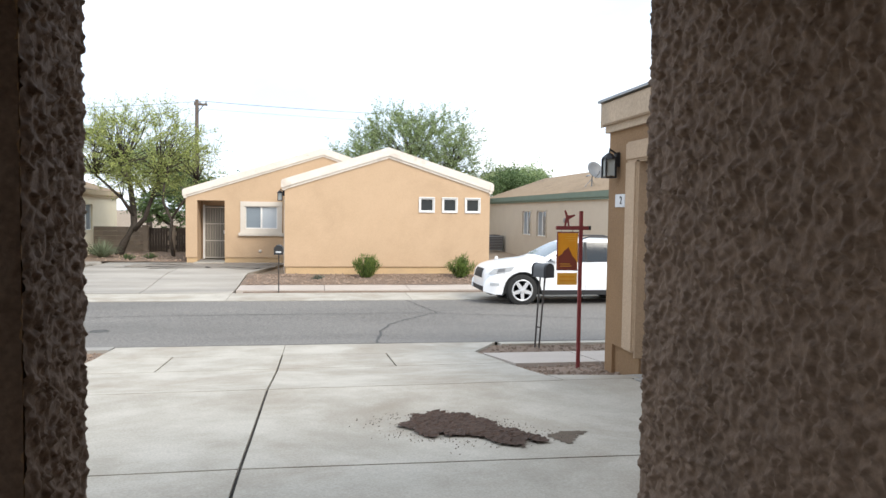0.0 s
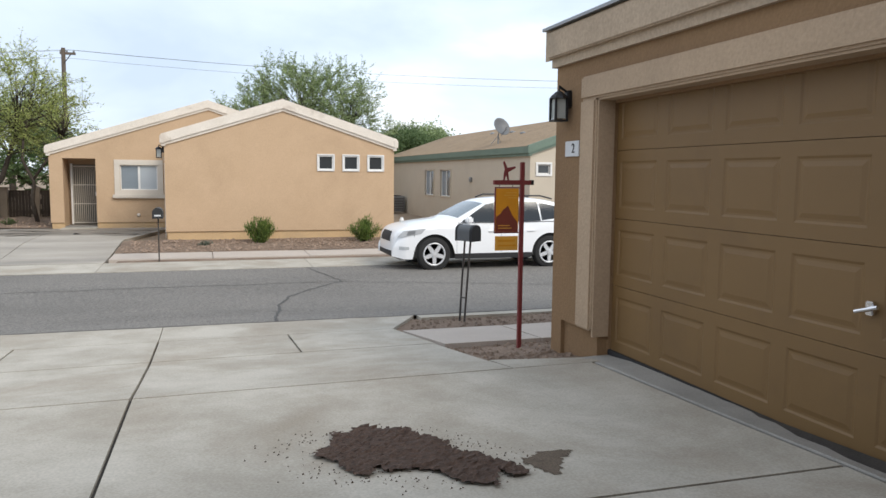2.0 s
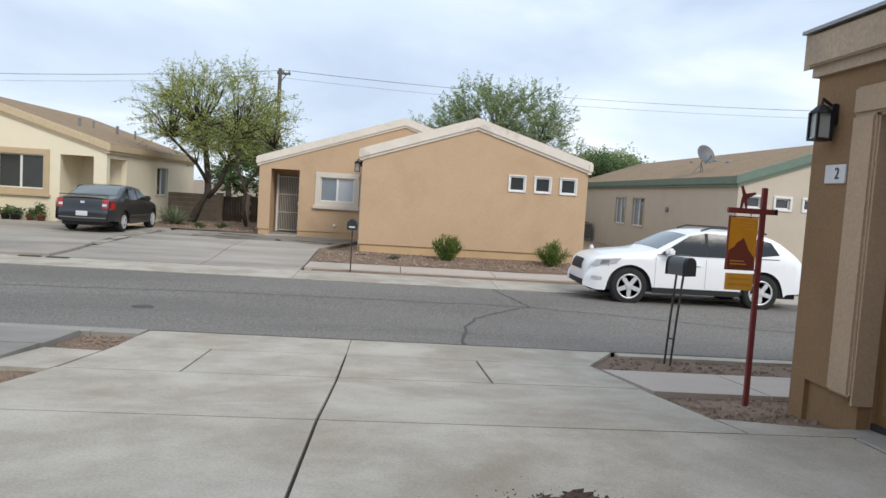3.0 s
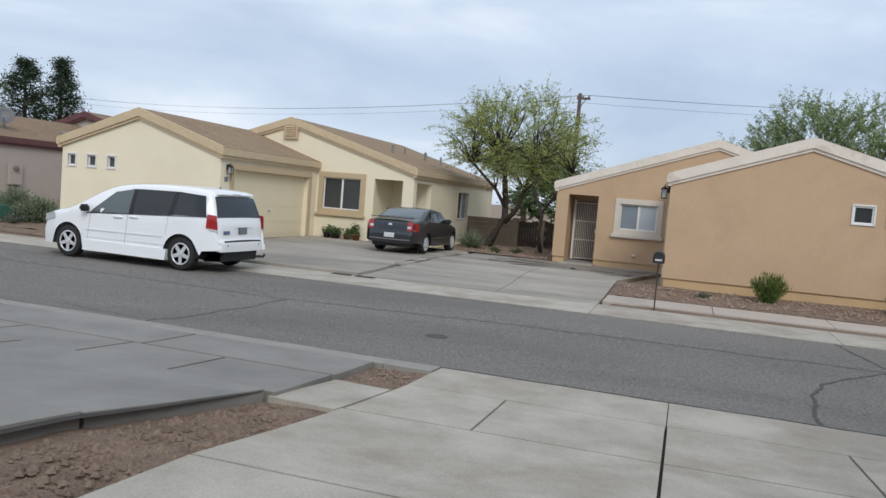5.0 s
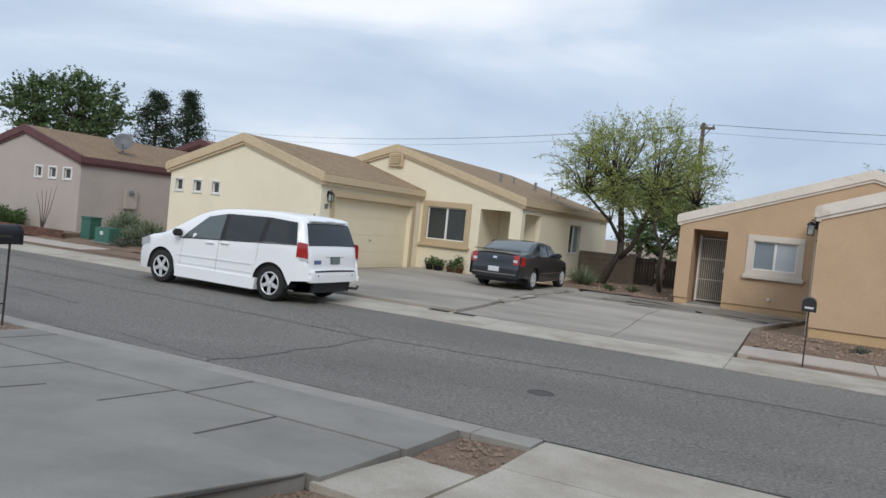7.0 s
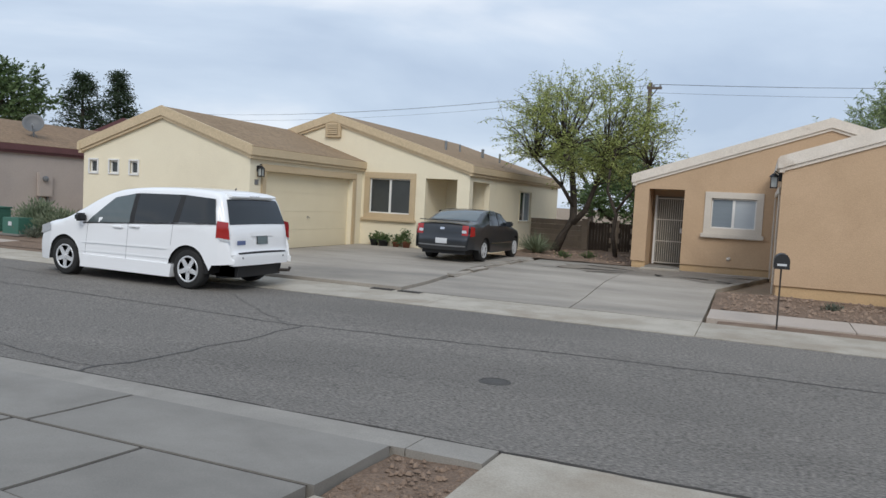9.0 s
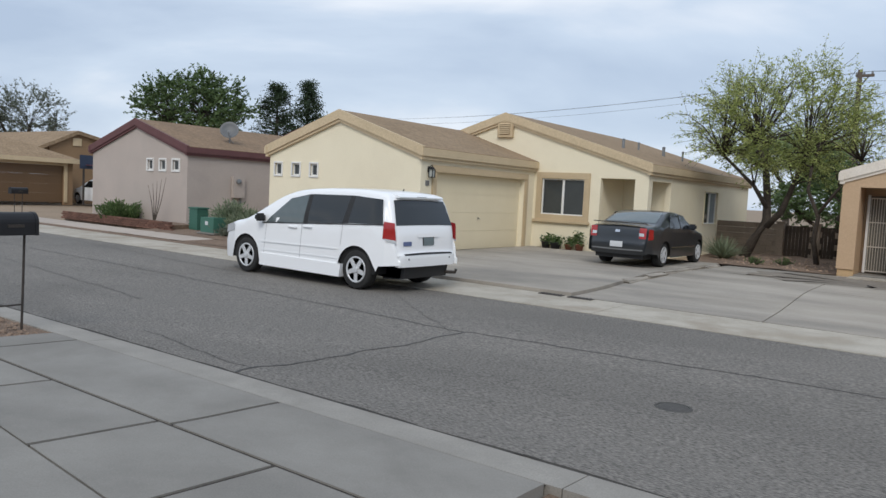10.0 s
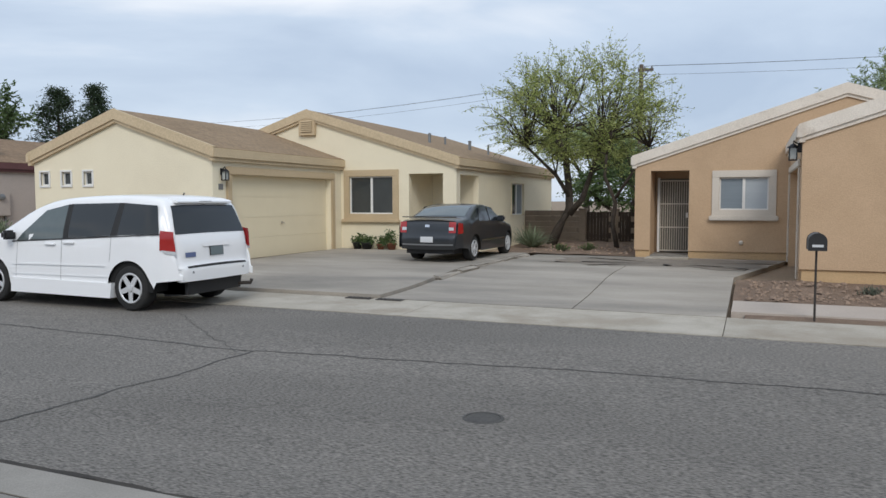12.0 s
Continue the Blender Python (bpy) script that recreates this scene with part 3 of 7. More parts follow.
for a, b in ((2.32, 6.0), (6.0, 12), (12, 60)):
    slab([(a, 11.8), (b, 11.8), (b, 12.04), (a, 12.04)], gutter_near, M_CONC, 0.0, gap=0.004)
slab([(1.93, 9.6), (3.0, 9.55), (3.0, 10.72), (1.78, 10.75)], walk_near, M_CONC_WALK, 0.01)
slab([(3.0, 9.55), (6.0, 9.5), (6.0, 10.72), (3.0, 10.72)], walk_near, M_CONC_WALK, 0.01)
slab([(6.0, 9.5), (60, 9.5), (60, 10.72), (6.0, 10.72)], walk_near, M_CONC_WALK, 0.01)

# far side of the street
for a, b in ((-120, -60), (-60, -40), (-40, -30), (-30, -24), (-24, -18), (-18, -12), (-12, -7.05), (-7.05, -2.54), (-2.54, 1.9), (1.9, 6.3), (6.3, 12), (12, 30), (30, 120)):
    slab([(a, 19.0), (b, 19.0), (b, 20.5), (a, 20.5)], gutter_far, M_CONC, 0.008, gap=0.006, nx=3, ny=4)
for a, b in ((-2.5, -0.2), (-0.2, 2.1), (2.1, 4.6), (4.6, 12), (12, 40), (-23, -21), (-25, -23), (-29, -25), (-33, -29)):
    slab([(a, 20.95), (b, 20.95), (b, 22.1), (a, 22.1)], walk_far, M_CONC_WALK, 0.03, gap=0.008, nx=3, ny=3)
for q in ([(-8.15, 20.5), (-4.8, 20.5), (-4.95, 25.0), (-8.2, 25.0)], [(-4.8, 20.5), (-2.54, 20.5), (-2.54, 25.0), (-4.95, 25.0)],
          [(-8.2, 25.0), (-4.95, 25.0), (-5.0, 29.72), (-7.9, 29.72)], [(-4.95, 25.0), (-2.54, 25.0), (-1.4, 29.72), (-5.0, 29.72)]):
    slab(q, drive_a, M_CONC_FAR, 0.015, nx=4, ny=6)
for q in ([(-14.1, 20.5), (-8.15, 20.5), (-8.2, 24.0), (-14.1, 24.0)], [(-14.1, 24.0), (-8.2, 24.0), (-8.2, 26.7), (-14.1, 26.7)], [(-14.1, 26.7), (-8.2, 26.7), (-8.05, 29.35), (-14.1, 29.35)]):
    slab(q, drive_b, M_CONC_FAR, 0.075, nx=6, ny=6, thick=0.25)
for i, (x, y) in enumerate(((-8.13, 23.5), (-8.05, 24.5), (-8.14, 25.5), (-8.16, 26.5), (-8.1, 27.5), (-8.02, 28.5))):
    c = thing("kerb_stone", pose(x, y, gz(x, y) - 0.02, 0, 0, random.uniform(-4, 4)), "rough broken grey concrete edging piece", "edging", "broken edging of the driveway")
    bm = box(-0.09, 0.09, -0.50, 0.50, 0, 0.085, 0.025)
    for v in bm.verts:
        v.co += Vector((random.uniform(-0.03, 0.03), random.uniform(-0.03, 0.03), random.uniform(-0.02, 0.02)))
    part("stone", bm, M_CONC_FAR, c)
for x in (-8.52, -7.92):
    gr = thing("drain_grate", pose(x, 20.4, gz(x, 20.4) + 0.012), "dark slotted drain inlet in the gutter", "drain", "gutter drains")
    part("frame", box(-0.24, 0.24, -0.09, 0.09, -0.01, 0.006), M_IRON, gr)
    for k in range(6):
        part("slat", box(-0.22 + k * 0.075, -0.185 + k * 0.075, -0.075, 0.075, 0.006, 0.014), M_TAR, gr)
step = thing("doorstep", pose(-4.3, 29.42, -0.06), "pale concrete doorstep before the entry", "step")
part("slab", box(-0.55, 0.55, -0.35, 0.3, -0.05, 0.06, 0.015), M_CONC, step)

blob("stain", [(-7.0, 27.2), (-5.4, 26.6), (-3.8, 26.9), (-2.6, 26.4), (-1.9, 27.6), (-1.6, 29.3), (-4.8, 29.5), (-6.8, 28.8)], 0.019, M_STAIN3, drive_a, 0.0, 0.25, 6)
# soil beds
soil = tagged(new("soil_bed"), "reddish soil bed strewn with gravel", "soil bed", kind="structure")
sheet("soil", [(-4.7, 2.6), (-3.3, 2.6), (-3.32, 8.0), (-4.24, 8.0)], -0.05, M_SOIL, soil, 10, 40, wob=0.03)
sheet("soil", [(-4.24, 8.0), (-3.32, 8.0), (-3.31, 9.68), (-3.99, 9.7)], -0.05, M_SOIL, soil, 10, 24, wob=0.03)
sheet("soil", [(-3.87, 10.73), (-3.25, 10.7), (-3.25, 11.75), (-3.88, 11.75)], -0.035, M_SOIL, soil, 10, 10, wob=0.02)
sheet("soil", [(1.85, 8.2), (60, 8.2), (60, 9.65), (1.7, 9.75)], -0.04, M_SOIL, soil, 80, 12, wob=0.03)
sheet("soil", [(1.55, 10.66), (60, 10.66), (60, 11.86), (1.95, 11.92)], -0.035, M_SOIL, soil, 80, 8, wob=0.02)
sheet("soil", [(-60, 10.75), (-9.3, 10.75), (-9.3, 11.75), (-60, 11.75)], 0.0, M_SOIL, soil, 80, 8, wob=0.03)
sheet("soil", [(-2.5, 22.05), (60, 22.05), (60, 24.6), (-2.5, 24.6)], 0.02, M_SOIL, soil, 60, 14, wob=0.05)
sheet("soil", [(-2.3, 20.48), (60, 20.48), (60, 20.98), (-2.3, 20.98)], 0.0, M_SOIL, soil, 60, 4, wob=0.02)
sheet("soil", [(-9.0, 29.65), (-5.2, 29.65), (-5.2, 37), (-10.3, 37)], 0.04, M_SOIL, soil, 14, 20, wob=0.06)
sheet("soil", [(-25.4, 22.05), (-14.2, 22.05), (-14.2, 24.2), (-25.4, 24.2)], 0.03, M_SOIL, soil, 30, 8, wob=0.05)
sheet("soil", [(-60, 20.48), (-14.1, 20.48), (-14.1, 20.98), (-60, 20.98)], 0.01, M_SOIL, soil, 50, 4, wob=0.02)
sheet("soil", [(-14.1, 20.9), (-25, 20.9), (-25, 22.1), (-14.1, 22.1)], 0.02, M_SOIL, soil, 20, 4, wob=0.02)
slab([(-60, 20.98), (-33, 20.98), (-33, 22.05), (-60, 22.05)], walk_far, M_CONC_WALK, 0.03, nx=3, ny=3)


def stones(area, count, lo, hi, dz, seed):
    """Loose stones strewn over a four-cornered area, as one mesh."""
    rng = random.Random(seed)
    a, b, c, d = [Vector(p) for p in area]
    vs, fs = [], []
    for _ in range(count):
        u, v = rng.random(), rng.random()
        p = a.lerp(b, u).lerp(d.lerp(c, u), v)
        r = lo + (hi - lo) * rng.random() ** 3
        z = gz(p.x, p.y) + dz
        k, t = len(vs), rng.uniform(0, 6)
        for i in range(5):
            s = r * rng.uniform(0.7, 1.2)
            vs.append((p.x + s * math.cos(t + i * 1.257), p.y + s * math.sin(t + i * 1.257), z + rng.uniform(-0.2, 0.15) * r))
        for i in range(3):
            s = r * rng.uniform(0.3, 0.6)
            vs.append((p.x + s * math.cos(t + i * 2.09), p.y + s * math.sin(t + i * 2.09), z + r * rng.uniform(0.5, 0.8)))
        fs += [(k, k + 1, k + 5), (k + 1, k + 2, k + 6, k + 5), (k + 2, k + 3, k + 6), (k + 3, k + 4, k + 7, k + 6), (k + 4, k, k + 5, k + 7), (k + 5, k + 6, k + 7)]
    return tagged(raw("gravel", vs, fs, M_STONE), "loose reddish brown gravel stones on the soil", "gravel", kind="stuff")


stones([(-4.4, 5.0), (-3.36, 5.0), (-3.33, 9.6), (-3.97, 9.65)], 2600, 0.006, 0.035, -0.045, 1)
stones([(-3.85, 10.77), (-3.28, 10.74), (-3.28, 11.68), (-3.85, 11.68)], 300, 0.005, 0.03, -0.03, 2)
stones([(1.98, 8.42), (4.5, 8.1), (4.5, 9.5), (1.92, 9.55)], 900, 0.006, 0.04, -0.035, 3)
stones([(1.85, 10.75), (7, 10.75), (7, 11.78), (2.25, 11.78)], 900, 0.006, 0.035, -0.03, 4)
stones([(-2.4, 22.2), (5.5, 22.2), (5.5, 24.45), (-2.4, 24.45)], 1800, 0.012, 0.06, 0.03, 5)
stones([(-14, 10.85), (-9.55, 10.85), (-9.55, 11.68), (-14, 11.68)], 900, 0.008, 0.035, 0.01, 6)
stones([(-8.6, 30), (-5.4, 30), (-5.4, 35.5), (-8.9, 35.5)], 300, 0.02, 0.07, 0.05, 7)

# spilled soil on the drive
random.seed(5)
spill = thing("soil_spill", pose(0, 0, 0), "dark crumbly soil spilled on the concrete", "soil spill")
def spill_patch(name, outline, dz, material, high, cell=0.022, fray=0.05):
    """A frayed low heap: grid cells whose wavering centre lies inside the outline."""
    def inside(x, y):
        c = False
        for (ax, ay), (bx, by) in zip(outline, outline[1:] + outline[:1]):
            if (ay > y) != (by > y) and x < (bx - ax) * (y - ay) / (by - ay) + ax:
                c = not c
        return c
    xs, ys = [p[0] for p in outline], [p[1] for p in outline]
    known, vs, fs = {}, [], []

    def vert(i, j):
        if (i, j) not in known:
            x, y = i * cell + random.uniform(-0.4, 0.4) * cell, j * cell + random.uniform(-0.4, 0.4) * cell
            known[(i, j)] = len(vs)
            vs.append((x, y, gz(x, y) + dz + high * (0.4 + 0.6 * noise.noise((x * 9, y * 9, 0))) + random.uniform(0, high * 0.7)))
        return known[(i, j)]
    for i in range(int((min(xs) - 0.1) / cell), int((max(xs) + 0.1) / cell) + 1):
        for j in range(int((min(ys) - 0.1) / cell), int((max(ys) + 0.1) / cell) + 1):
            cx, cy = (i + 0.5) * cell, (j + 0.5) * cell
            wv = noise.noise_vector((cx * 7, cy * 7, 2.0)) + 0.6 * noise.noise_vector((cx * 22, cy * 22, 5.0))
            if inside(cx + fray * wv.x, cy + fray * wv.y):
                fs.append((vert(i, j), vert(i + 1, j), vert(i + 1, j + 1), vert(i, j + 1)))
    return raw(name, vs, fs, material, spill, smooth=False)


spill_patch("mound", [(0.12, 6.28), (0.24, 6.40), (0.27, 6.62), (0.34, 6.60), (0.47, 6.66), (0.58, 6.60), (0.70, 6.56), (0.77, 6.34), (0.86, 6.22), (0.88, 6.04), (0.98, 5.93), (1.11, 5.71), (1.01, 5.62), (0.93, 5.72), (0.90, 5.62), (0.84, 5.56), (0.74, 5.64), (0.71, 5.74), (0.59, 5.90), (0.42, 5.92), (0.32, 5.86), (0.24, 5.98), (0.20, 6.14)], 0.004, M_STAIN, 0.02)
spill_patch("damp_mark", [(1.13, 5.88), (1.27, 5.98), (1.42, 5.93), (1.32, 5.78), (1.24, 5.62), (1.15, 5.76)], 0.002, M_STAIN2, 0.002)
crumbs = []
for _ in range(520):
    a, r = random.uniform(0, math.tau), random.gauss(0.40, 0.13)
    crumbs.append((0.56 + r * 1.15 * math.cos(a) , 6.15 + r * 0.95 * math.sin(a) - 0.25 * r * math.cos(a)))
vs, fs = [], []
for x, y in crumbs:
    s, k = random.uniform(0.002, 0.007), len(vs)
    z = gz(x, y) + (0.012 if (x - 0.55) ** 2 + (y - 6.15) ** 2 < 0.1 else 0.001)
    vs += [(x - s, y - s, z), (x + s, y - s * 0.6, z), (x + 0.3 * s, y + s, z), (x, y, z + s)]
    fs += [(k, k + 1, k + 3), (k + 1, k + 2, k + 3), (k + 2, k, k + 3)]
tagged(raw("crumb", vs, fs, M_STAIN, spill), kind="stuff")


# ---- houses ----
def wall(parent, span, top, zb, at, thick, axis, material, holes=(), name="wall", label=""):
    """A wall with real openings. axis 'y': runs along x at y = at (outer face), its body goes thick further; 'x': runs along y. top: [(u, z)] roofline."""
    us = sorted({span[0], span[1], *[p[0] for p in top if span[0] < p[0] < span[1]], *[u for h in holes for u in h[:2]]})
    tu, tz = [p[0] for p in top], [p[1] for p in top]
    bm = bmesh.new()
    for a, b in zip(us, us[1:]):
        mid = (a + b) / 2
        cuts = sorted((h[2], h[3]) for h in holes if h[0] < mid < h[1])
        z = zb
        for lo, hi in cuts:
            if lo > z:
                prism([(a, z), (b, z), (b, lo), (a, lo)], at, at + thick, axis, bm)
            z = hi
        prism([(a, z), (b, z), (b, float(np.interp(b, tu, tz))), (a, float(np.interp(a, tu, tz)))], at, at + thick, axis, bm)
    seen = {}
    for f in bm.faces:
        seen.setdefault(tuple(sorted((round(v.co.x, 3), round(v.co.y, 3), round(v.co.z, 3)) for v in f.verts)), []).append(f)
    bmesh.ops.delete(bm, geom=[f for fs in seen.values() if len(fs) > 1 for f in fs], context="FACES_ONLY")
    bmesh.ops.remove_doubles(bm, verts=bm.verts[:], dist=1e-4)
    return part(name, bm, material, parent, label)


def window(parent, axis, at, u0, u1, z0, z1, trim, glass, out=-1, tw=0.12, panes=1, sill=None, frame_m=None, recess=0.07):
    """A window: stucco or painted surround, frame, one or two panes, an optional thick sill. out: which way is outside along the axis."""
    w = part("window", bmesh.new(), trim, parent)
    d0, d1 = sorted((at + out * 0.035, at - out * 0.02))

    def bar(a, b, c, d, e0=d0, e1=d1, bv=0.008, bm=None):
        return box(a, b, e0, e1, c, d, bv, bm) if axis == "y" else box(e0, e1, a, b, c, d, bv, bm)
    for q in ((u0 - tw, u1 + tw, z1, z1 + tw), (u0 - tw, u0, z0, z1), (u1, u1 + tw, z0, z1), (u0 - tw, u1 + tw, z0 - tw, z0)):
        part("surround", bar(*q), trim, w)
    if sill:
        s0, s1 = sorted((at + out * 0.11, at + out * 0.0))
        part("sill", bar(u0 - tw - 0.06, u1 + tw + 0.06, z0 - tw - sill, z0 - tw + 0.03, s0, s1, 0.02), trim, w)
    g = at - out * recess
    f0, f1 = sorted((g + out * 0.03, g - out * 0.02))
    fm = frame_m or M_TRIMWHITE
    step_u = (u1 - u0) / panes
    for k in range(panes):
        a, b = u0 + k * step_u, u0 + (k + 1) * step_u
        for q in ((a, b, z1 - 0.035, z1), (a, b, z0, z0 + 0.035), (a, a + 0.035, z0 + 0.035, z1 - 0.035), (b - 0.035, b, z0 + 0.035, z1 - 0.035)):
            part("frame", bar(*q, f0, f1, 0.0), fm, w)
        m = glass[k] if isinstance(glass, (list, tuple)) else glass
        p0, p1 = sorted((g, g - out * 0.008))
        part("pane", bar(a + 0.03, b - 0.03, z0 + 0.03, z1 - 0.03, p0, p1, 0.0), m, w)
    return w


def roof_pair(parent, x0, x1, xa, y0, y1, ze, za, material, fascia, over=0.12, tall=0.22, rake=True, name="roof"):
    """Two roof slopes with the ridge along y, eave boards and rake boards."""
    def slope(x, s):
        return za + (ze - za) * abs(x - xa) / (abs(s - xa))
    e0, e1 = x0 - over, x1 + over
    ze0, ze1 = slope(e0, x0), slope(e1, x1)
    r = part(name, prism([(e0, ze0), (xa, za), (e1, ze1), (e1, ze1 + 0.05), (xa, za + 0.06), (e0, ze0 + 0.05)], y0 - over * 0.8, y1 + over, "y"), material, parent)
    for e, z, s in ((e0, ze0, -1), (e1, ze1, 1)):
        a, b = sorted((e + s * 0.03, e - s * 0.10))
        part("eave_board", box(a, b, y0 - over - 0.02, y1 + over, z - tall + 0.03, z + 0.035, 0.012), fascia, r)
        a, b = sorted((e - s * 0.02, e - s * 0.12))
        part("eave_board", box(a, b, y0 - over + 0.01, y1 + over, z - tall - 0.05, z - tall + 0.03), fascia, r)
    if rake:
        for p, q in (((e0, ze0), (xa, za)), ((xa, za), (e1, ze1))):
            part("rake_board", prism([(p[0], p[1] - tall + 0.03), (q[0], q[1] - tall + 0.03), (q[0], q[1] + 0.075), (p[0], p[1] + 0.065)], y0 - over, y0 - 0.02, "y"), fascia, r)
            part("rake_board", prism([(p[0], p[1] - tall - 0.05), (q[0], q[1] - tall - 0.05), (q[0], q[1] - tall + 0.03), (p[0], p[1] - tall + 0.03)], y0 - over + 0.04, y0 - 0.01, "y"), fascia, r)
    return r


def garage_door(parent, axis, at, u0, u1, z0, z1, material, out=-1, cols=8, rows=4, handle=None, detail=True):
    """A sectional door: each section a part, with raised panels pressed into it."""
    d = part("garage_door", bmesh.new(), material, parent)
    h = (z1 - z0) / rows
    for r in range(rows):
        a, b = sorted((at, at - out * 0.04))
        bm = bmesh.new()
        zz0, zz1 = z0 + r * h + 0.002, z0 + (r + 1) * h - 0.002
        w = (u1 - u0) / cols
        us, zs = [u0], [zz0, zz0 + 0.09, zz1 - 0.09, zz1]
        for c in range(cols):
            us += [u0 + c * w + 0.065, u0 + (c + 1) * w - 0.065]
        us.append(u1)
        known = {}

        def vert(u, z, dep):
            k = (round(u, 4), round(z, 4), round(dep, 4))
            if k not in known:
                y = at + out * dep
                known[k] = bm.verts.new((u, y, z) if axis == "y" else (y, u, z))
            return known[k]
        for i in range(len(us) - 1):
            for j in range(3):
                q = (us[i], us[i + 1], zs[j], zs[j + 1])
                if detail and j == 1 and i % 2 == 1:
                    prev = [(q[0], q[2], 0), (q[1], q[2], 0), (q[1], q[3], 0), (q[0], q[3], 0)]
                    for ins, dep in ((0.015, -0.007), (0.03, -0.007), (0.06, -0.001)):
                        cur = [(q[0] + ins, q[2] + ins, dep), (q[1] - ins, q[2] + ins, dep), (q[1] - ins, q[3] - ins, dep), (q[0] + ins, q[3] - ins, dep)]
                        for k in range(4):
                            bm.faces.new([vert(*prev[k]), vert(*prev[(k + 1) % 4]), vert(*cur[(k + 1) % 4]), vert(*cur[k])])
                        prev = cur
                    bm.faces.new([vert(*p) for p in prev])
                else:
                    bm.faces.new([vert(q[0], q[2], 0), vert(q[1], q[2], 0), vert(q[1], q[3], 0), vert(q[0], q[3], 0)])
        for zz, sgn in ((zz0, 1), (zz1, -1)):
            for i in range(len(us) - 1):
                bm.faces.new([vert(us[i], zz, 0), vert(us[i + 1], zz, 0), vert(us[i + 1], zz, -0.04), vert(us[i], zz, -0.04)])
        bmesh.ops.recalc_face_normals(bm, faces=bm.faces[:])
        part("section", bm, material, d)
    if handle:
        u, z = handle
        a, b = sorted((at + out * 0.035, at))
        bm = box(u - 0.025, u + 0.025, a, b, z - 0.025, z + 0.05, 0.006) if axis == "y" else box(a, b, u - 0.025, u + 0.025, z - 0.025, z + 0.05, 0.006)
        hd = part("handle", bm, M_CHROME, d, "chrome T-shaped handle")
        c = at + out * 0.05
        part("lever", tube([(c, u + 0.07, z - 0.015), (c, u - 0.07, z + 0.03)] if axis == "x" else [(u + 0.07, c, z), (u - 0.07, c, z)], 0.012, 8), M_CHROME, hd)
    return d


def surround(parent, axis, at, u0, u1, z0, z1, width, proud, material, out=-1, foot=0.0, head=None):
    """A stucco band round a garage door: two legs and a head."""
    a, b = sorted((at + out * proud, at))
    for q in ((u0 - width, u0, z0 + foot, z1), (u1, u1 + width, z0 + foot, z1), (u0 - width, u1 + width, z1, z1 + (head or width))):
        bm = box(q[0], q[1], a, b, q[2], q[3], 0.018) if axis == "y" else box(a, b, q[0], q[1], q[2], q[3], 0.018)
        part("door_surround", bm, material, parent)


def lantern(parent, p, out, material=None, s=1.0):
    """A wall lantern: back plate, arm, cage with glass and a peaked cap. out: unit vector away from the wall."""
    o = Vector(out)
    c = Vector(p) + o * 0.13 * s
    ln = part("wall_lantern", box(-0.05 * s + p[0], 0.05 * s + p[0], -0.05 * s + p[1], 0.05 * s + p[1], p[2] - 0.02, p[2] + 0.16 * s, 0.01), M_BLACK, parent, "black metal wall lantern with clear glass")
    part("arm", tube([(p[0], p[1], p[2] + 0.12 * s), tuple(c + Vector((0, 0, 0.2 * s))), tuple(c + Vector((0, 0, 0.14 * s)))], 0.014 * s, 6), M_BLACK, ln)
    part("glass", box(c.x - 0.055 * s, c.x + 0.055 * s, c.y - 0.055 * s, c.y + 0.055 * s, c.z - 0.14 * s, c.z + 0.07 * s), M_LAMPGLASS, ln)
    for dx in (-1, 1):
        for dy in (-1, 1):
            part("bar", box(c.x + dx * 0.065 * s - 0.009, c.x + dx * 0.065 * s + 0.009, c.y + dy * 0.065 * s - 0.009, c.y + dy * 0.065 * s + 0.009, c.z - 0.16 * s, c.z + 0.08 * s), M_BLACK, ln)
    part("cap", lathe([(0.105 * s, 0.07 * s), (0.095 * s, 0.09 * s), (0.04 * s, 0.14 * s), (0.0, 0.16 * s)], 8, "z", None, Matrix.Translation(c)), M_BLACK, ln)
    part("foot", box(c.x - 0.075 * s, c.x + 0.075 * s, c.y - 0.075 * s, c.y + 0.075 * s, c.z - 0.17 * s, c.z - 0.15 * s), M_BLACK, ln)
    return ln


def closed(parent, x0, x1, y1, y0, zb, zt, material):
    """Back and far side walls that close a block."""
    wall(parent, (x0, x1), [(x0, zt), (x1, zt)], zb, y1, 0.18, "y", material)


# house across the street, tan
ha = thing("house", pose(0, 0, 0), "tan stucco house with an off-white gabled roof edge", "house")
sw = [(2.85, 3.29, 1.98, 2.40), (3.60, 4.04, 1.98, 2.40), (4.35, 4.79, 1.98, 2.40)]
wall(ha, (-1.4, 5.14), [(-1.4, 2.83), (1.84, 3.86), (5.14, 2.83)], 0.2, 24.55, 0.2, "y", M_TAN, sw)
wall(ha, (-1.36, 5.1), [(-1.36, 0.2), (5.1, 0.2)], -0.35, 24.59, 0.16, "y", M_TAN_LOW, name="foundation")
for h in sw:
    window(ha, "y", 24.55, *h, M_TRIMWHITE, M_GLASS, tw=0.04, recess=0.03)
wall(ha, (24.75, 29.77), [(24.75, 2.8), (29.77, 2.8)], -0.35, -1.4, 0.2, "x", M_TAN, [(25.2, 29.3, -0.35, 2.15)])
garage_door(ha, "x", -1.24, 25.2, 29.3, -0.05, 2.15, M_GARAGE_A, -1, 6, 4)
surround(ha, "x", -1.4, 25.2, 29.3, -0.05, 2.15, 0.16, 0.04, M_TRIMGREY)
wall(ha, (24.75, 44.8), [(24.75, 2.8), (45, 2.8)], -0.35, 4.94, 0.2, "x", M_TAN)
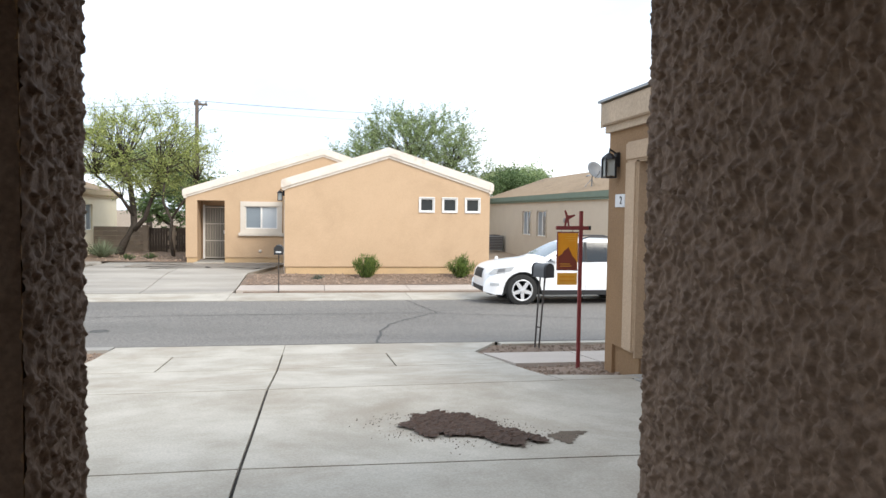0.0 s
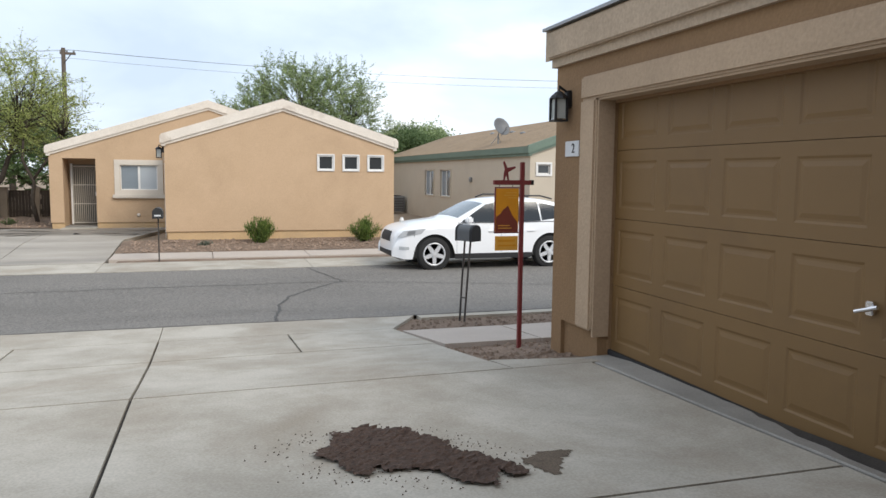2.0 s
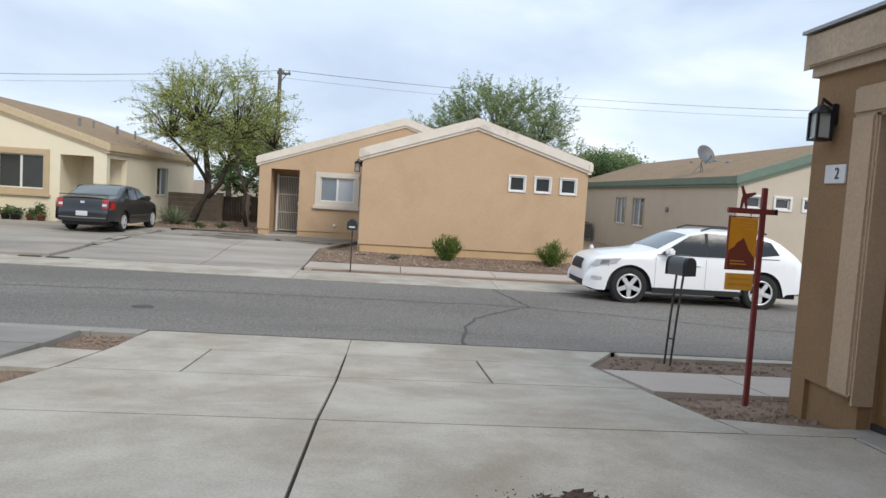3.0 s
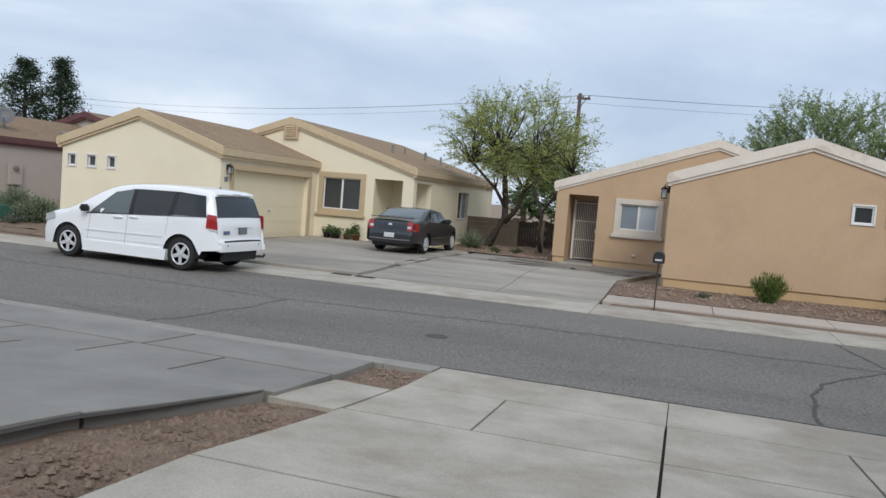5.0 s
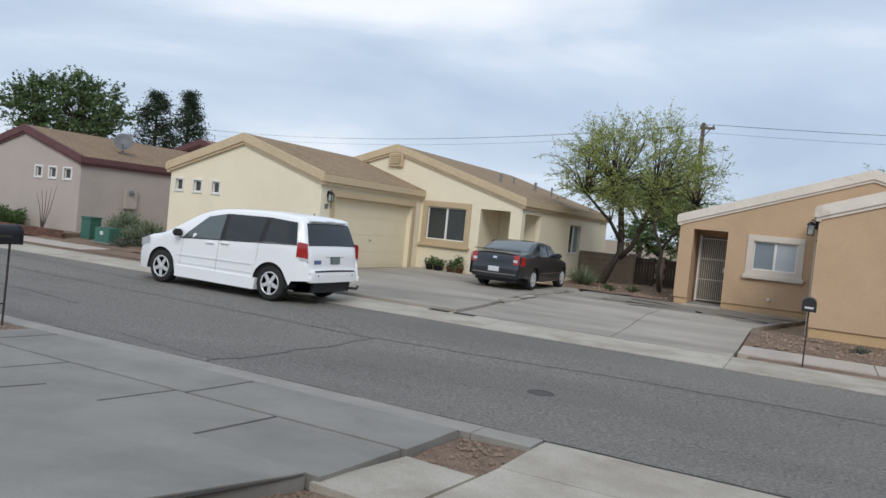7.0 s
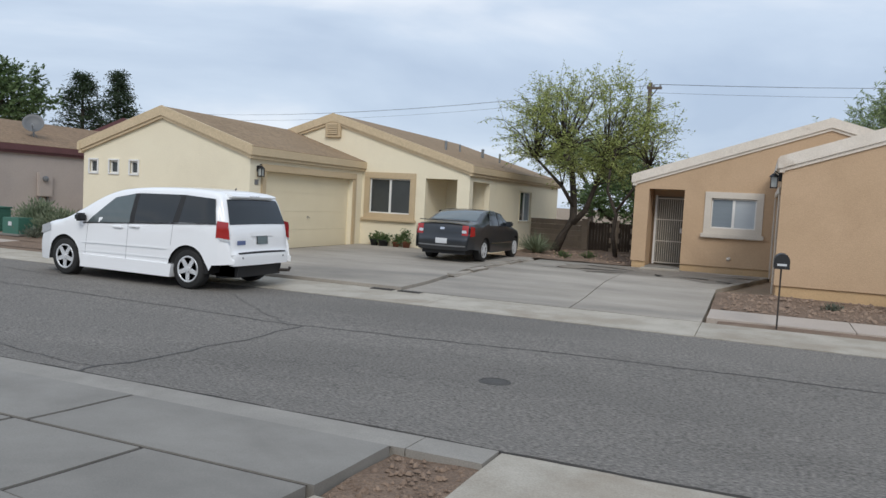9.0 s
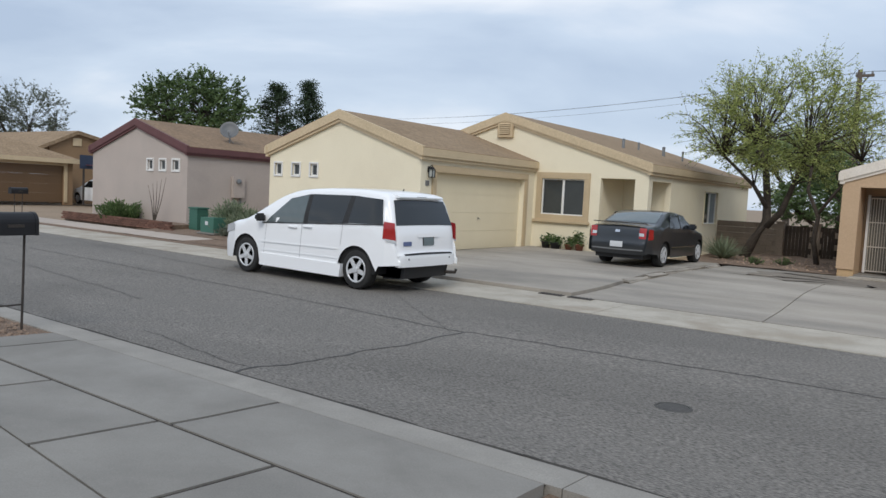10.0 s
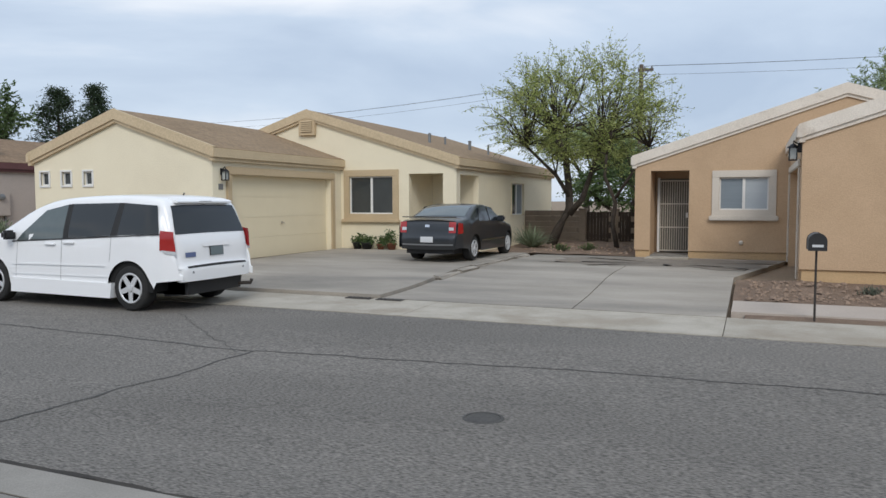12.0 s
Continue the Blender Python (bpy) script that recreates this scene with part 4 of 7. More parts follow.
roof_pair(ha, -1.4, 5.14, 1.84, 24.55, 32.5, 2.87, 3.915, M_SHINGLE, M_FASCIA_A, over=0.08)
ea, wa = (-4.79, -3.80, -0.35, 2.29), (-3.05, -1.87, 1.25, 2.09)
wall(ha, (-5.2, -1.4), [(-5.2, 2.6), (-0.17, 4.22), (4.85, 2.6)], 0.16, 29.77, 0.2, "y", M_TAN, [(ea[0], ea[1], 0.16, 2.29), wa])
wall(ha, (-1.4, 4.85), [(-1.4, 3.83), (-0.17, 4.22), (4.85, 2.6)], 2.7, 29.77, 0.2, "y", M_TAN)
wall(ha, (-5.17, ea[0]), [(-7, 0.16), (0, 0.16)], -0.35, 29.81, 0.16, "y", M_TAN_LOW, name="foundation")
wall(ha, (ea[1], -1.43), [(-7, 0.16), (0, 0.16)], -0.35, 29.81, 0.16, "y", M_TAN_LOW, name="foundation")
wall(ha, (29.97, 44.8), [(29.77, 2.56), (45, 2.56)], -0.35, -5.2, 0.2, "x", M_TAN)
wall(ha, (-5.2, 5.1), [(-5.2, 2.6), (-0.17, 4.22), (5.1, 2.6)], -0.35, 44.8, 0.2, "y", M_TAN)
roof_pair(ha, -5.2, 4.85, -0.17, 29.77, 45.0, 2.66, 4.285, M_SHINGLE, M_FASCIA_A, over=0.08)
window(ha, "y", 29.77, *wa, M_TRIMGREY, [M_BLIND_DIM, M_BLIND], tw=0.18, panes=2, sill=0.10)
# recessed entry with its barred door
wall(ha, (29.97, 30.87), [(29.7, 2.5), (31, 2.5)], -0.2, ea[0] - 0.125, 0.12, "x", M_TAN)
wall(ha, (29.97, 30.87), [(29.7, 2.5), (31, 2.5)], -0.2, ea[1] + 0.005, 0.12, "x", M_TAN)
wall(ha, (ea[0], ea[1]), [(-7, 2.4), (0, 2.4)], -0.2, 30.87, 0.12, "y", M_TAN)
part("porch_ceiling", box(ea[0], ea[1], 29.97, 30.87, 2.30, 2.35), M_TAN, ha)
part("porch_floor", box(ea[0] + 0.004, ea[1] - 0.004, 29.79, 30.87, -0.2, 0.03), M_CONC_GREY, ha)
dr = part("security_door", box(-4.69, -3.83, 30.76, 30.80, 0.05, 2.1), M_SCREEN, ha, "pale metal security door with bars")
for k in range(13):
    x = -4.63 + k * 0.062
    part("bar", box(x, x + 0.012, 30.73, 30.755, 0.1, 2.04), M_TRIMGREY, dr)
for z in (0.1, 0.75, 1.4, 2.04):
    part("rail", box(-4.67, -3.85, 30.72, 30.75, z - 0.015, z + 0.015), M_TRIMGREY, dr)
for x in (-4.71, -3.87):
    part("post", box(x, x + 0.06, 30.71, 30.78, 0.05, 2.13), M_TRIMWHITE, dr)
part("lock", box(-3.95, -3.89, 30.69, 30.72, 1.02, 1.16), M_TRIMWHITE, dr)
lantern(ha, (-1.42, 24.8, 2.42), (-1, 0, 0), s=1.0)
part("hose_tap", lathe([(0.05, 0), (0.06, 0.03), (0.03, 0.07)], 10, "z", None, pose(-2.5, 29.77, 0.4, 90)), M_TRIMGREY, ha)
for x, y, z, r in ((-0.8, 34.5, 4.2, 0.06), (0.6, 36, 4.2, 0.05), (-1.7, 37, 4.0, 0.05)):
    part("roof_vent", lathe([(r, -0.4), (r, 0.22), (r * 2.2, 0.24), (r * 2.2, 0.30), (0, 0.36)], 12, "z", None, pose(x, y, z)), M_GREYMETAL, ha)

# house across the street, cream
hb = thing("house", pose(0, 0, 0), "cream stucco house with beige trim and brown shingles", "house")
sw = [(-19.87, -19.57, 1.92, 2.27), (-19.09, -18.77, 1.92, 2.27), (-18.31, -18.02, 1.92, 2.27)]
wall(hb, (-20.12, -14.15), [(-20.12, 2.74), (-17.13, 3.70), (-14.15, 2.74)], -0.35, 23.4, 0.2, "y", M_CREAM, sw)
for h in sw:
    window(hb, "y", 23.4, *h, M_TRIMWHITE, M_GLASS_SCREEN, tw=0.05)
wall(hb, (23.6, 29.4), [(23.5, 2.72), (29.4, 2.72)], -0.35, -14.35, 0.2, "x", M_CREAM, [(24.07, 28.76, -0.35, 2.15)])
garage_door(hb, "x", -14.31, 24.07, 28.76, 0.0, 2.15, M_GARAGE_B, 1, 8, 4, (26.4, 0.9), detail=False)
surround(hb, "x", -14.15, 24.07, 28.76, 0.0, 2.15, 0.2, 0.05, M_CREAM_TRIM, 1)
wall(hb, (23.6, 41), [(23.5, 2.72), (41, 2.72)], -0.35, -20.12, 0.2, "x", M_CREAM)
roof_pair(hb, -20.12, -14.15, -17.13, 23.4, 31.5, 2.77, 3.755, M_SHINGLE, M_FASCIA_B)
eb, wb = (-11.81, -10.70, -0.35, 2.31), (-13.85, -12.35, 1.1, 2.25)
gab = [(-20.4, 2.68), (-15.33, 4.25), (-10.27, 2.68)]
wall(hb, (-14.15, -10.27), gab, -0.35, 29.4, 0.2, "y", M_CREAM, [eb, wb])
wall(hb, (-20.4, -14.15), gab, 2.5, 29.4, 0.2, "y", M_CREAM)
wall(hb, (29.6, 40.3), [(29, 2.68), (41, 2.68)], -0.35, -10.47, 0.2, "x", M_CREAM, [(29.7, 31.3, -0.35, 2.28), (34.75, 36.25, 0.98, 2.12)])
wall(hb, (-20.4, -10.27), gab, -0.35, 40.3, 0.2, "y", M_CREAM)
wall(hb, (-12.0, -10.47), [(-13, 2.6), (-10, 2.6)], -0.3, 31.35, 0.12, "y", M_CREAM)
wall(hb, (29.6, 31.35), [(29, 2.6), (32, 2.6)], -0.3, -12.0, 0.12, "x", M_CREAM)
part("porch_ceiling", box(-11.88, -10.47, 29.6, 31.35, 2.34, 2.39), M_CREAM, hb)
part("porch_floor", box(-11.88, -10.47, 29.4, 31.35, -0.3, 0.05), M_CONC_GREY, hb)
lantern(hb, (-11.15, 31.35, 2.0), (0, -1, 0), s=0.9)
lantern(hb, (-14.15, 23.72, 2.15), (1, 0, 0), s=0.9)
part("number_plate", box(-14.15, -14.13, 23.6, 23.76, 1.78, 1.92, 0.004), M_GREYMETAL, hb)
roof_pair(hb, -20.4, -10.27, -15.33, 29.4, 40.5, 2.75, 4.32, M_SHINGLE, M_FASCIA_B)
window(hb, "y", 29.4, *wb, M_CREAM_TRIM, [M_GLASS, M_GLASS_SCREEN], tw=0.2, panes=2, sill=0.07)
window(hb, "x", -10.27, 34.75, 36.25, 0.98, 2.12, M_CREAM, [M_GLASS, M_BLIND_DIM], out=1, tw=0.02, panes=2)
vt = part("gable_vent", box(-15.63, -15.03, 29.29, 29.38, 3.57, 4.16, 0.01), M_CREAM_TRIM, hb)
part("opening", box(-15.53, -15.13, 29.285, 29.295, 3.67, 4.06), M_BROWN_WALL, vt)
for k in range(6):
    z = 3.68 + k * 0.062
    part("slat", prism([(29.25, z), (29.285, z + 0.045), (29.285, z + 0.055), (29.25, z + 0.01)], -15.53, -15.13, "x"), M_CREAM_TRIM, vt)
for x, y, z, r in ((-12.4, 32.3, 3.4, 0.05), (-12.7, 34.4, 3.45, 0.04), (-12.3, 35.9, 3.4, 0.06), (-11.9, 36.9, 3.3, 0.04)):
    part("roof_vent", lathe([(r, -0.3), (r, 0.35), (r * 1.4, 0.36), (0, 0.4)], 10, "z", None, pose(x, y, z)), M_GREYMETAL, hb)

# house further along, mauve
hc = thing("house", pose(1.05, 1.35, 0.2), "mauve grey stucco house with maroon roof trim", "house")
sw = [(-28.75, -28.40, 1.74, 2.11), (-27.95, -27.58, 1.74, 2.11), (-27.14, -26.75, 1.74, 2.11)]
wall(hc, (-32.7, -26.25), [(-32.7, 2.56), (-29.5, 3.54), (-26.25, 2.56)], -0.4, 22.6, 0.2, "y", M_MAUVE, sw)
for h in sw:
    window(hc, "y", 22.6, *h, M_TRIMWHITE, M_GLASS_SCREEN, tw=0.06)
wall(hc, (22.8, 44), [(22.6, 2.56), (44, 2.56)], -0.4, -26.45, 0.2, "x", M_MAUVE)
wall(hc, (22.8, 44), [(22.6, 2.56), (44, 2.56)], -0.4, -32.7, 0.2, "x", M_MAUVE)
wall(hc, (-32.7, -26.25), [(-32.7, 2.56), (-29.5, 3.54), (-26.25, 2.56)], -0.4, 43.8, 0.2, "y", M_MAUVE)
roof_pair(hc, -32.7, -26.25, -29.5, 22.6, 44, 2.59, 3.585, M_SHINGLE_C, M_MAROON)
roof_pair(hc, -34.5, -23.5, -29.0, 31.0, 44.2, 2.5, 4.25, M_SHINGLE_C, M_MAROON)
wall(hc, (-34.4, -23.6), [(-34.5, 2.45), (-29.0, 4.15), (-23.5, 2.45)], -0.4, 31.1, 0.2, "y", M_MAUVE)
wall(hc, (31.1, 44), [(31, 2.4), (44, 2.4)], -0.4, -23.8, 0.2, "x", M_MAUVE)
part("meter_box", box(-26.25, -26.1, 24.5, 25.05, 0.82, 1.66, 0.02), M_MAUVE, hc)
part("meter", lathe([(0.1, 0), (0.1, 0.08), (0, 0.1)], 14, "z", None, pose(-26.1, 24.72, 1.45, 0, 90)), M_GREYMETAL, hc)
for y in (24.6, 24.9):
    part("conduit", box(-26.25, -26.19, y, y + 0.06, 0.1, 0.82), M_GREYMETAL, hc)
for x, y, z in ((-27.2, 28, 2.8), (-27.0, 30, 2.8), (-25.0, 33, 3.0)):
    part("roof_vent", lathe([(0.07, -0.3), (0.07, 0.2), (0.16, 0.22), (0.16, 0.28), (0, 0.33)], 10, "z", None, pose(x, y, z)), M_GREYMETAL, hc)

# brown house at the end
hd = thing("house", pose(-0.1, 3.0, 0.3), "brown stucco house with a hipped shingle roof", "house")
wall(hd, (20.7, 25.95), [(18, 2.05), (27, 2.05)], -0.4, -43.2, 0.2, "x", M_BROWN_WALL, [(21.1, 25.45, -0.4, 1.75)])
garage_door(hd, "x", -43.1, 21.1, 25.45, -0.25, 1.75, M_GARAGE_D, 1, 8, 4, detail=False)
surround(hd, "x", -43.0, 21.1, 25.45, -0.25, 1.75, 0.2, 0.05, M_CREAM_TRIM, 1)
sw = [(-51.0, -50.4, 1.3, 1.75), (-49.9, -49.3, 1.3, 1.75), (-48.8, -48.2, 1.3, 1.75)]
wall(hd, (-52.0, -43.2), [(-53, 2.05), (-43, 2.05)], -0.4, 20.7, 0.2, "y", M_BROWN_WALL, sw)
for h in sw:
    window(hd, "y", 20.7, *h, M_TRIMWHITE, M_GLASS_SCREEN, tw=0.08)
raw("roof", [(-52.3, 20.4, 2.12), (-42.7, 20.4, 2.12), (-42.7, 26.3, 2.12), (-52.3, 26.3, 2.12), (-45.5, 23.4, 3.2), (-52.3, 23.4, 3.2), (-52.3, 20.4, 1.95), (-42.7, 20.4, 1.95), (-42.7, 26.3, 1.95), (-52.3, 26.3, 1.95)],
    [(0, 1, 4, 5), (1, 2, 4), (2, 3, 5, 4), (3, 0, 5), (1, 0, 6, 7), (2, 1, 7, 8), (3, 2, 8, 9), (0, 3, 9, 6)], M_SHINGLE, hd)
part("eave_board", box(-42.72, -42.66, 20.34, 26.35, 1.9, 2.13), M_FASCIA_B, hd)
part("eave_board", box(-52.3, -42.72, 20.34, 20.4, 1.9, 2.13), M_FASCIA_B, hd)
wall(hd, (26.0, 32), [(25, 2.75), (27.6, 3.75), (32.2, 2.75)], -0.4, -46, 0.2, "x", M_BROWN_WALL)
raw("roof", [(-45.6, 25.2, 2.75), (-45.6, 27.6, 3.9), (-45.6, 32.6, 2.75), (-60, 25.2, 2.75), (-60, 27.6, 3.9), (-60, 32.6, 2.75), (-45.6, 25.2, 2.55), (-45.6, 27.6, 3.68), (-45.6, 32.6, 2.55)],
    [(0, 1, 4, 3), (1, 2, 5, 4), (0, 6, 7, 1), (1, 7, 8, 2)], M_SHINGLE, hd)
part("gable_vent", box(-45.82, -45.74, 27.35, 27.85, 3.0, 3.45), M_CREAM_TRIM, hd)
lantern(hd, (-43.0, 20.82, 1.45), (1, 0, 0))

hf = thing("house", pose(0, 4.6, 0.35), "pale stucco house with a brown shingle roof", "house")
wall(hf, (14.5, 22), [(14, 2.1), (22, 2.1)], -0.4, -62, 0.2, "x", M_WHITEWALL)
wall(hf, (-75, -62), [(-75, 2.1), (-62, 2.1)], -0.4, 14.5, 0.2, "y", M_WHITEWALL)
raw("roof", [(-61.6, 14, 2.1), (-61.6, 22.4, 2.1), (-76, 14, 2.1), (-76, 22.4, 2.1), (-65, 18.2, 3.7), (-76, 18.2, 3.7)], [(0, 1, 4), (0, 4, 5, 2), (1, 3, 5, 4)], M_SHINGLE, hf)

# house behind the white car, greige with sage trim
he = thing("house", pose(1.43, 0.6, 0), "greige stucco house with sage green roof trim", "house")
sw = [(8.52, 8.96, 1.93, 2.24), (9.42, 9.86, 1.93, 2.24), (10.3, 10.74, 1.93, 2.24)]
ge = [(8.25, 2.79), (11.9, 4.04), (15.5, 2.79)]
wall(he, (8.25, 15.5), ge, -0.4, 24.0, 0.2, "y", M_GREIGE, sw)
for h in sw:
    window(he, "y", 24.0, *h, M_TRIMWHITE, M_GLASS, tw=0.07)
wall(he, (24.2, 43.6), [(24, 2.79), (46, 2.79)], -0.4, 8.25, 0.2, "x", M_GREIGE, [(32.1, 33.5, 0.95, 2.1), (34.5, 35.9, 0.95, 2.1)])
for a, b in ((32.1, 33.5), (34.5, 35.9)):
    window(he, "x", 8.25, a, b, 0.95, 2.1, M_GREIGE, [M_GLASS, M_BLIND_DIM], tw=0.05, panes=2)
wall(he, (24.2, 43.6), [(24, 2.79), (46, 2.79)], -0.4, 15.3, 0.2, "x", M_GREIGE)
wall(he, (8.25, 15.5), ge, -0.4, 43.6, 0.2, "y", M_GREIGE)
roof_pair(he, 8.25, 15.5, 11.9, 24.0, 43.8, 2.82, 4.08, M_SHINGLE, M_GREEN_TRIM)
part("wall_light", lathe([(0.09, 0), (0.11, 0.08), (0, 0.12)], 10, "z", None, pose(8.25, 29.5, 1.7, 0, -90)), M_GREYMETAL, he)
for x, y, z in ((10.2, 29, 3.25), (10.6, 31, 3.4), (10.9, 34, 3.5)):
    part("roof_vent", lathe([(0.06, -0.3), (0.06, 0.25), (0.13, 0.27), (0.13, 0.32), (0, 0.36)], 10, "z", None, pose(x, y, z)), M_GREYMETAL, he)

# the house that the walk starts from
hh = thing("house", pose(-0.15, -0.57, -0.04), "dark tan stucco house with a sand-coloured garage surround", "house")
wall(hh, (2.8, 9.3), [(2.8, 3.02), (9.7, 3.02)], 0.54, 2.95, 0.17, "x", M_HOME, [(3.4, 8.69, 0.54, 2.54)])
wall(hh, (8.69, 9.46), [(2.8, 0.54), (9.7, 0.54)], -0.1, 2.99, 0.13, "x", M_HOME, name="foundation")
wall(hh, (2.8, 3.4), [(2.8, 0.54), (9.7, 0.54)], -0.1, 2.99, 0.13, "x", M_HOME, name="foundation")
garage_door(hh, "x", 3.12, 3.45, 8.68, 0.375, 2.68, M_GARAGE_HOME, -1, 8, 4, (6.06, 1.19))
for u in (3.25, 8.68):
    part("jamb", box(3.085, 3.19, u, u + 0.20, 0.33, 2.7, 0.004), M_HOME, hh)
part("jamb", box(3.07, 3.18, 3.5, 8.65, 2.50, 2.7), M_HOME, hh)
for q in ((2.93, 3.085, 8.672, 8.694, 0.5, 2.54), (2.93, 3.085, 3.4, 8.69, 2.522, 2.544)):
    part("door_reveal", box(*q), M_HOME_TRIM, hh)
part("door_seal", box(3.09, 3.118, 3.45, 8.68, 0.34, 0.385), M_BLACKPLASTIC, hh)
surround(hh, "x", 2.95, 3.4, 8.69, 0.35, 2.54, 0.26, 0.05, M_HOME_TRIM, -1, 0.2, 0.2)
wall(hh, (2.95, 9.6), [(2.95, 3.02), (6.2, 4.05), (9.6, 3.02)], -0.1, 9.3, 0.2, "y", M_HOME)
wall(hh, (-8, 9.3), [(2.8, 3.0), (9.5, 3.0)], -0.1, 9.4, 0.2, "x", M_HOME)
roof_pair(hh, 2.95, 9.6, 6.2, 2.2, 9.48, 3.2, 4.2, M_SHINGLE, M_HOME_FASCIA, over=0.06, tall=0.24, rake=False)
for p, q in (((2.89, 3.18), (6.2, 4.2)), ((6.2, 4.2), (9.66, 3.18))):
    part("rake_board", prism([(p[0], p[1] - 0.22), (q[0], q[1] - 0.22), (q[0], q[1] + 0.075), (p[0], p[1] + 0.075)], 9.55, 9.64, "y"), M_HOME_FASCIA, hh)
part("drip_edge", box(2.84, 2.9, 2.1, 9.62, 3.235, 3.262), M_GREYMETAL, hh)
lantern(hh, (2.95, 9.24, 2.52), (-1, 0, 0), s=0.85)
plq = part("number_plate", box(2.935, 2.95, 9.02, 9.28, 2.06, 2.2, 0.004), M_PLATE, hh, "white house number plate reading 2")
fc = bpy.data.curves.new("digit", "FONT")
fc.body = "2"
fc.size = 0.12
fc.extrude = 0.002
fc.align_x, fc.align_y = "CENTER", "CENTER"
dg = new("digit", fc)
dg.matrix_basis = pose(2.932, 9.12, 2.13, 90, 0, -90)
dg.data.materials.append(M_BLACK)
dg.parent = plq
# front wall with the entry opening, porch behind it
wall(hh, (0.385, 2.95), [(-9, 3.0), (9, 3.0)], 0.2, 2.74, 0.3, "y", M_HOME, name="wall")
wall(hh, (-1.96, -0.755), [(-9, 3.0), (9, 3.0)], 0.2, 2.74, 0.3, "y", M_HOME)
wall(hh, (-0.755, 0.385), [(-9, 3.0), (9, 3.0)], 2.62, 2.74, 0.3, "y", M_HOME)
wall(hh, (-8, 0.04), [(-9, 3.0), (9, 3.0)], 0.2, -1.96, 0.2, "x", M_HOME)
wall(hh, (-1.96, 9.6), [(-9, 3.0), (9, 3.0)], 0.2, -8.2, 0.2, "y", M_HOME)
# unseen side wall; its opening is added to let daylight onto the plaster
wall(hh, (0.04, 2.74), [(-9, 3.0), (9, 3.0)], 0.2, -1.31, 0.15, "x", M_PORCH, [(0.54, 2.34, 0.2, 2.5)])
wall(hh, (0.04, 2.74), [(-9, 3.0), (9, 3.0)], 0.2, 0.387, 0.15, "x", M_PORCH)
wall(hh, (-1.31, 1.09), [(-9, 3.0), (9, 3.0)], 0.2, -0.11, 0.15, "y", M_PORCH)
part("porch_ceiling", box(-1.16, 0.385, 0.04, 2.74, 2.76, 2.84), M_PORCH, hh)
part("porch_floor", box(-1.96, 0.385, 0.04, 3.04, 0.2, 0.53), M_CONC_GREY, hh)
part("front_door", box(-0.56, 0.36, 0.04, 0.09, 0.53, 2.58, 0.01), M_GATE, hh, "dark panelled front door")
part("roof", prism([(-2.06, 3.0), (4.0, 4.9), (9.7, 3.0), (9.7, 3.12), (4.0, 5.04), (-2.06, 3.12)], -8.4, 3.09, "y"), M_SHINGLE, hh)


def knockdown(parent, axis, at, u0, u1, z0, z1, out, seed, step=0.004):
    """Rough knock-down plaster: a fine relief of flattened blobs laid on a wall face."""
    nu, nz = int((u1 - u0) / step), int((z1 - z0) / step)
    vs, fs = [], []
    for j in range(nz + 1):
        for i in range(nu + 1):
            u, z = u0 + (u1 - u0) * i / nu, z0 + (z1 - z0) * j / nz
            p = Vector((u * 40 + seed * 11, z * 46, seed * 3.7))
            w = noise.noise_vector(p * 0.6) * 0.9
            n1 = noise.noise(p * 1.2 + w)
            n2 = noise.noise(p * 2.8 + w * 2)
            worm = max(0.0, 1 - 4.2 * abs(noise.noise(p * 1.35 + w * 1.5 + Vector((5, 3, 1))))) ** 0.7
            mask = min(max(0.5 + 3.0 * noise.noise(p * 1.0 + Vector((9, 1, 4))), 0.0), 1.0)
            h = 0.007 + 0.0080 * worm * mask + 0.0028 * math.tanh(7 * n1) + 0.0012 * n2
            ed = min((u - u0), (u1 - u)) / 0.03
            if ed < 1:
                h -= 0.007 * (1 - ed) ** 2 + 0.3 * (h - 0.007) * (1 - ed)
            d = at + out * h
            vs.append((u, d, z) if axis == "y" else (d, u, z))
    for j in range(nz):
        for i in range(nu):
            k = j * (nu + 1) + i
            fs.append((k, k + 1, k + nu + 2, k + nu + 1))
    return raw("plaster", vs, fs, M_PORCH, parent, "brown knock-down textured plaster", smooth=True)


knockdown(hh, "x", 0.385, 1.94, 3.04, 1.25, 2.58, -1, 2.0)
knockdown(hh, "y", 2.74, -1.16, -0.755, 1.25, 2.58, -1, 3.0, 0.01)
knockdown(hh, "x", -0.755, 2.74, 3.04, 1.25, 2.58, 1, 4.0)


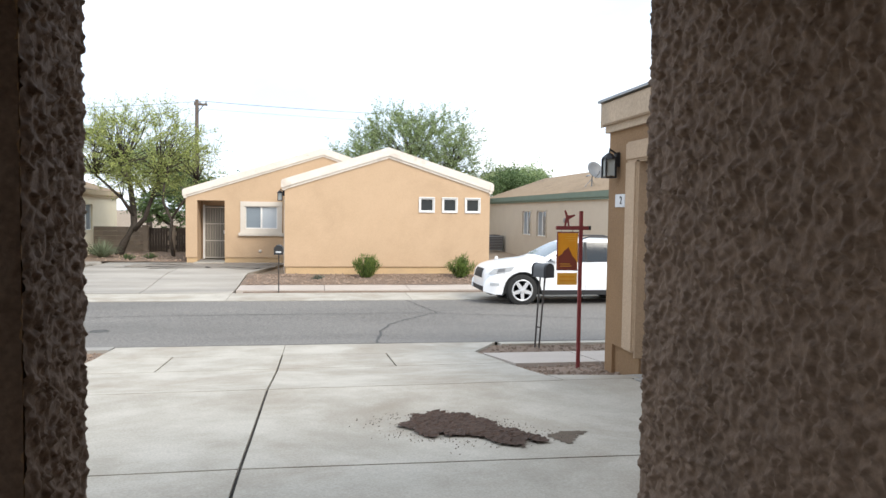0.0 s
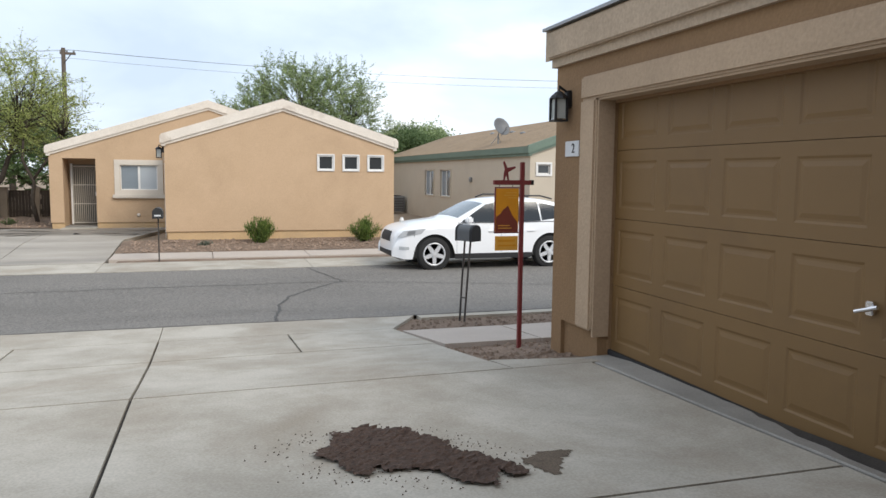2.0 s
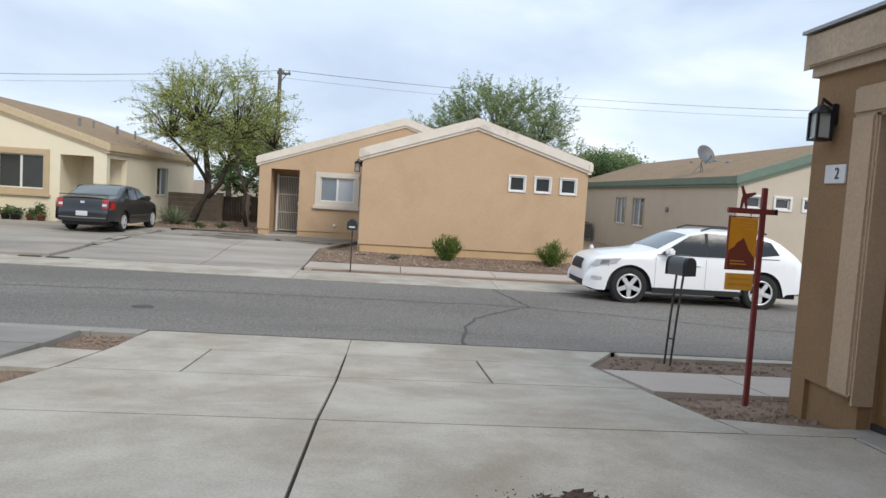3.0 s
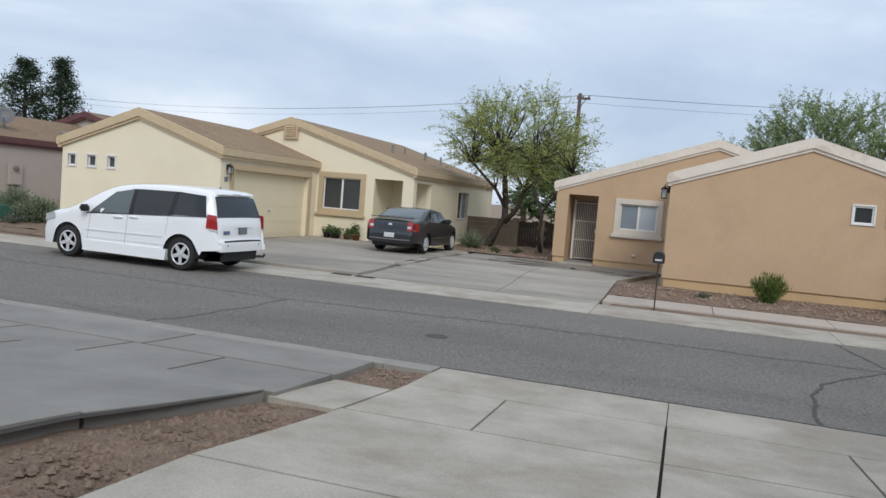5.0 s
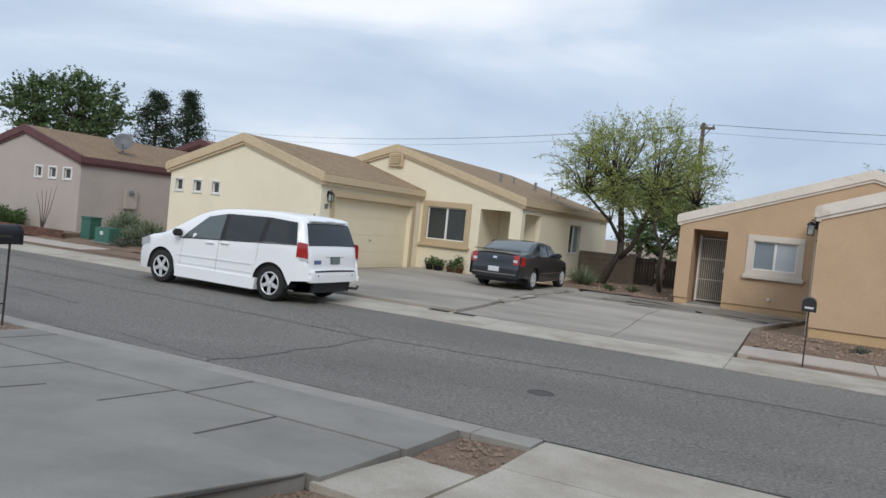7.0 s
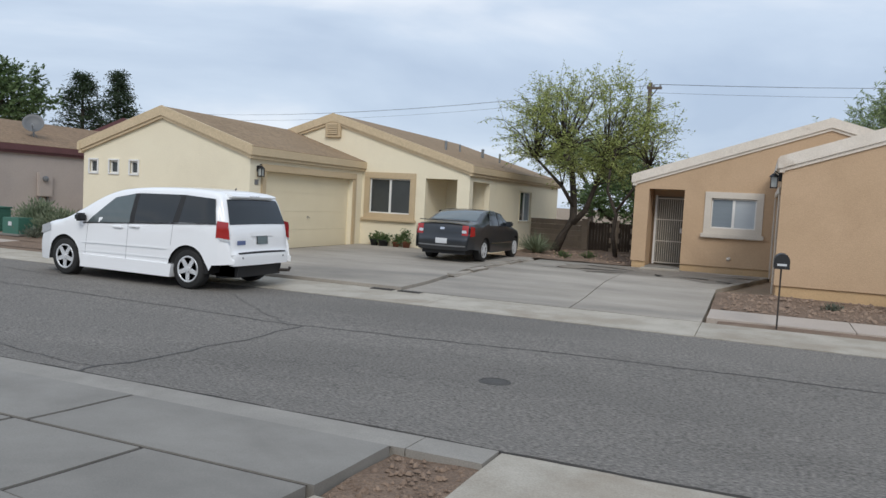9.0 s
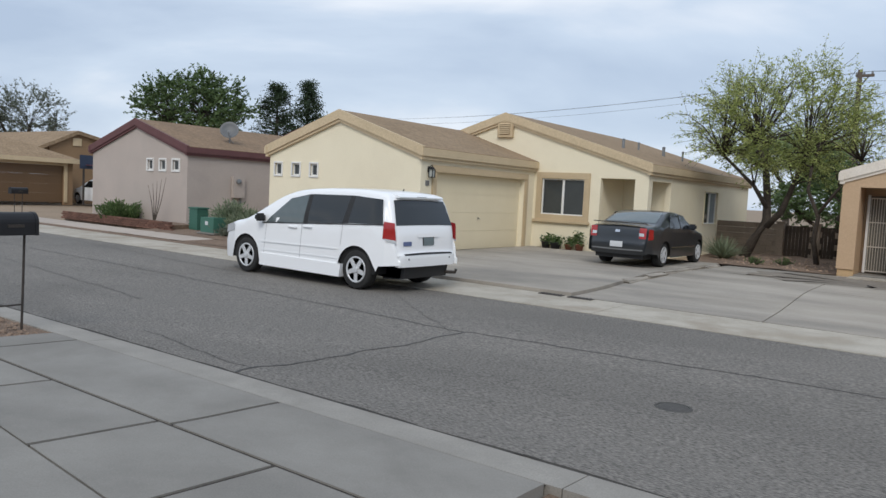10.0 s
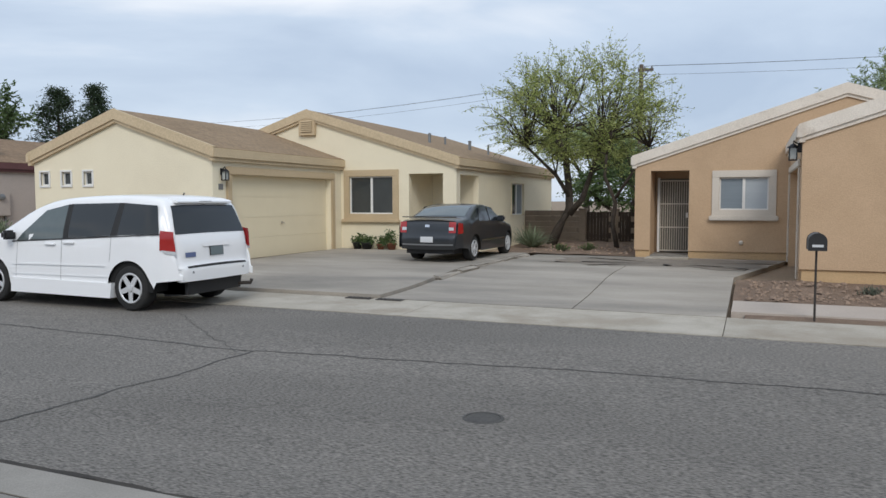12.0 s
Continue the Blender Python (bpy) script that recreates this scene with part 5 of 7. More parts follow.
# ---- cars ----
def car(name, m, label, length, top, plan, sill, belt, tumble, wheels, paint, arch=0.42, wheel_r=0.34, track=None, tail=0.10):
    """A car skin lofted along its upper profile, nose at x = 0, tail at x = length. Returns the thing and its shape functions."""
    body = thing(name, m, label, "car")
    pts = [Vector(p) for p in top]
    for _ in range(2):
        cut = [pts[0]]
        for p, q in zip(pts, pts[1:]):
            cut += [p.lerp(q, 0.25), p.lerp(q, 0.75)]
        pts = cut + [pts[-1]]
    line = [pts[0]]
    for p, q in zip(pts, pts[1:]):
        n = max(1, int((q - p).length / 0.045))
        line += [p.lerp(q, (k + 1) / n) for k in range(n)]
    px, pw = [p[0] for p in plan], [p[1] for p in plan]

    def half(x, z):
        w = float(np.interp(x, px, pw))
        if z > belt:
            return w - tumble * (z - belt) - 0.05 * (z - belt) ** 2
        return w - 0.10 * max(0.0, (0.55 - z)) ** 1.5 - 0.02 * max(0, z - 0.6)

    def low(x):
        z = float(np.interp(x, [0, 0.25, wheels[1] + arch, wheels[1] + arch + 0.1, length], [sill + 0.06, sill, sill, sill + tail, sill + tail + 0.04]))
        for c in wheels:
            if abs(x - c) < arch:
                z = max(z, wheel_r + math.sqrt(arch ** 2 - (x - c) ** 2) * 0.98)
        return z

    def normal(i):
        d = (line[min(i + 1, len(line) - 1)] - line[max(i - 1, 0)]).normalized()
        return Vector((-d.y, d.x)) if True else d
    vs, fs, ring_n = [], [], 0
    for i, p in enumerate(line):
        nrm = normal(i)
        x, z = p
        w = half(min(max(x, 0), length), z)
        r = min(0.085, w * 0.4)
        side = []
        for u in (0, 0.3, 0.6, 0.85, 1.0):
            y = (w - r) * u
            o = 0.035 * (y / w) ** 2
            side.append((x - nrm.x * o, y, z - nrm.y * o))
        for a in (30, 60, 90):
            a = radians(a)
            o = 0.035 + r * (1 - math.cos(a))
            side.append((x - nrm.x * o, w - r + r * math.sin(a), z - nrm.y * o))
        ex, _, ez = side[-1]
        zl = low(min(max(x, 0), length))
        for k in range(1, 8):
            zz = ez + (min(zl, ez) - ez) * k / 7
            side.append((ex + (x - ex) * min(1, k / 3), half(x, zz), zz))
        ring = [(a, -b, c) for a, b, c in side[:0:-1]] + side
        ring_n = len(ring)
        vs += ring
    for i in range(len(line) - 1):
        for k in range(ring_n - 1):
            a = i * ring_n + k
            fs.append((a, a + ring_n, a + ring_n + 1, a + 1))
    shell = raw("body", vs, fs, paint, body, smooth=True)
    under = box(0.18, length - 0.18, -0.62, 0.62, sill - 0.02, 0.62)
    part("underbody", under, M_BLACKPLASTIC, body)
    # solid blocks whose near-black colour stands for the shade inside the arches
    for c in wheels:
        part("wheel_well", box(c - arch, c + arch, -half(c, 0.5) + 0.06, half(c, 0.5) - 0.06, 0.30, wheel_r + arch), M_DARK, body)
    wt = track or (half(wheels[0], 0.4) - 0.13)
    for c in wheels:
        for s in (-1, 1):
            wh = part("wheel", bmesh.new(), M_TYRE, body)
            t = Matrix.Translation((c, s * wt, wheel_r))
            R = wheel_r
            part("tyre", lathe([(R * 0.62, -0.10), (R * 0.9, -0.115), (R * 0.985, -0.095), (R, -0.05), (R, 0.05), (R * 0.985, 0.095), (R * 0.9, 0.115), (R * 0.62, 0.10)], 28, "y", None, t), M_TYRE, wh, smooth=True)
            o = s * 0.085
            part("rim", lathe([(R * 0.66, o + s * 0.02), (R * 0.60, o + s * 0.02), (R * 0.56, o - s * 0.05), (0.001, o - s * 0.05)], 28, "y", None, t), M_BLACKPLASTIC if s else M_TYRE, wh)
            part("rim_edge", lathe([(R * 0.69, o + s * 0.02), (R * 0.67, o + s * 0.034), (R * 0.60, o + s * 0.03), (R * 0.57, o)], 28, "y", None, t), M_ALLOY, wh, smooth=True)
            bm = bmesh.new()
            for k in range(5):
                a = math.tau * k / 5 + 0.3
                rot = Matrix.Rotation(a, 4, "Y")
                pr = [(R * 0.1, -R * 0.16), (R * 0.64, -R * 0.13), (R * 0.64, R * 0.13), (R * 0.1, R * 0.16)]
                lo = [bm.verts.new(t @ rot @ Vector((q[0], o, q[1]))) for q in pr]
                hi = [bm.verts.new(t @ rot @ Vector((q[0], o + s * 0.03, q[1] * 0.75))) for q in pr]
                bm.faces.new(lo)
                bm.faces.new(hi)
                for j in range(4):
                    bm.faces.new((lo[j], lo[(j + 1) % 4], hi[(j + 1) % 4], hi[j]))
            lathe([(R * 0.17, o), (R * 0.16, o + s * 0.045), (0.001, o + s * 0.05)], 16, "y", bm, t)
            bmesh.ops.recalc_face_normals(bm, faces=bm.faces[:])
            part("spokes", bm, M_ALLOY, wh)

    def at_side(x, z, s, lift):
        return (x, s * (half(x, z) + lift), z)

    def side_patch(pname, quad, material, lift=0.006, sides=(-1, 1), n=8, parent=None, lab=""):
        a, b, c, d = [Vector(q) for q in quad]
        out = []
        for s in sides:
            v, f = [], []
            for j in range(5):
                for i in range(n + 1):
                    p = a.lerp(b, i / n).lerp(d.lerp(c, i / n), j / 4)
                    v.append(at_side(p.x, p.y, s, lift))
            for j in range(4):
                for i in range(n):
                    k = j * (n + 1) + i
                    f.append((k, k + 1, k + n + 2, k + n + 1))
            out.append(raw(pname, v, f, material, parent or body, lab, smooth=True))
        return out

    arc = [0.0]
    for p, q in zip(line, line[1:]):
        arc.append(arc[-1] + (q - p).length)

    def near(pt):
        i = min(range(len(line)), key=lambda k: (line[k] - Vector(pt)).length)
        return arc[i]

    def top_patch(pname, a, b, wa, wb, material, lift=0.006, y0=None, y1=None, n=10, parent=None, lab=""):
        """A patch on the upper profile between two profile points; wa, wb: shares of the half width covered at each end."""
        s0, s1 = near(a), near(b)
        v, f = [], []
        for j in range(n + 1):
            s = s0 + (s1 - s0) * j / n
            i = min(range(len(arc)), key=lambda k: abs(arc[k] - s))
            x, z = float(np.interp(s, arc, [p.x for p in line])), float(np.interp(s, arc, [p.y for p in line]))
            nr = normal(i)
            w = half(x, z)
            for k in range(n + 1):
                lo, hi = (-1, 1) if y0 is None else (y0, y1)
                u = (lo + (hi - lo) * k / n) * (wa + (wb - wa) * j / n)
                o = lift - 0.035 * u * u
                v.append((x + nr.x * o, u * w, z + nr.y * o))
        for j in range(n):
            for k in range(n):
                q = j * (n + 1) + k
                f.append((q, q + 1, q + n + 2, q + n + 1))
        return raw(pname, v, f, material, parent or body, lab, smooth=True)
    return body, half, side_patch, top_patch


def mirrors(body, half, x, z, material):
    for s in (-1, 1):
        y = s * (half(x, z) + 0.10)
        bm = box(x - 0.08, x + 0.07, y - 0.10, y + 0.10, z - 0.07, z + 0.08, 0.035)
        mr = part("door_mirror", bm, material, body)
        part("arm", box(x - 0.03, x + 0.03, min(y, s * half(x, z)) - 0.0, max(y, s * half(x, z)), z - 0.06, z - 0.02), material, mr)


M_SEAM = plain("panel_gap", (0.32, 0.33, 0.34), 0.6)
M_BLUEBADGE = plain("blue_badge", (0.12, 0.16, 0.30), 0.4)
# white minivan at the kerb
VZ = -0.195
van, half, side, topp = car(
    "minivan", pose(-15.22, 18.75, VZ) @ Matrix.Diagonal((0.985, 1, 1, 1)), "white minivan with tinted windows and side skirts at the kerb", 5.15,
    [(0.12, 0.30), (0.10, 0.66), (0.16, 0.90), (0.52, 1.03), (1.08, 1.12), (1.5, 1.33), (2.1, 1.66), (2.75, 1.79), (3.9, 1.82), (4.6, 1.79), (4.82, 1.71), (4.97, 1.3), (5.07, 1.02), (5.08, 0.72), (5.15, 0.68), (5.14, 0.46)],
    [(0.1, 0.66), (0.3, 0.84), (0.7, 0.96), (1.3, 1.0), (4.55, 1.0), (4.85, 0.965), (5.0, 0.91), (5.15, 0.84)], 0.26, 1.14, 0.22, (1.1, 4.19), M_WHITEPAINT, 0.44, 0.35, tail=0.2)
side("window", [(1.72, 1.05), (2.80, 1.10), (2.84, 1.645), (2.36, 1.55)], M_CARGLASS_CLEAR)
side("window", [(2.92, 1.11), (3.84, 1.16), (3.94, 1.67), (2.95, 1.655)], M_CARGLASS)
side("window", [(3.98, 1.17), (4.80, 1.20), (4.70, 1.63), (4.05, 1.67)], M_CARGLASS)
side("pillar_trim", [(2.79, 1.10), (2.93, 1.11), (2.96, 1.655), (2.83, 1.645)], M_BLACKPLASTIC, 0.005)
side("pillar_trim", [(3.82, 1.16), (4.0, 1.17), (4.06, 1.67), (3.92, 1.67)], M_BLACKPLASTIC, 0.005)
side("belt_trim", [(1.62, 1.025), (4.82, 1.185), (4.82, 1.20), (1.62, 1.045)], M_BLACKPLASTIC, 0.008, n=20)
side("seam", [(1.68, 0.45), (1.688, 0.45), (1.75, 1.06), (1.742, 1.06)], M_SEAM, 0.003)
side("seam", [(2.715, 0.30), (2.725, 0.30), (2.78, 1.13), (2.77, 1.13)], M_SEAM, 0.003)
side("seam", [(3.80, 0.75), (3.808, 0.75), (3.86, 1.20), (3.852, 1.20)], M_SEAM, 0.003)
side("moulding", [(1.62, 0.66), (3.72, 0.68), (3.72, 0.705), (1.62, 0.685)], M_WHITEPAINT, 0.022, n=20)
side("moulding", [(1.62, 0.50), (3.76, 0.51), (3.76, 0.525), (1.62, 0.515)], M_WHITEPAINT, 0.016, n=20)
for s in (-1, 1):
    a, b = sorted((s * 0.80, s * 1.025))
    part("side_skirt", prism([(1.58, 0.20), (3.82, 0.185), (3.86, 0.42), (1.60, 0.44)], a, b, "y"), M_WHITEPAINT, van)
    for x, z in ((2.52, 0.99), (2.94, 1.02)):
        part("door_handle", box(x - 0.12, x + 0.12, min(s * 0.995, s * 1.03), max(s * 0.995, s * 1.03), z, z + 0.03, 0.008), M_WHITEPAINT, van)
topp("windscreen", (1.22, 1.18), (2.0, 1.60), 0.86, 0.86, M_CARGLASS_CLEAR)
topp("rear_window", (4.865, 1.63), (5.02, 1.19), 0.86, 0.92, M_CARGLASS)
side("tail_lamp", [(4.81, 0.95), (5.055, 0.92), (5.02, 1.23), (4.82, 1.25)], M_RED, 0.012)
side("reverse_lamp", [(4.90, 0.90), (5.06, 0.88), (5.055, 0.93), (4.84, 0.955)], M_LAMPCLEAR, 0.014)
topp("licence_plate", (5.078, 0.98), (5.08, 0.83), 0.17, 0.17, M_PLATEDARK, 0.014)
topp("plate_frame", (5.076, 1.0), (5.08, 0.81), 0.19, 0.19, M_BLACKPLASTIC, 0.009)
topp("plate_brow", (5.07, 1.04), (5.073, 1.015), 0.36, 0.36, M_WHITEPAINT, 0.022)
for k in range(5):
    y = -0.36 + k * 0.18
    topp("badge_letter", (5.055, 1.075), (5.06, 1.055), 1.0, 1.0, M_CHROME, 0.01, y - 0.03, y + 0.03)
topp("emblem", (5.078, 0.88), (5.08, 0.84), 1.0, 1.0, M_BLUEBADGE, 0.012, -0.8, -0.55)
topp("bumper_step", (5.08, 0.70), (5.14, 0.685), 0.82, 0.82, M_BLACKPLASTIC, 0.008)
for y in (-0.6, -0.2, 0.25, 0.6):
    part("parking_sensor", lathe([(0.018, 0), (0.018, 0.01), (0, 0.012)], 10, "z", None, pose(5.125, y, 0.60, 0, 90)), M_GREYMETAL, van)
part("spoiler", prism([(4.66, 1.752), (4.84, 1.715), (4.885, 1.69), (4.88, 1.668), (4.80, 1.67)], -0.64, 0.64, "y"), M_WHITEPAINT, van)
part("brake_lamp", box(4.84, 4.88, -0.14, 0.14, 1.685, 1.70), M_BLACKPLASTIC, van)
part("lift_housing", prism([(4.55, 0.20), (5.02, 0.24), (5.05, 0.44), (4.5, 0.44)], -0.62, 0.66, "y"), M_BLACKPLASTIC, van, "black underfloor ramp housing")
part("tow_bar", tube([(4.9, 0.6, 0.30), (5.24, 0.66, 0.32), (5.26, 0.66, 0.38)], 0.03, 8), M_IRON, van)
side("head_lamp", [(0.24, 0.74), (0.70, 0.84), (0.66, 0.99), (0.28, 0.90)], M_LAMPCLEAR, 0.008)
mirrors(van, half, 1.66, 1.14, M_BLACKPLASTIC)
part("antenna", tube([(4.4, 0.0, 1.77), (4.44, 0, 1.83)], 0.012, 6), M_BLACK, van)

# white crossover opposite
suv, half, side, topp = car(
    "crossover_car", pose(3.48, 18.76, -0.245), "white crossover car with dark glass and alloy wheels", 4.72,
    [(0.0, 0.34), (0.0, 0.62), (0.05, 0.84), (0.26, 0.98), (0.85, 1.07), (1.38, 1.13), (1.62, 1.27), (2.15, 1.54), (2.6, 1.62), (3.4, 1.61), (3.95, 1.52), (4.35, 1.25), (4.6, 1.05), (4.66, 0.8), (4.72, 0.72), (4.70, 0.42)],
    [(0, 0.66), (0.25, 0.82), (0.7, 0.91), (1.3, 0.93), (3.9, 0.93), (4.4, 0.88), (4.72, 0.78)], 0.27, 1.0, 0.26, (0.90, 3.66), M_WHITEPAINT, 0.45, 0.375)
side("window", [(1.50, 1.08), (2.42, 1.07), (2.42, 1.53), (2.10, 1.46)], M_CARGLASS)
side("window", [(2.49, 1.07), (3.42, 1.09), (3.36, 1.515), (2.49, 1.535)], M_CARGLASS)
side("window", [(3.45, 1.10), (4.0, 1.17), (3.82, 1.42), (3.40, 1.50)], M_CARGLASS)
side("pillar_trim", [(2.41, 1.07), (2.50, 1.07), (2.50, 1.53), (2.41, 1.53)], M_BLACKPLASTIC, 0.005)
side("belt_trim", [(1.42, 1.05), (4.0, 1.07), (4.0, 1.085), (1.42, 1.065)], M_BLACKPLASTIC, 0.008, n=20)
side("lower_cladding", [(1.36, 0.27), (3.2, 0.27), (3.2, 0.385), (1.36, 0.385)], M_BLACKPLASTIC, 0.01, n=16)
side("seam", [(1.40, 0.4), (1.408, 0.4), (1.408, 1.0), (1.40, 1.0)], M_SEAM, 0.003)
side("seam", [(2.45, 0.4), (2.458, 0.4), (2.458, 1.0), (2.45, 1.0)], M_SEAM, 0.003)
topp("windscreen", (1.47, 1.18), (2.08, 1.52), 0.85, 0.85, M_CARGLASS_CLEAR)
side("head_lamp", [(0.10, 0.74), (0.60, 0.83), (0.70, 0.94), (0.22, 0.89)], M_LAMPCLEAR, 0.012)
side("lamp_bowl", [(0.28, 0.79), (0.46, 0.82), (0.48, 0.89), (0.32, 0.88)], M_GREYMETAL, 0.014)
side("fog_lamp", [(0.14, 0.48), (0.34, 0.48), (0.34, 0.54), (0.14, 0.55)], M_LAMPCLEAR, 0.01)
topp("grille", (0.0, 0.64), (0.05, 0.86), 0.62, 0.5, M_BLACKPLASTIC, 0.01)
topp("front_skirt", (0.0, 0.34), (0.0, 0.46), 0.85, 0.85, M_BLACKPLASTIC, 0.01)
for s in (-1, 1):
    a, b = sorted((s * 0.925, s * 0.955))
    for x in (2.25, 3.18):
        part("door_handle", box(x - 0.1, x + 0.1, a, b, 0.86, 0.885, 0.006), M_WHITEPAINT, suv)
    part("roof_rail", tube([(2.4, s * 0.66, 1.58), (2.6, s * 0.66, 1.65), (3.5, s * 0.66, 1.65), (3.8, s * 0.64, 1.58)], 0.018, 8), M_BLACK, suv)
mirrors(suv, half, 1.66, 1.12, M_WHITEPAINT)

# grey saloon on the drive
sed, half, side, topp = car(
    "saloon_car", pose(-9.35, 29.76, 0.03, 0, 0, -90.5), "dark grey saloon car with red tail lamps on the driveway", 4.5,
    [(0.0, 0.30), (0.0, 0.55), (0.08, 0.70), (0.5, 0.84), (1.15, 0.94), (1.62, 1.16), (2.1, 1.36), (2.6, 1.41), (3.05, 1.37), (3.55, 1.18), (3.85, 1.05), (4.38, 1.02), (4.45, 0.95), (4.47, 0.66), (4.5, 0.58), (4.49, 0.42), (4.44, 0.30)],
    [(0, 0.58), (0.2, 0.74), (0.6, 0.84), (1.2, 0.865), (3.7, 0.865), (4.2, 0.83), (4.5, 0.74)], 0.22, 0.93, 0.30, (0.85, 3.46), M_GREYPAINT, 0.36, 0.30)
side("window", [(1.68, 0.97), (2.42, 0.96), (2.42, 1.33), (2.08, 1.29)], M_CARGLASS)
side("window", [(2.50, 0.96), (3.22, 0.97), (3.02, 1.32), (2.50, 1.34)], M_CARGLASS)
side("moulding", [(1.3, 0.46), (3.05, 0.46), (3.05, 0.50), (1.3, 0.50)], M_CHROME, 0.012, n=16)
topp("rear_window", (3.06, 1.36), (3.74, 1.10), 0.80, 0.82, M_CARGLASS_CLEAR)
topp("windscreen", (1.25, 1.0), (2.0, 1.35), 0.85, 0.82, M_CARGLASS)
topp("tail_lamp", (4.42, 0.96), (4.46, 0.72), 1.0, 1.0, M_RED, 0.012, 0.74, 0.97)
topp("tail_lamp", (4.42, 0.96), (4.46, 0.72), 1.0, 1.0, M_RED, 0.012, -0.97, -0.74)
topp("reverse_lamp", (4.45, 0.84), (4.46, 0.74), 1.0, 1.0, M_LAMPCLEAR, 0.016, 0.74, 0.90)
topp("reverse_lamp", (4.45, 0.84), (4.46, 0.74), 1.0, 1.0, M_LAMPCLEAR, 0.016, -0.90, -0.74)
side("tail_lamp", [(4.22, 0.70), (4.42, 0.68), (4.40, 0.95), (4.24, 0.93)], M_RED, 0.012)
topp("licence_plate", (4.475, 0.61), (4.495, 0.47), 0.22, 0.22, M_PLATE, 0.02)
topp("chrome_strip", (4.49, 0.44), (4.49, 0.41), 0.9, 0.9, M_GREYMETAL, 0.014)
topp("emblem", (4.455, 0.90), (4.462, 0.85), 0.08, 0.08, M_CHROME, 0.012)
part("boot_spoiler", prism([(4.22, 1.06), (4.46, 1.075), (4.47, 1.095), (4.24, 1.085)], -0.66, 0.66, "y"), M_GREYPAINT, sed)
mirrors(sed, half, 1.8, 1.0, M_GREYPAINT)


# small far car beyond the mauve house
far, half, side, topp = car("hatchback_car", pose(-45.0, 30.6, -0.05, 0, 0, 0), "white hatchback car parked by the brown house", 4.2,
                            [(0, 0.3), (0, 0.7), (0.5, 0.9), (1.0, 1.0), (1.7, 1.4), (2.4, 1.5), (3.4, 1.45), (4.0, 1.1), (4.15, 0.8), (4.2, 0.4)],
                            [(0, 0.6), (0.4, 0.82), (3.8, 0.84), (4.2, 0.74)], 0.24, 0.95, 0.25, (0.8, 3.35), M_WHITEPAINT, 0.36, 0.31)
topp("rear_window", (3.5, 1.4), (3.95, 1.12), 0.8, 0.8, M_CARGLASS)
side("window", [(1.5, 0.98), (3.4, 0.98), (3.2, 1.36), (1.9, 1.34)], M_CARGLASS)
topp("tail_lamp", (4.05, 0.98), (4.15, 0.75), 1.0, 1.0, M_RED, 0.01, 0.7, 0.98)
topp("tail_lamp", (4.05, 0.98), (4.15, 0.75), 1.0, 1.0, M_RED, 0.01, -0.98, -0.7)


# ---- trees and shrubs ----
def leaves(name, spots, size, count, spread, material, parent, rng, droop=0.0, slim=0.45):
    """Many small leaf blades gathered round the given twig tips."""
    vs, fs = [], []
    for p in spots:
        for _ in range(count):
            d = Vector((rng.gauss(0, spread), rng.gauss(0, spread), rng.gauss(0, spread * 0.8)))
            c = p + d - Vector((0, 0, droop * rng.random()))
            a = Vector((rng.uniform(-1, 1), rng.uniform(-1, 1), rng.uniform(-0.7, 0.7))).normalized()
            b = a.cross(Vector((rng.uniform(-1, 1), rng.uniform(-1, 1), rng.uniform(-1, 1)))).normalized()
            s = size * rng.uniform(0.6, 1.5)
            a, b = a * s, b * s * slim
            k = len(vs)
            vs += [c - a, c + b, c + a, c - b]
            fs.append((k, k + 1, k + 2, k + 3))
    return raw(name, vs, fs, material, parent)


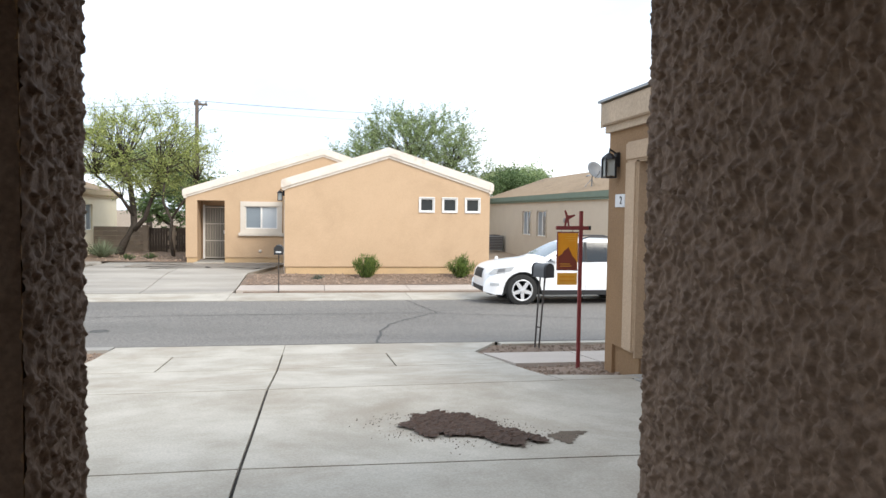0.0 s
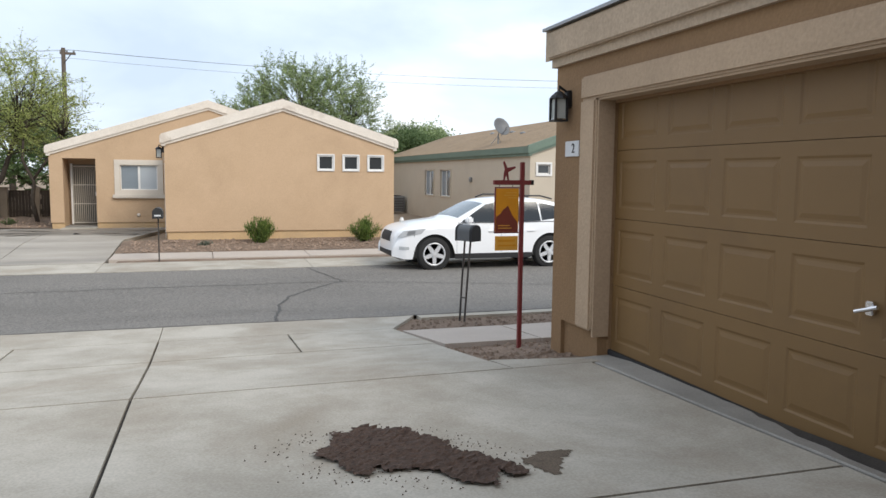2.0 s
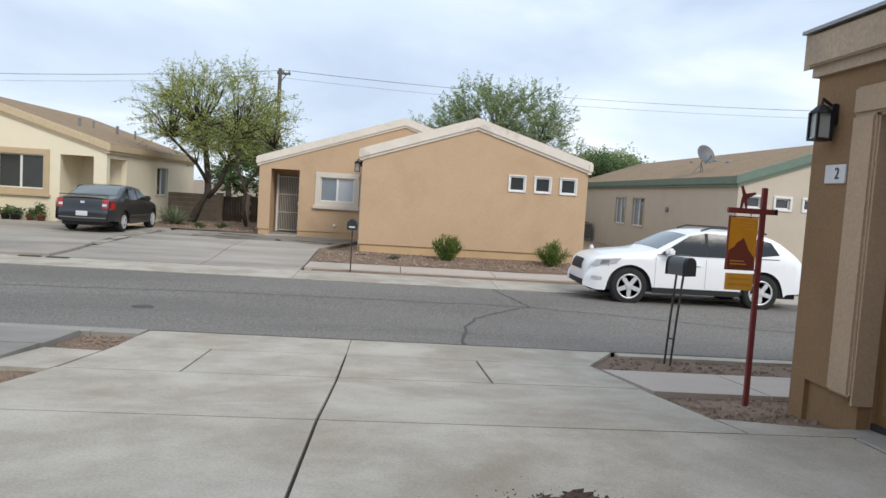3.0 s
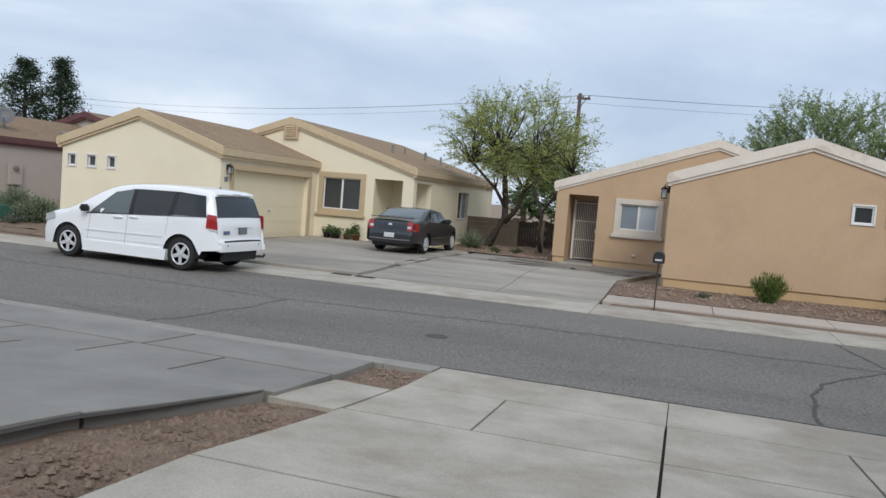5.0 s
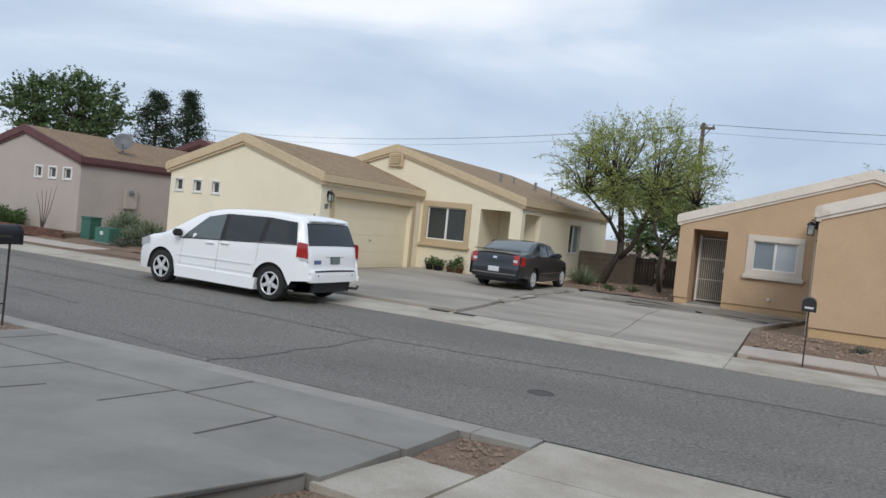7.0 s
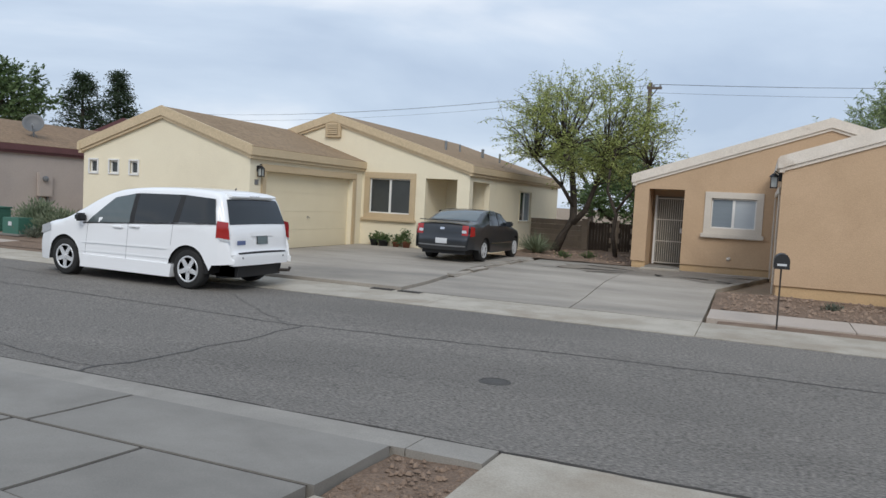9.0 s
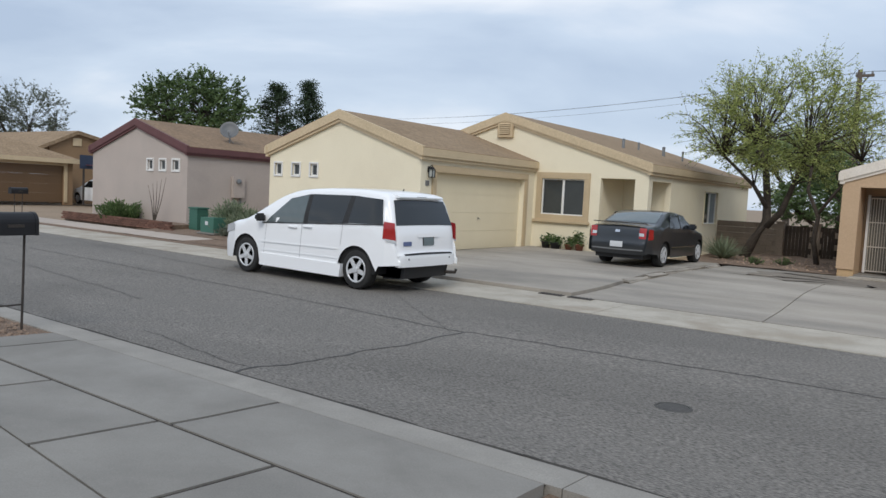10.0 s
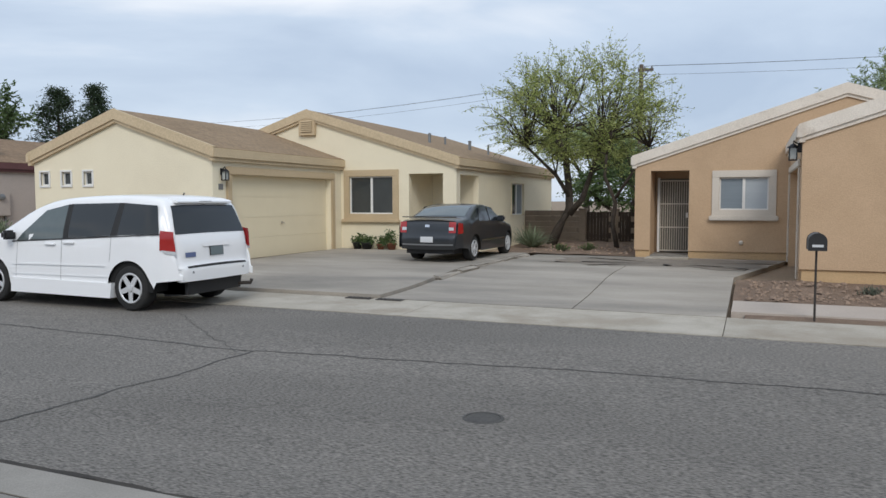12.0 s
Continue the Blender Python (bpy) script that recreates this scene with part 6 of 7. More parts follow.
def tree(name, base, trunks, label, material, seed, leaf=0.05, count=26, spread=0.26, depth=4, slim=0.45, droop=0.1, up=0.25, bark=None, sway=0.5, keep=1.0, leafd=2, bound=None, ragged=(0.86, 1.08)):
    """A tree grown by branching: trunks is a list of (lean x, lean y, trunk length, radius, branch length)."""
    rng = random.Random(seed)
    t = thing(name, Matrix.Translation(base), label, "tree")
    bm = bmesh.new()
    tips = []

    def grow(p, d, length, r, level):
        n = 4
        pts, rad = [p], [r]
        q = p.copy()
        dd = d.copy()
        for i in range(n):
            dd = (dd + Vector((rng.uniform(-1, 1), rng.uniform(-1, 1), rng.uniform(-0.5, 0.9))) * 0.16).normalized()
            q = q + dd * length / n
            if bound:
                cen, rad3 = Vector(bound[:3]), bound[3:]
                e = Vector(((q.x - cen.x) / rad3[0], (q.y - cen.y) / rad3[1], (q.z - cen.z) / rad3[2]))
                lim = rng.uniform(*ragged)
                if e.length > lim:
                    e *= lim / e.length
                    q = cen + Vector((e.x * rad3[0], e.y * rad3[1], e.z * rad3[2]))
            pts.append(q.copy())
            rad.append(r * (1 - 0.45 * (i + 1) / n))
        tube(pts, rad, 6 if level < 2 else 4, bm)
        if level >= leafd:
            tips.extend(pts[2:] if level < depth else pts[1:])
        if level < depth:
            kids = rng.choice((3, 4)) if level < 2 else 3
            for k in range(kids):
                a = math.tau * (k + rng.random() * 0.7) / kids
                side_v = Vector((math.cos(a), math.sin(a), up + rng.uniform(-0.25, 0.35)))
                nd = (dd * (1 - sway * 0.6) + side_v * (0.55 + sway * 0.4)).normalized()
                at = pts[-1] if rng.random() < 0.55 else pts[-2]
                grow(at, nd, length * rng.uniform(0.58, 0.82), rad[-1] * 0.75, level + 1)
    for lx, ly, ln, r, bl in trunks:
        foot = Vector((lx * 0.0 + (0 if lx == 0 else 0.05), 0, -0.1))
        mid = Vector((lx * 0.4, ly * 0.4, ln * 0.5))
        head = Vector((lx, ly, ln))
        tube([foot, mid, head], [r * 1.25, r, r * 0.8], 8, bm)
        for k in range(4):
            a = math.tau * (k + rng.random() * 0.6) / 4
            grow(head if k else mid.lerp(head, 0.8), Vector((math.cos(a) * 0.75, math.sin(a) * 0.75, 0.75)).normalized(), bl * rng.uniform(0.85, 1.1), r * 0.6, 1)
    part("trunk", bm, bark or M_BARK, t, smooth=True)
    tips = [p for p in tips if rng.random() < keep]
    leaves("crown", tips, leaf, count, spread, material, t, rng, droop, slim)
    return t


def spray_tree(name, base, stems, crown, sprays, label, material, seed, leaf=0.05, per=44, twig=0.75, slim=0.3, floor=1.9, rise=0.35):
    """An airy tree: stems are (points, radius); limbs reach to points in an uneven crown and end in leafy sprays."""
    rng = random.Random(seed)
    t = thing(name, Matrix.Translation(base), label, "tree")
    bm = bmesh.new()
    heads = []
    for pts, r in stems:
        pts = [Vector(p) for p in pts]
        tube(pts, [r * (1.2 - 0.6 * k / (len(pts) - 1)) for k in range(len(pts))], 8, bm)
        heads += pts[-2:]
    cen, rad = Vector(crown[:3]), Vector(crown[3:])
    vs, fs = [], []

    def blade(c, a):
        b = a.cross(Vector((rng.uniform(-1, 1), rng.uniform(-1, 1), rng.uniform(-1, 1)))).normalized()
        s = leaf * rng.uniform(0.6, 1.5)
        k = len(vs)
        a = a * s
        b = b * s * slim
        vs.extend([c - a, c + b, c + a, c - b])
        fs.append((k, k + 1, k + 2, k + 3))
    made = 0
    while made < sprays:
        d = Vector((rng.gauss(0, 1), rng.gauss(0, 1), rng.gauss(0, 1))).normalized()
        lump = 0.92 + 0.32 * noise.noise(d * 1.9 + Vector((seed, 0, 0)))
        f = lump * rng.uniform(0.25, 1.0) ** 0.5
        tip = cen + Vector((d.x * rad.x, d.y * rad.y, d.z * rad.z)) * f
        if tip.z < floor + 0.5 * noise.noise((tip.x, tip.y, seed)):
            continue
        made += 1
        root = min(heads, key=lambda h: (h - tip).length + rng.uniform(0, 0.8))
        mid = root.lerp(tip, 0.55) + Vector((rng.uniform(-0.25, 0.25), rng.uniform(-0.25, 0.25), rng.uniform(0.0, 0.35)))
        if made % 2 == 0:
            tube([root, mid, tip], [0.03, 0.018, 0.007], 4, bm)
        out = (tip - cen).normalized()
        for _ in range(3):
            dd = (out * 0.8 + Vector((rng.uniform(-1, 1), rng.uniform(-1, 1), rng.uniform(-0.5, 0.7) + rise))).normalized()
            ln = twig * rng.uniform(0.5, 1.25)
            bend = Vector((0, 0, -0.22 * ln * rng.random()))
            end = tip + dd * ln + bend
            tube([tip, tip + dd * ln * 0.55, end], [0.006, 0.005, 0.003], 3, bm)
            for k in range(per // 3):
                u = rng.random()
                c = tip + dd * ln * u + bend * u * u
                c = c + Vector((rng.gauss(0, 0.055), rng.gauss(0, 0.055), rng.gauss(0, 0.05)))
                blade(c, (dd * 0.5 + Vector((rng.uniform(-1, 1), rng.uniform(-1, 1), rng.uniform(-0.8, 0.6)))).normalized())
    part("trunk", bm, M_BARK, t, smooth=True)
    raw("crown", vs, fs, material, t)
    return t


spray_tree("palo_verde_tree", (-8.45, 33.9, -0.05), [([(-0.2, 0, -0.15), (0.1, 0, 0.55), (0.5, 0, 1.3), (0.45, 0.1, 2.0), (0.3, 0.2, 3.0), (0.0, 0.2, 3.8)], 0.15), ([(0.5, 0, 1.1), (0.95, -0.1, 1.6), (1.25, -0.1, 2.5), (1.6, -0.2, 3.5)], 0.10), ([(0.48, 0, 1.7), (0.1, -0.3, 2.4), (-0.9, -0.5, 3.4)], 0.07)],
           (0.65, 0, 4.35, 3.05, 2.4, 1.95), 430, "spreading feathery green-yellow desert tree with dark leaning trunks", L_PALO, 11, 0.05, 60, 0.85, 0.3, 2.0)
spray_tree("palo_verde_tree", (-6.25, 32.9, -0.05), [([(0.1, 0, -0.15), (-0.08, 0, 0.8), (0.0, 0, 1.5), (-0.35, 0, 2.3), (-0.3, 0, 3.0)], 0.07), ([(-0.02, 0, 1.6), (0.5, 0, 2.4), (1.0, 0.1, 3.2)], 0.045)],
           (0.6, 0, 3.6, 1.4, 1.2, 1.1), 60, "slender young desert tree leaning over bare soil", L_PALO, 12, 0.045, 36, 0.65, 0.3, 2.3)
spray_tree("mesquite_tree", (4.3, 45.0, -0.1), [([(0.2, 0, -0.2), (0.3, 0, 1.4), (0.6, 0, 3.0), (0.8, 0, 5.0)], 0.24), ([(0.2, 0, 1.0), (-0.9, 0.2, 2.6), (-1.8, 0.3, 4.2)], 0.18), ([(0.3, 0, 1.2), (1.8, 0, 2.8), (3.2, 0.2, 4.4)], 0.18)],
           (0.8, 0, 5.0, 4.7, 2.8, 3.3), 620, "large feathery mesquite tree behind the tan house", L_MESQ, 21, 0.10, 60, 1.15, 0.2, 2.2, 0.75)
tree("mesquite_tree", (13.6, 52, 0.0), [(0, 0, 1.6, 0.16, 1.7)], "green leafy tree behind the roofs", L_DARK, 22, 0.08, 26, 0.35, slim=0.35)
tree("mesquite_tree", (16.0, 59, 0.0), [(0, 0, 2.2, 0.14, 1.7)], "distant grey-green tree behind the roofs", L_MESQ, 23, 0.1, 12, 0.35)
spray_tree("mesquite_tree", (-58, 46.9, 0.3), [([(0, 0, -0.2), (0.1, 0, 2.6), (0.3, 0.3, 4.6), (0.4, 0.6, 7.0)], 0.38), ([(0.1, 0, 2.2), (0.6, 2.0, 4.2), (0.8, 3.2, 6.0)], 0.26), ([(0.1, 0, 2.4), (0.2, -1.6, 4.4), (0.2, -2.8, 6.2)], 0.25)],
           (0.5, -0.2, 7.2, 4.4, 4.9, 3.1), 420, "tall dark green shade tree behind the mauve house", L_DARK, 31, 0.15, 42, 1.4, 0.4, 3.2, 0.3)
spray_tree("mesquite_tree", (-74, 33.2, 0.2), [([(0, 0, -0.2), (0.1, 0, 2.0), (0.2, 0.2, 5.0)], 0.3), ([(0.1, 0, 1.8), (0.2, 1.2, 3.4), (0.3, 1.8, 5.0)], 0.2)],
           (0, 0, 5.3, 2.8, 2.9, 2.4), 240, "rounded dark tree beyond the brown house", L_DARK, 32, 0.15, 42, 1.1, 0.4, 2.4, 0.2)
spray_tree("bare_tree", (-74, 40.3, 0.3), [([(0, 0, -0.2), (0.1, 0, 2.4), (0.2, 0.2, 5.4)], 0.26), ([(0.1, 0, 2.0), (0.2, 1.6, 4.0), (0.3, 2.6, 6.0)], 0.18), ([(0.1, 0, 2.2), (0.2, -1.4, 4.0), (0.3, -2.4, 5.8)], 0.18)],
           (0, 0, 5.9, 3.6, 4.0, 3.0), 230, "sparse grey half-bare tree in the distance", L_GREY, 33, 0.13, 30, 1.3, 0.3, 2.4, 0.4)
tree("mesquite_tree", (-13, 61, 0.2), [(0, 0, 2.6, 0.2, 2.2)], "leafy tree top showing over the roof ridge", L_MESQ, 34, 0.1, 16, 0.4)
spray_tree("hedge_tree", (-7.4, 43.5, -0.05), [([(0, 0, -0.1), (0.1, 0, 1.0), (0.2, 0, 2.0)], 0.12), ([(0, 0, 0.6), (-1.4, 0, 1.5), (-2.0, 0, 2.2)], 0.08), ([(0, 0, 0.6), (1.4, 0, 1.4), (2.0, 0, 2.0)], 0.08)],
           (0, 0, 1.9, 3.2, 1.3, 1.1), 170, "low dense green tree beyond the block wall", L_DARK, 37, 0.09, 48, 0.7, 0.35, 0.6)
tree("mesquite_tree", (-7.3, 47, 0.1), [(0, 0, 1.2, 0.14, 1.2), (2.2, 1.2, 1.0, 0.12, 1.1)], "low green trees beyond the block wall", L_DARK, 36, 0.09, 20, 0.35)


def pine(base, h, r, seed):
    rng = random.Random(seed)
    t = thing("pine_tree", Matrix.Translation(base), "tall dark pine with layered boughs", "tree", "pines behind the roofs")
    part("trunk", tube([(0, 0, 0), (0.1, 0, h * 0.5), (0, 0, h)], [0.25, 0.18, 0.05], 8), M_BARK, t)
    spots = []
    bm = bmesh.new()
    z = h * 0.35
    while z < h:
        f = 1 - ((z - h * 0.35) / (h * 0.65)) ** 2.2
        for k in range(7):
            a = rng.uniform(0, math.tau)
            ln = r * max(0.25, f) * rng.uniform(0.55, 1.05)
            tip = Vector((math.cos(a) * ln, math.sin(a) * ln, z + ln * 0.3))
            tube([(0, 0, z), tuple(tip)], [0.05, 0.02], 4, bm)
            for q in range(5):
                spots.append(Vector((0, 0, z)).lerp(tip, 0.35 + 0.16 * q))
        z += h * 0.05
    part("boughs", bm, M_BARK, t)
    leaves("crown", spots, 0.15, 18, 0.3, L_PINE, t, rng, 0, 0.25)


pine((-58, 56.1, 0.1), 11.2, 2.7, 41)
pine((-58, 60.0, 0.1), 11.5, 2.8, 42)


def bush(name, base, r, h, label, material, seed, count=900, leaf=0.05, slim=0.3, upright=0.7):
    """A shrub of thin stems with blades along them."""
    rng = random.Random(seed)
    t = thing(name, Matrix.Translation(base), label, "shrub")
    bm = bmesh.new()
    spots = []
    for _ in range(26):
        a, s = rng.uniform(0, math.tau), rng.random() ** 0.6
        tip = Vector((math.cos(a) * r * s, math.sin(a) * r * s, h * (1 - 0.45 * s * s) * rng.uniform(0.75, 1.05)))
        tube([(tip.x * 0.12, tip.y * 0.12, -0.05), (tip.x * 0.55, tip.y * 0.55, tip.z * 0.6), tuple(tip)], [0.012, 0.009, 0.004], 4, bm)
        for k in range(7):
            spots.append(Vector((tip.x * 0.2, tip.y * 0.2, 0)).lerp(tip, 0.2 + 0.13 * k))
    part("stems", bm, M_BARK, t)
    vs, fs = [], []
    for p in spots:
        for _ in range(max(1, count // len(spots))):
            c = p + Vector((rng.gauss(0, r * 0.12), rng.gauss(0, r * 0.12), rng.gauss(0, r * 0.1)))
            c.z = max(0.02, c.z)
            a = Vector((c.x * 0.8 + rng.uniform(-0.3, 0.3), c.y * 0.8 + rng.uniform(-0.3, 0.3), upright)).normalized() * leaf * rng.uniform(0.7, 1.6)
            b = a.cross(Vector((rng.uniform(-1, 1), rng.uniform(-1, 1), 0.2))).normalized() * leaf * slim
            k = len(vs)
            vs += [c - a * 0.4, c + b, c + a, c - b]
            fs.append((k, k + 1, k + 2, k + 3))
    raw("foliage", vs, fs, material, t)
    return t


def agave(name, base, r, h, n, label, material, seed):
    """A rosette of long stiff blades."""
    rng = random.Random(seed)
    t = thing(name, Matrix.Translation(base), label, "plant")
    for k in range(n):
        a, e = rng.uniform(0, math.tau), rng.random() ** 0.7
        d = Vector((math.cos(a), math.sin(a), 0))
        s = d.cross(Vector((0, 0, 1)))
        ln = rng.uniform(0.75, 1.1)
        pts = []
        for i in range(5):
            u = i / 4
            p = d * r * ln * u * (0.25 + 0.75 * e) + Vector((0, 0, h * ln * (u * (1.15 - 0.75 * e) - 0.35 * e * u * u + 0.25 * e * u)))
            pts.append((p, 0.022 * (1 - u) ** 0.6 + 0.002))
        vs, fs = [], []
        for p, w in pts:
            vs += [p - s * w, p + Vector((0, 0, -0.4 * w)), p + s * w]
        for i in range(4):
            q = i * 3
            fs += [(q, q + 1, q + 4, q + 3), (q + 1, q + 2, q + 5, q + 4)]
        raw("blade", vs, fs, material, t)
    return t


bush("round_bush", (1.1, 23.7, -0.08), 0.42, 0.72, "bright green spiky bush in the gravel bed", L_BUSH, 51, 2600, 0.06, 0.18, 1.0)
bush("round_bush", (4.06, 23.7, -0.08), 0.42, 0.70, "bright green spiky bush in the gravel bed", L_BUSH, 52, 2600, 0.06, 0.18, 1.0)
bush("low_weed", (-0.35, 23.3, -0.1), 0.25, 0.12, "small dry weed on the gravel bed", L_GREY, 53, 200, 0.04)
bush("low_weed", (-6.83, 31.5, -0.02), 0.28, 0.22, "small brown-green weed on bare soil", L_DARK, 54, 300, 0.05)
bush("low_weed", (-7.5, 30.9, -0.02), 0.3, 0.22, "small brown-green weed on bare soil", L_DARK, 55, 300, 0.05)
agave("agave_plant", (-8.75, 32.2, -0.05), 0.95, 0.8, 130, "large spiky grey-green agave by the cream house", L_AGAVE, 56)
agave("agave_plant", (-9.25, 33.3, -0.05), 0.85, 0.75, 110, "large spiky grey-green agave by the cream house", L_AGAVE, 57)
bush("sage_bush", (-22.3, 23.8, -0.1), 0.85, 1.0, "grey-green sage bush beside the utility boxes", L_AGAVE, 58, 3600, 0.09, 0.25)
bush("sage_bush", (-21.3, 23.7, -0.1), 0.75, 0.8, "grey-green sage bush beside the utility boxes", L_AGAVE, 59, 3000, 0.09, 0.25)
bush("dark_bush", (-28.3, 23.3, -0.05), 0.85, 0.75, "dense dark green bush in a brick planter", L_DARK, 60, 3600, 0.08, 0.35)
bush("low_weed", (-21.5, 22.9, -0.1), 0.5, 0.3, "brown dry leaf litter under the bush", L_GREY, 61, 400, 0.06)


def potted(x, y, r, h, seed, label, leafy):
    t = thing("potted_plant", pose(x, y, 0.03), label, "potted plant", "plants along the cream wall")
    part("pot", lathe([(r * 0.7, 0), (r, h * 0.9), (r * 1.1, h * 0.9), (r * 1.1, h), (r * 0.9, h), (r * 0.85, h * 0.8), (0, h * 0.8)], 16), M_TERRA if seed % 2 else M_BLACKPLASTIC, t, smooth=True)
    rng = random.Random(seed)
    spots = [Vector((rng.gauss(0, r * 0.6), rng.gauss(0, r * 0.5), h + rng.uniform(0, leafy))) for _ in range(9)]
    leaves("foliage", spots, 0.06, 16, 0.07, L_DARK, t, rng, 0, 0.35)


potted(-13.44, 29.12, 0.15, 0.2, 70, "dark leafy plant in a black pot", 0.16)
potted(-13.10, 29.12, 0.18, 0.2, 72, "dark leafy plant in a black pot", 0.12)
potted(-12.64, 29.12, 0.12, 0.16, 71, "small plant in a terracotta pot", 0.2)
potted(-12.26, 29.12, 0.14, 0.2, 73, "upright plant in a terracotta pot", 0.35)


# ---- street furniture and small things ----
def mailbox(m, label, post=0.98, gap=0.3, length=0.56, body_m=None, door_m=None, lean=0.0, w=0.2, h=0.23):
    """A domed letter box on two thin iron legs with a tie bar. Its length runs along y."""
    t = thing("mailbox", m, label, "mailbox", "letter boxes along the street")
    arch = [(-w / 2, 0)] + [(-w / 2 * math.cos(a), h - w / 2 + w / 2 * math.sin(a)) for a in [math.pi * k / 10 for k in range(11)]] + [(w / 2, 0)]
    arch = [(x + lean, z + post) for x, z in arch]
    bx = part("box", prism(arch, -length / 2, length / 2, "y"), body_m or M_BLACK, t)
    small = [(lean + (x - lean) * 1.06, post + (z - post) * 1.03 - 0.003) for x, z in arch]
    part("door", prism(small, -length / 2 - 0.014, -length / 2 + 0.03, "y"), door_m or body_m or M_BLACK, bx)
    part("rim", prism(small, length / 2 - 0.02, length / 2 + 0.012, "y"), door_m or body_m or M_BLACK, bx)
    part("flag", box(lean + w / 2, lean + w / 2 + 0.008, -0.06, 0.10, post + 0.08, post + 0.11), M_IRON, bx)
    for s in (-1, 1):
        part("leg", tube([(0, s * gap * 0.42, -0.12), (lean * 0.5, s * gap * 0.47, post * 0.5), (lean, s * gap / 2, post + 0.01)], 0.013, 8), M_IRON, t)
    part("tie_bar", tube([(lean * 0.25, -gap * 0.45, post * 0.27), (lean * 0.25, gap * 0.45, post * 0.27)], 0.010, 6), M_IRON, t)
    return t


M_MAILGREY = plain("dull_dark_grey", (0.10, 0.105, 0.11), 0.55)
mailbox(pose(-9.88, 11.42, gz(-9.88, 11.42), 0, 0, 4), "black domed mailbox on two iron legs in soil", gap=0.31, length=0.47)
mailbox(pose(2.8, 11.55, gz(2.8, 11.55), 0, 0, 28), "grey mailbox with black door on leaning iron legs", 1.02, 0.10, 0.27, M_MAILGREY, M_BLACK, 0.10, 0.17, 0.21)
mailbox(pose(-1.39, 20.72, gz(-1.39, 20.72), 0, 0, 0), "dark mailbox with a white label on an iron post", 1.0, 0.08, 0.44, M_MAILGREY, M_BLACKPLASTIC, 0.0, 0.22, 0.24)
part("name_label", box(-0.07, 0.07, -0.242, -0.236, 1.05, 1.085), M_PLATE, bpy.data.objects["mailbox.002"])
mailbox(pose(-30.8, 20.7, -0.2, 0, 0, 6), "dark mailbox on two thin legs before the brown house", 1.0, 0.3, 0.6)

# estate sign
sg = thing("estate_sign", pose(2.58, 9.2, 0.155, 0, 0, 0), "dark red post with hanging orange estate sign", "sign")
post = part("post", box(-0.02, 0.02, -0.02, 0.02, -0.1, 1.82, 0.004), M_REDPOST, sg)
part("arm", box(-0.30, 0.09, -0.022, 0.022, 1.60, 1.645, 0.005), M_REDPOST, sg)
part("arm_end", box(0.09, 0.115, -0.025, 0.025, 1.60, 1.648), M_BLACK, sg)
for x in (-0.24, -0.10):
    part("hook", tube([(x, 0, 1.60), (x, 0, 1.565)], 0.006, 6), M_CHROME, sg)
bd = part("board", box(-0.275, -0.035, -0.008, 0.008, 1.14, 1.565, 0.003), M_ORANGE, sg)
part("silhouette", prism([(-0.272, 1.142), (-0.038, 1.142), (-0.05, 1.24), (-0.10, 1.30), (-0.15, 1.40), (-0.175, 1.375), (-0.20, 1.36), (-0.225, 1.32), (-0.272, 1.29)], -0.011, -0.0085, "y"), M_MAROONSIGN, bd)
part("frame", box(-0.285, -0.277, -0.01, 0.01, 1.13, 1.575), M_REDPOST, bd)
part("frame", box(-0.285, -0.03, -0.01, 0.01, 1.567, 1.578), M_REDPOST, bd)
part("frame", box(-0.285, -0.03, -0.01, 0.01, 1.128, 1.139), M_REDPOST, bd)
for z, w in ((1.52, 0.11), (1.495, 0.13), (1.47, 0.09)):
    part("text_bar", box(-0.06 - w, -0.06, -0.0105, -0.0085, z, z + 0.008), M_ORANGE2, bd)
for z, w in ((1.20, 0.12), (1.175, 0.14)):
    part("text_bar", box(-0.25, -0.25 + w, -0.0135, -0.0115, z, z + 0.008), M_ORANGE2, bd)
rd = part("rider", box(-0.275, -0.035, -0.006, 0.006, 0.96, 1.10, 0.002), M_ORANGE2, sg)
part("text_bar", box(-0.25, -0.07, -0.009, -0.0065, 1.045, 1.065), M_ORANGE, rd)
part("text_bar", box(-0.25, -0.06, -0.009, -0.0065, 1.0, 1.018), M_ORANGE, rd)
part("topper", prism([(-0.20, 1.645), (-0.185, 1.645), (-0.17, 1.70), (-0.155, 1.645), (-0.14, 1.645), (-0.15, 1.72), (-0.07, 1.765), (-0.08, 1.78), (-0.16, 1.765), (-0.19, 1.83), (-0.205, 1.82), (-0.185, 1.75), (-0.195, 1.71)], -0.005, 0.005, "y"), M_REDPOST, sg, "dark red cut-out metal bird")


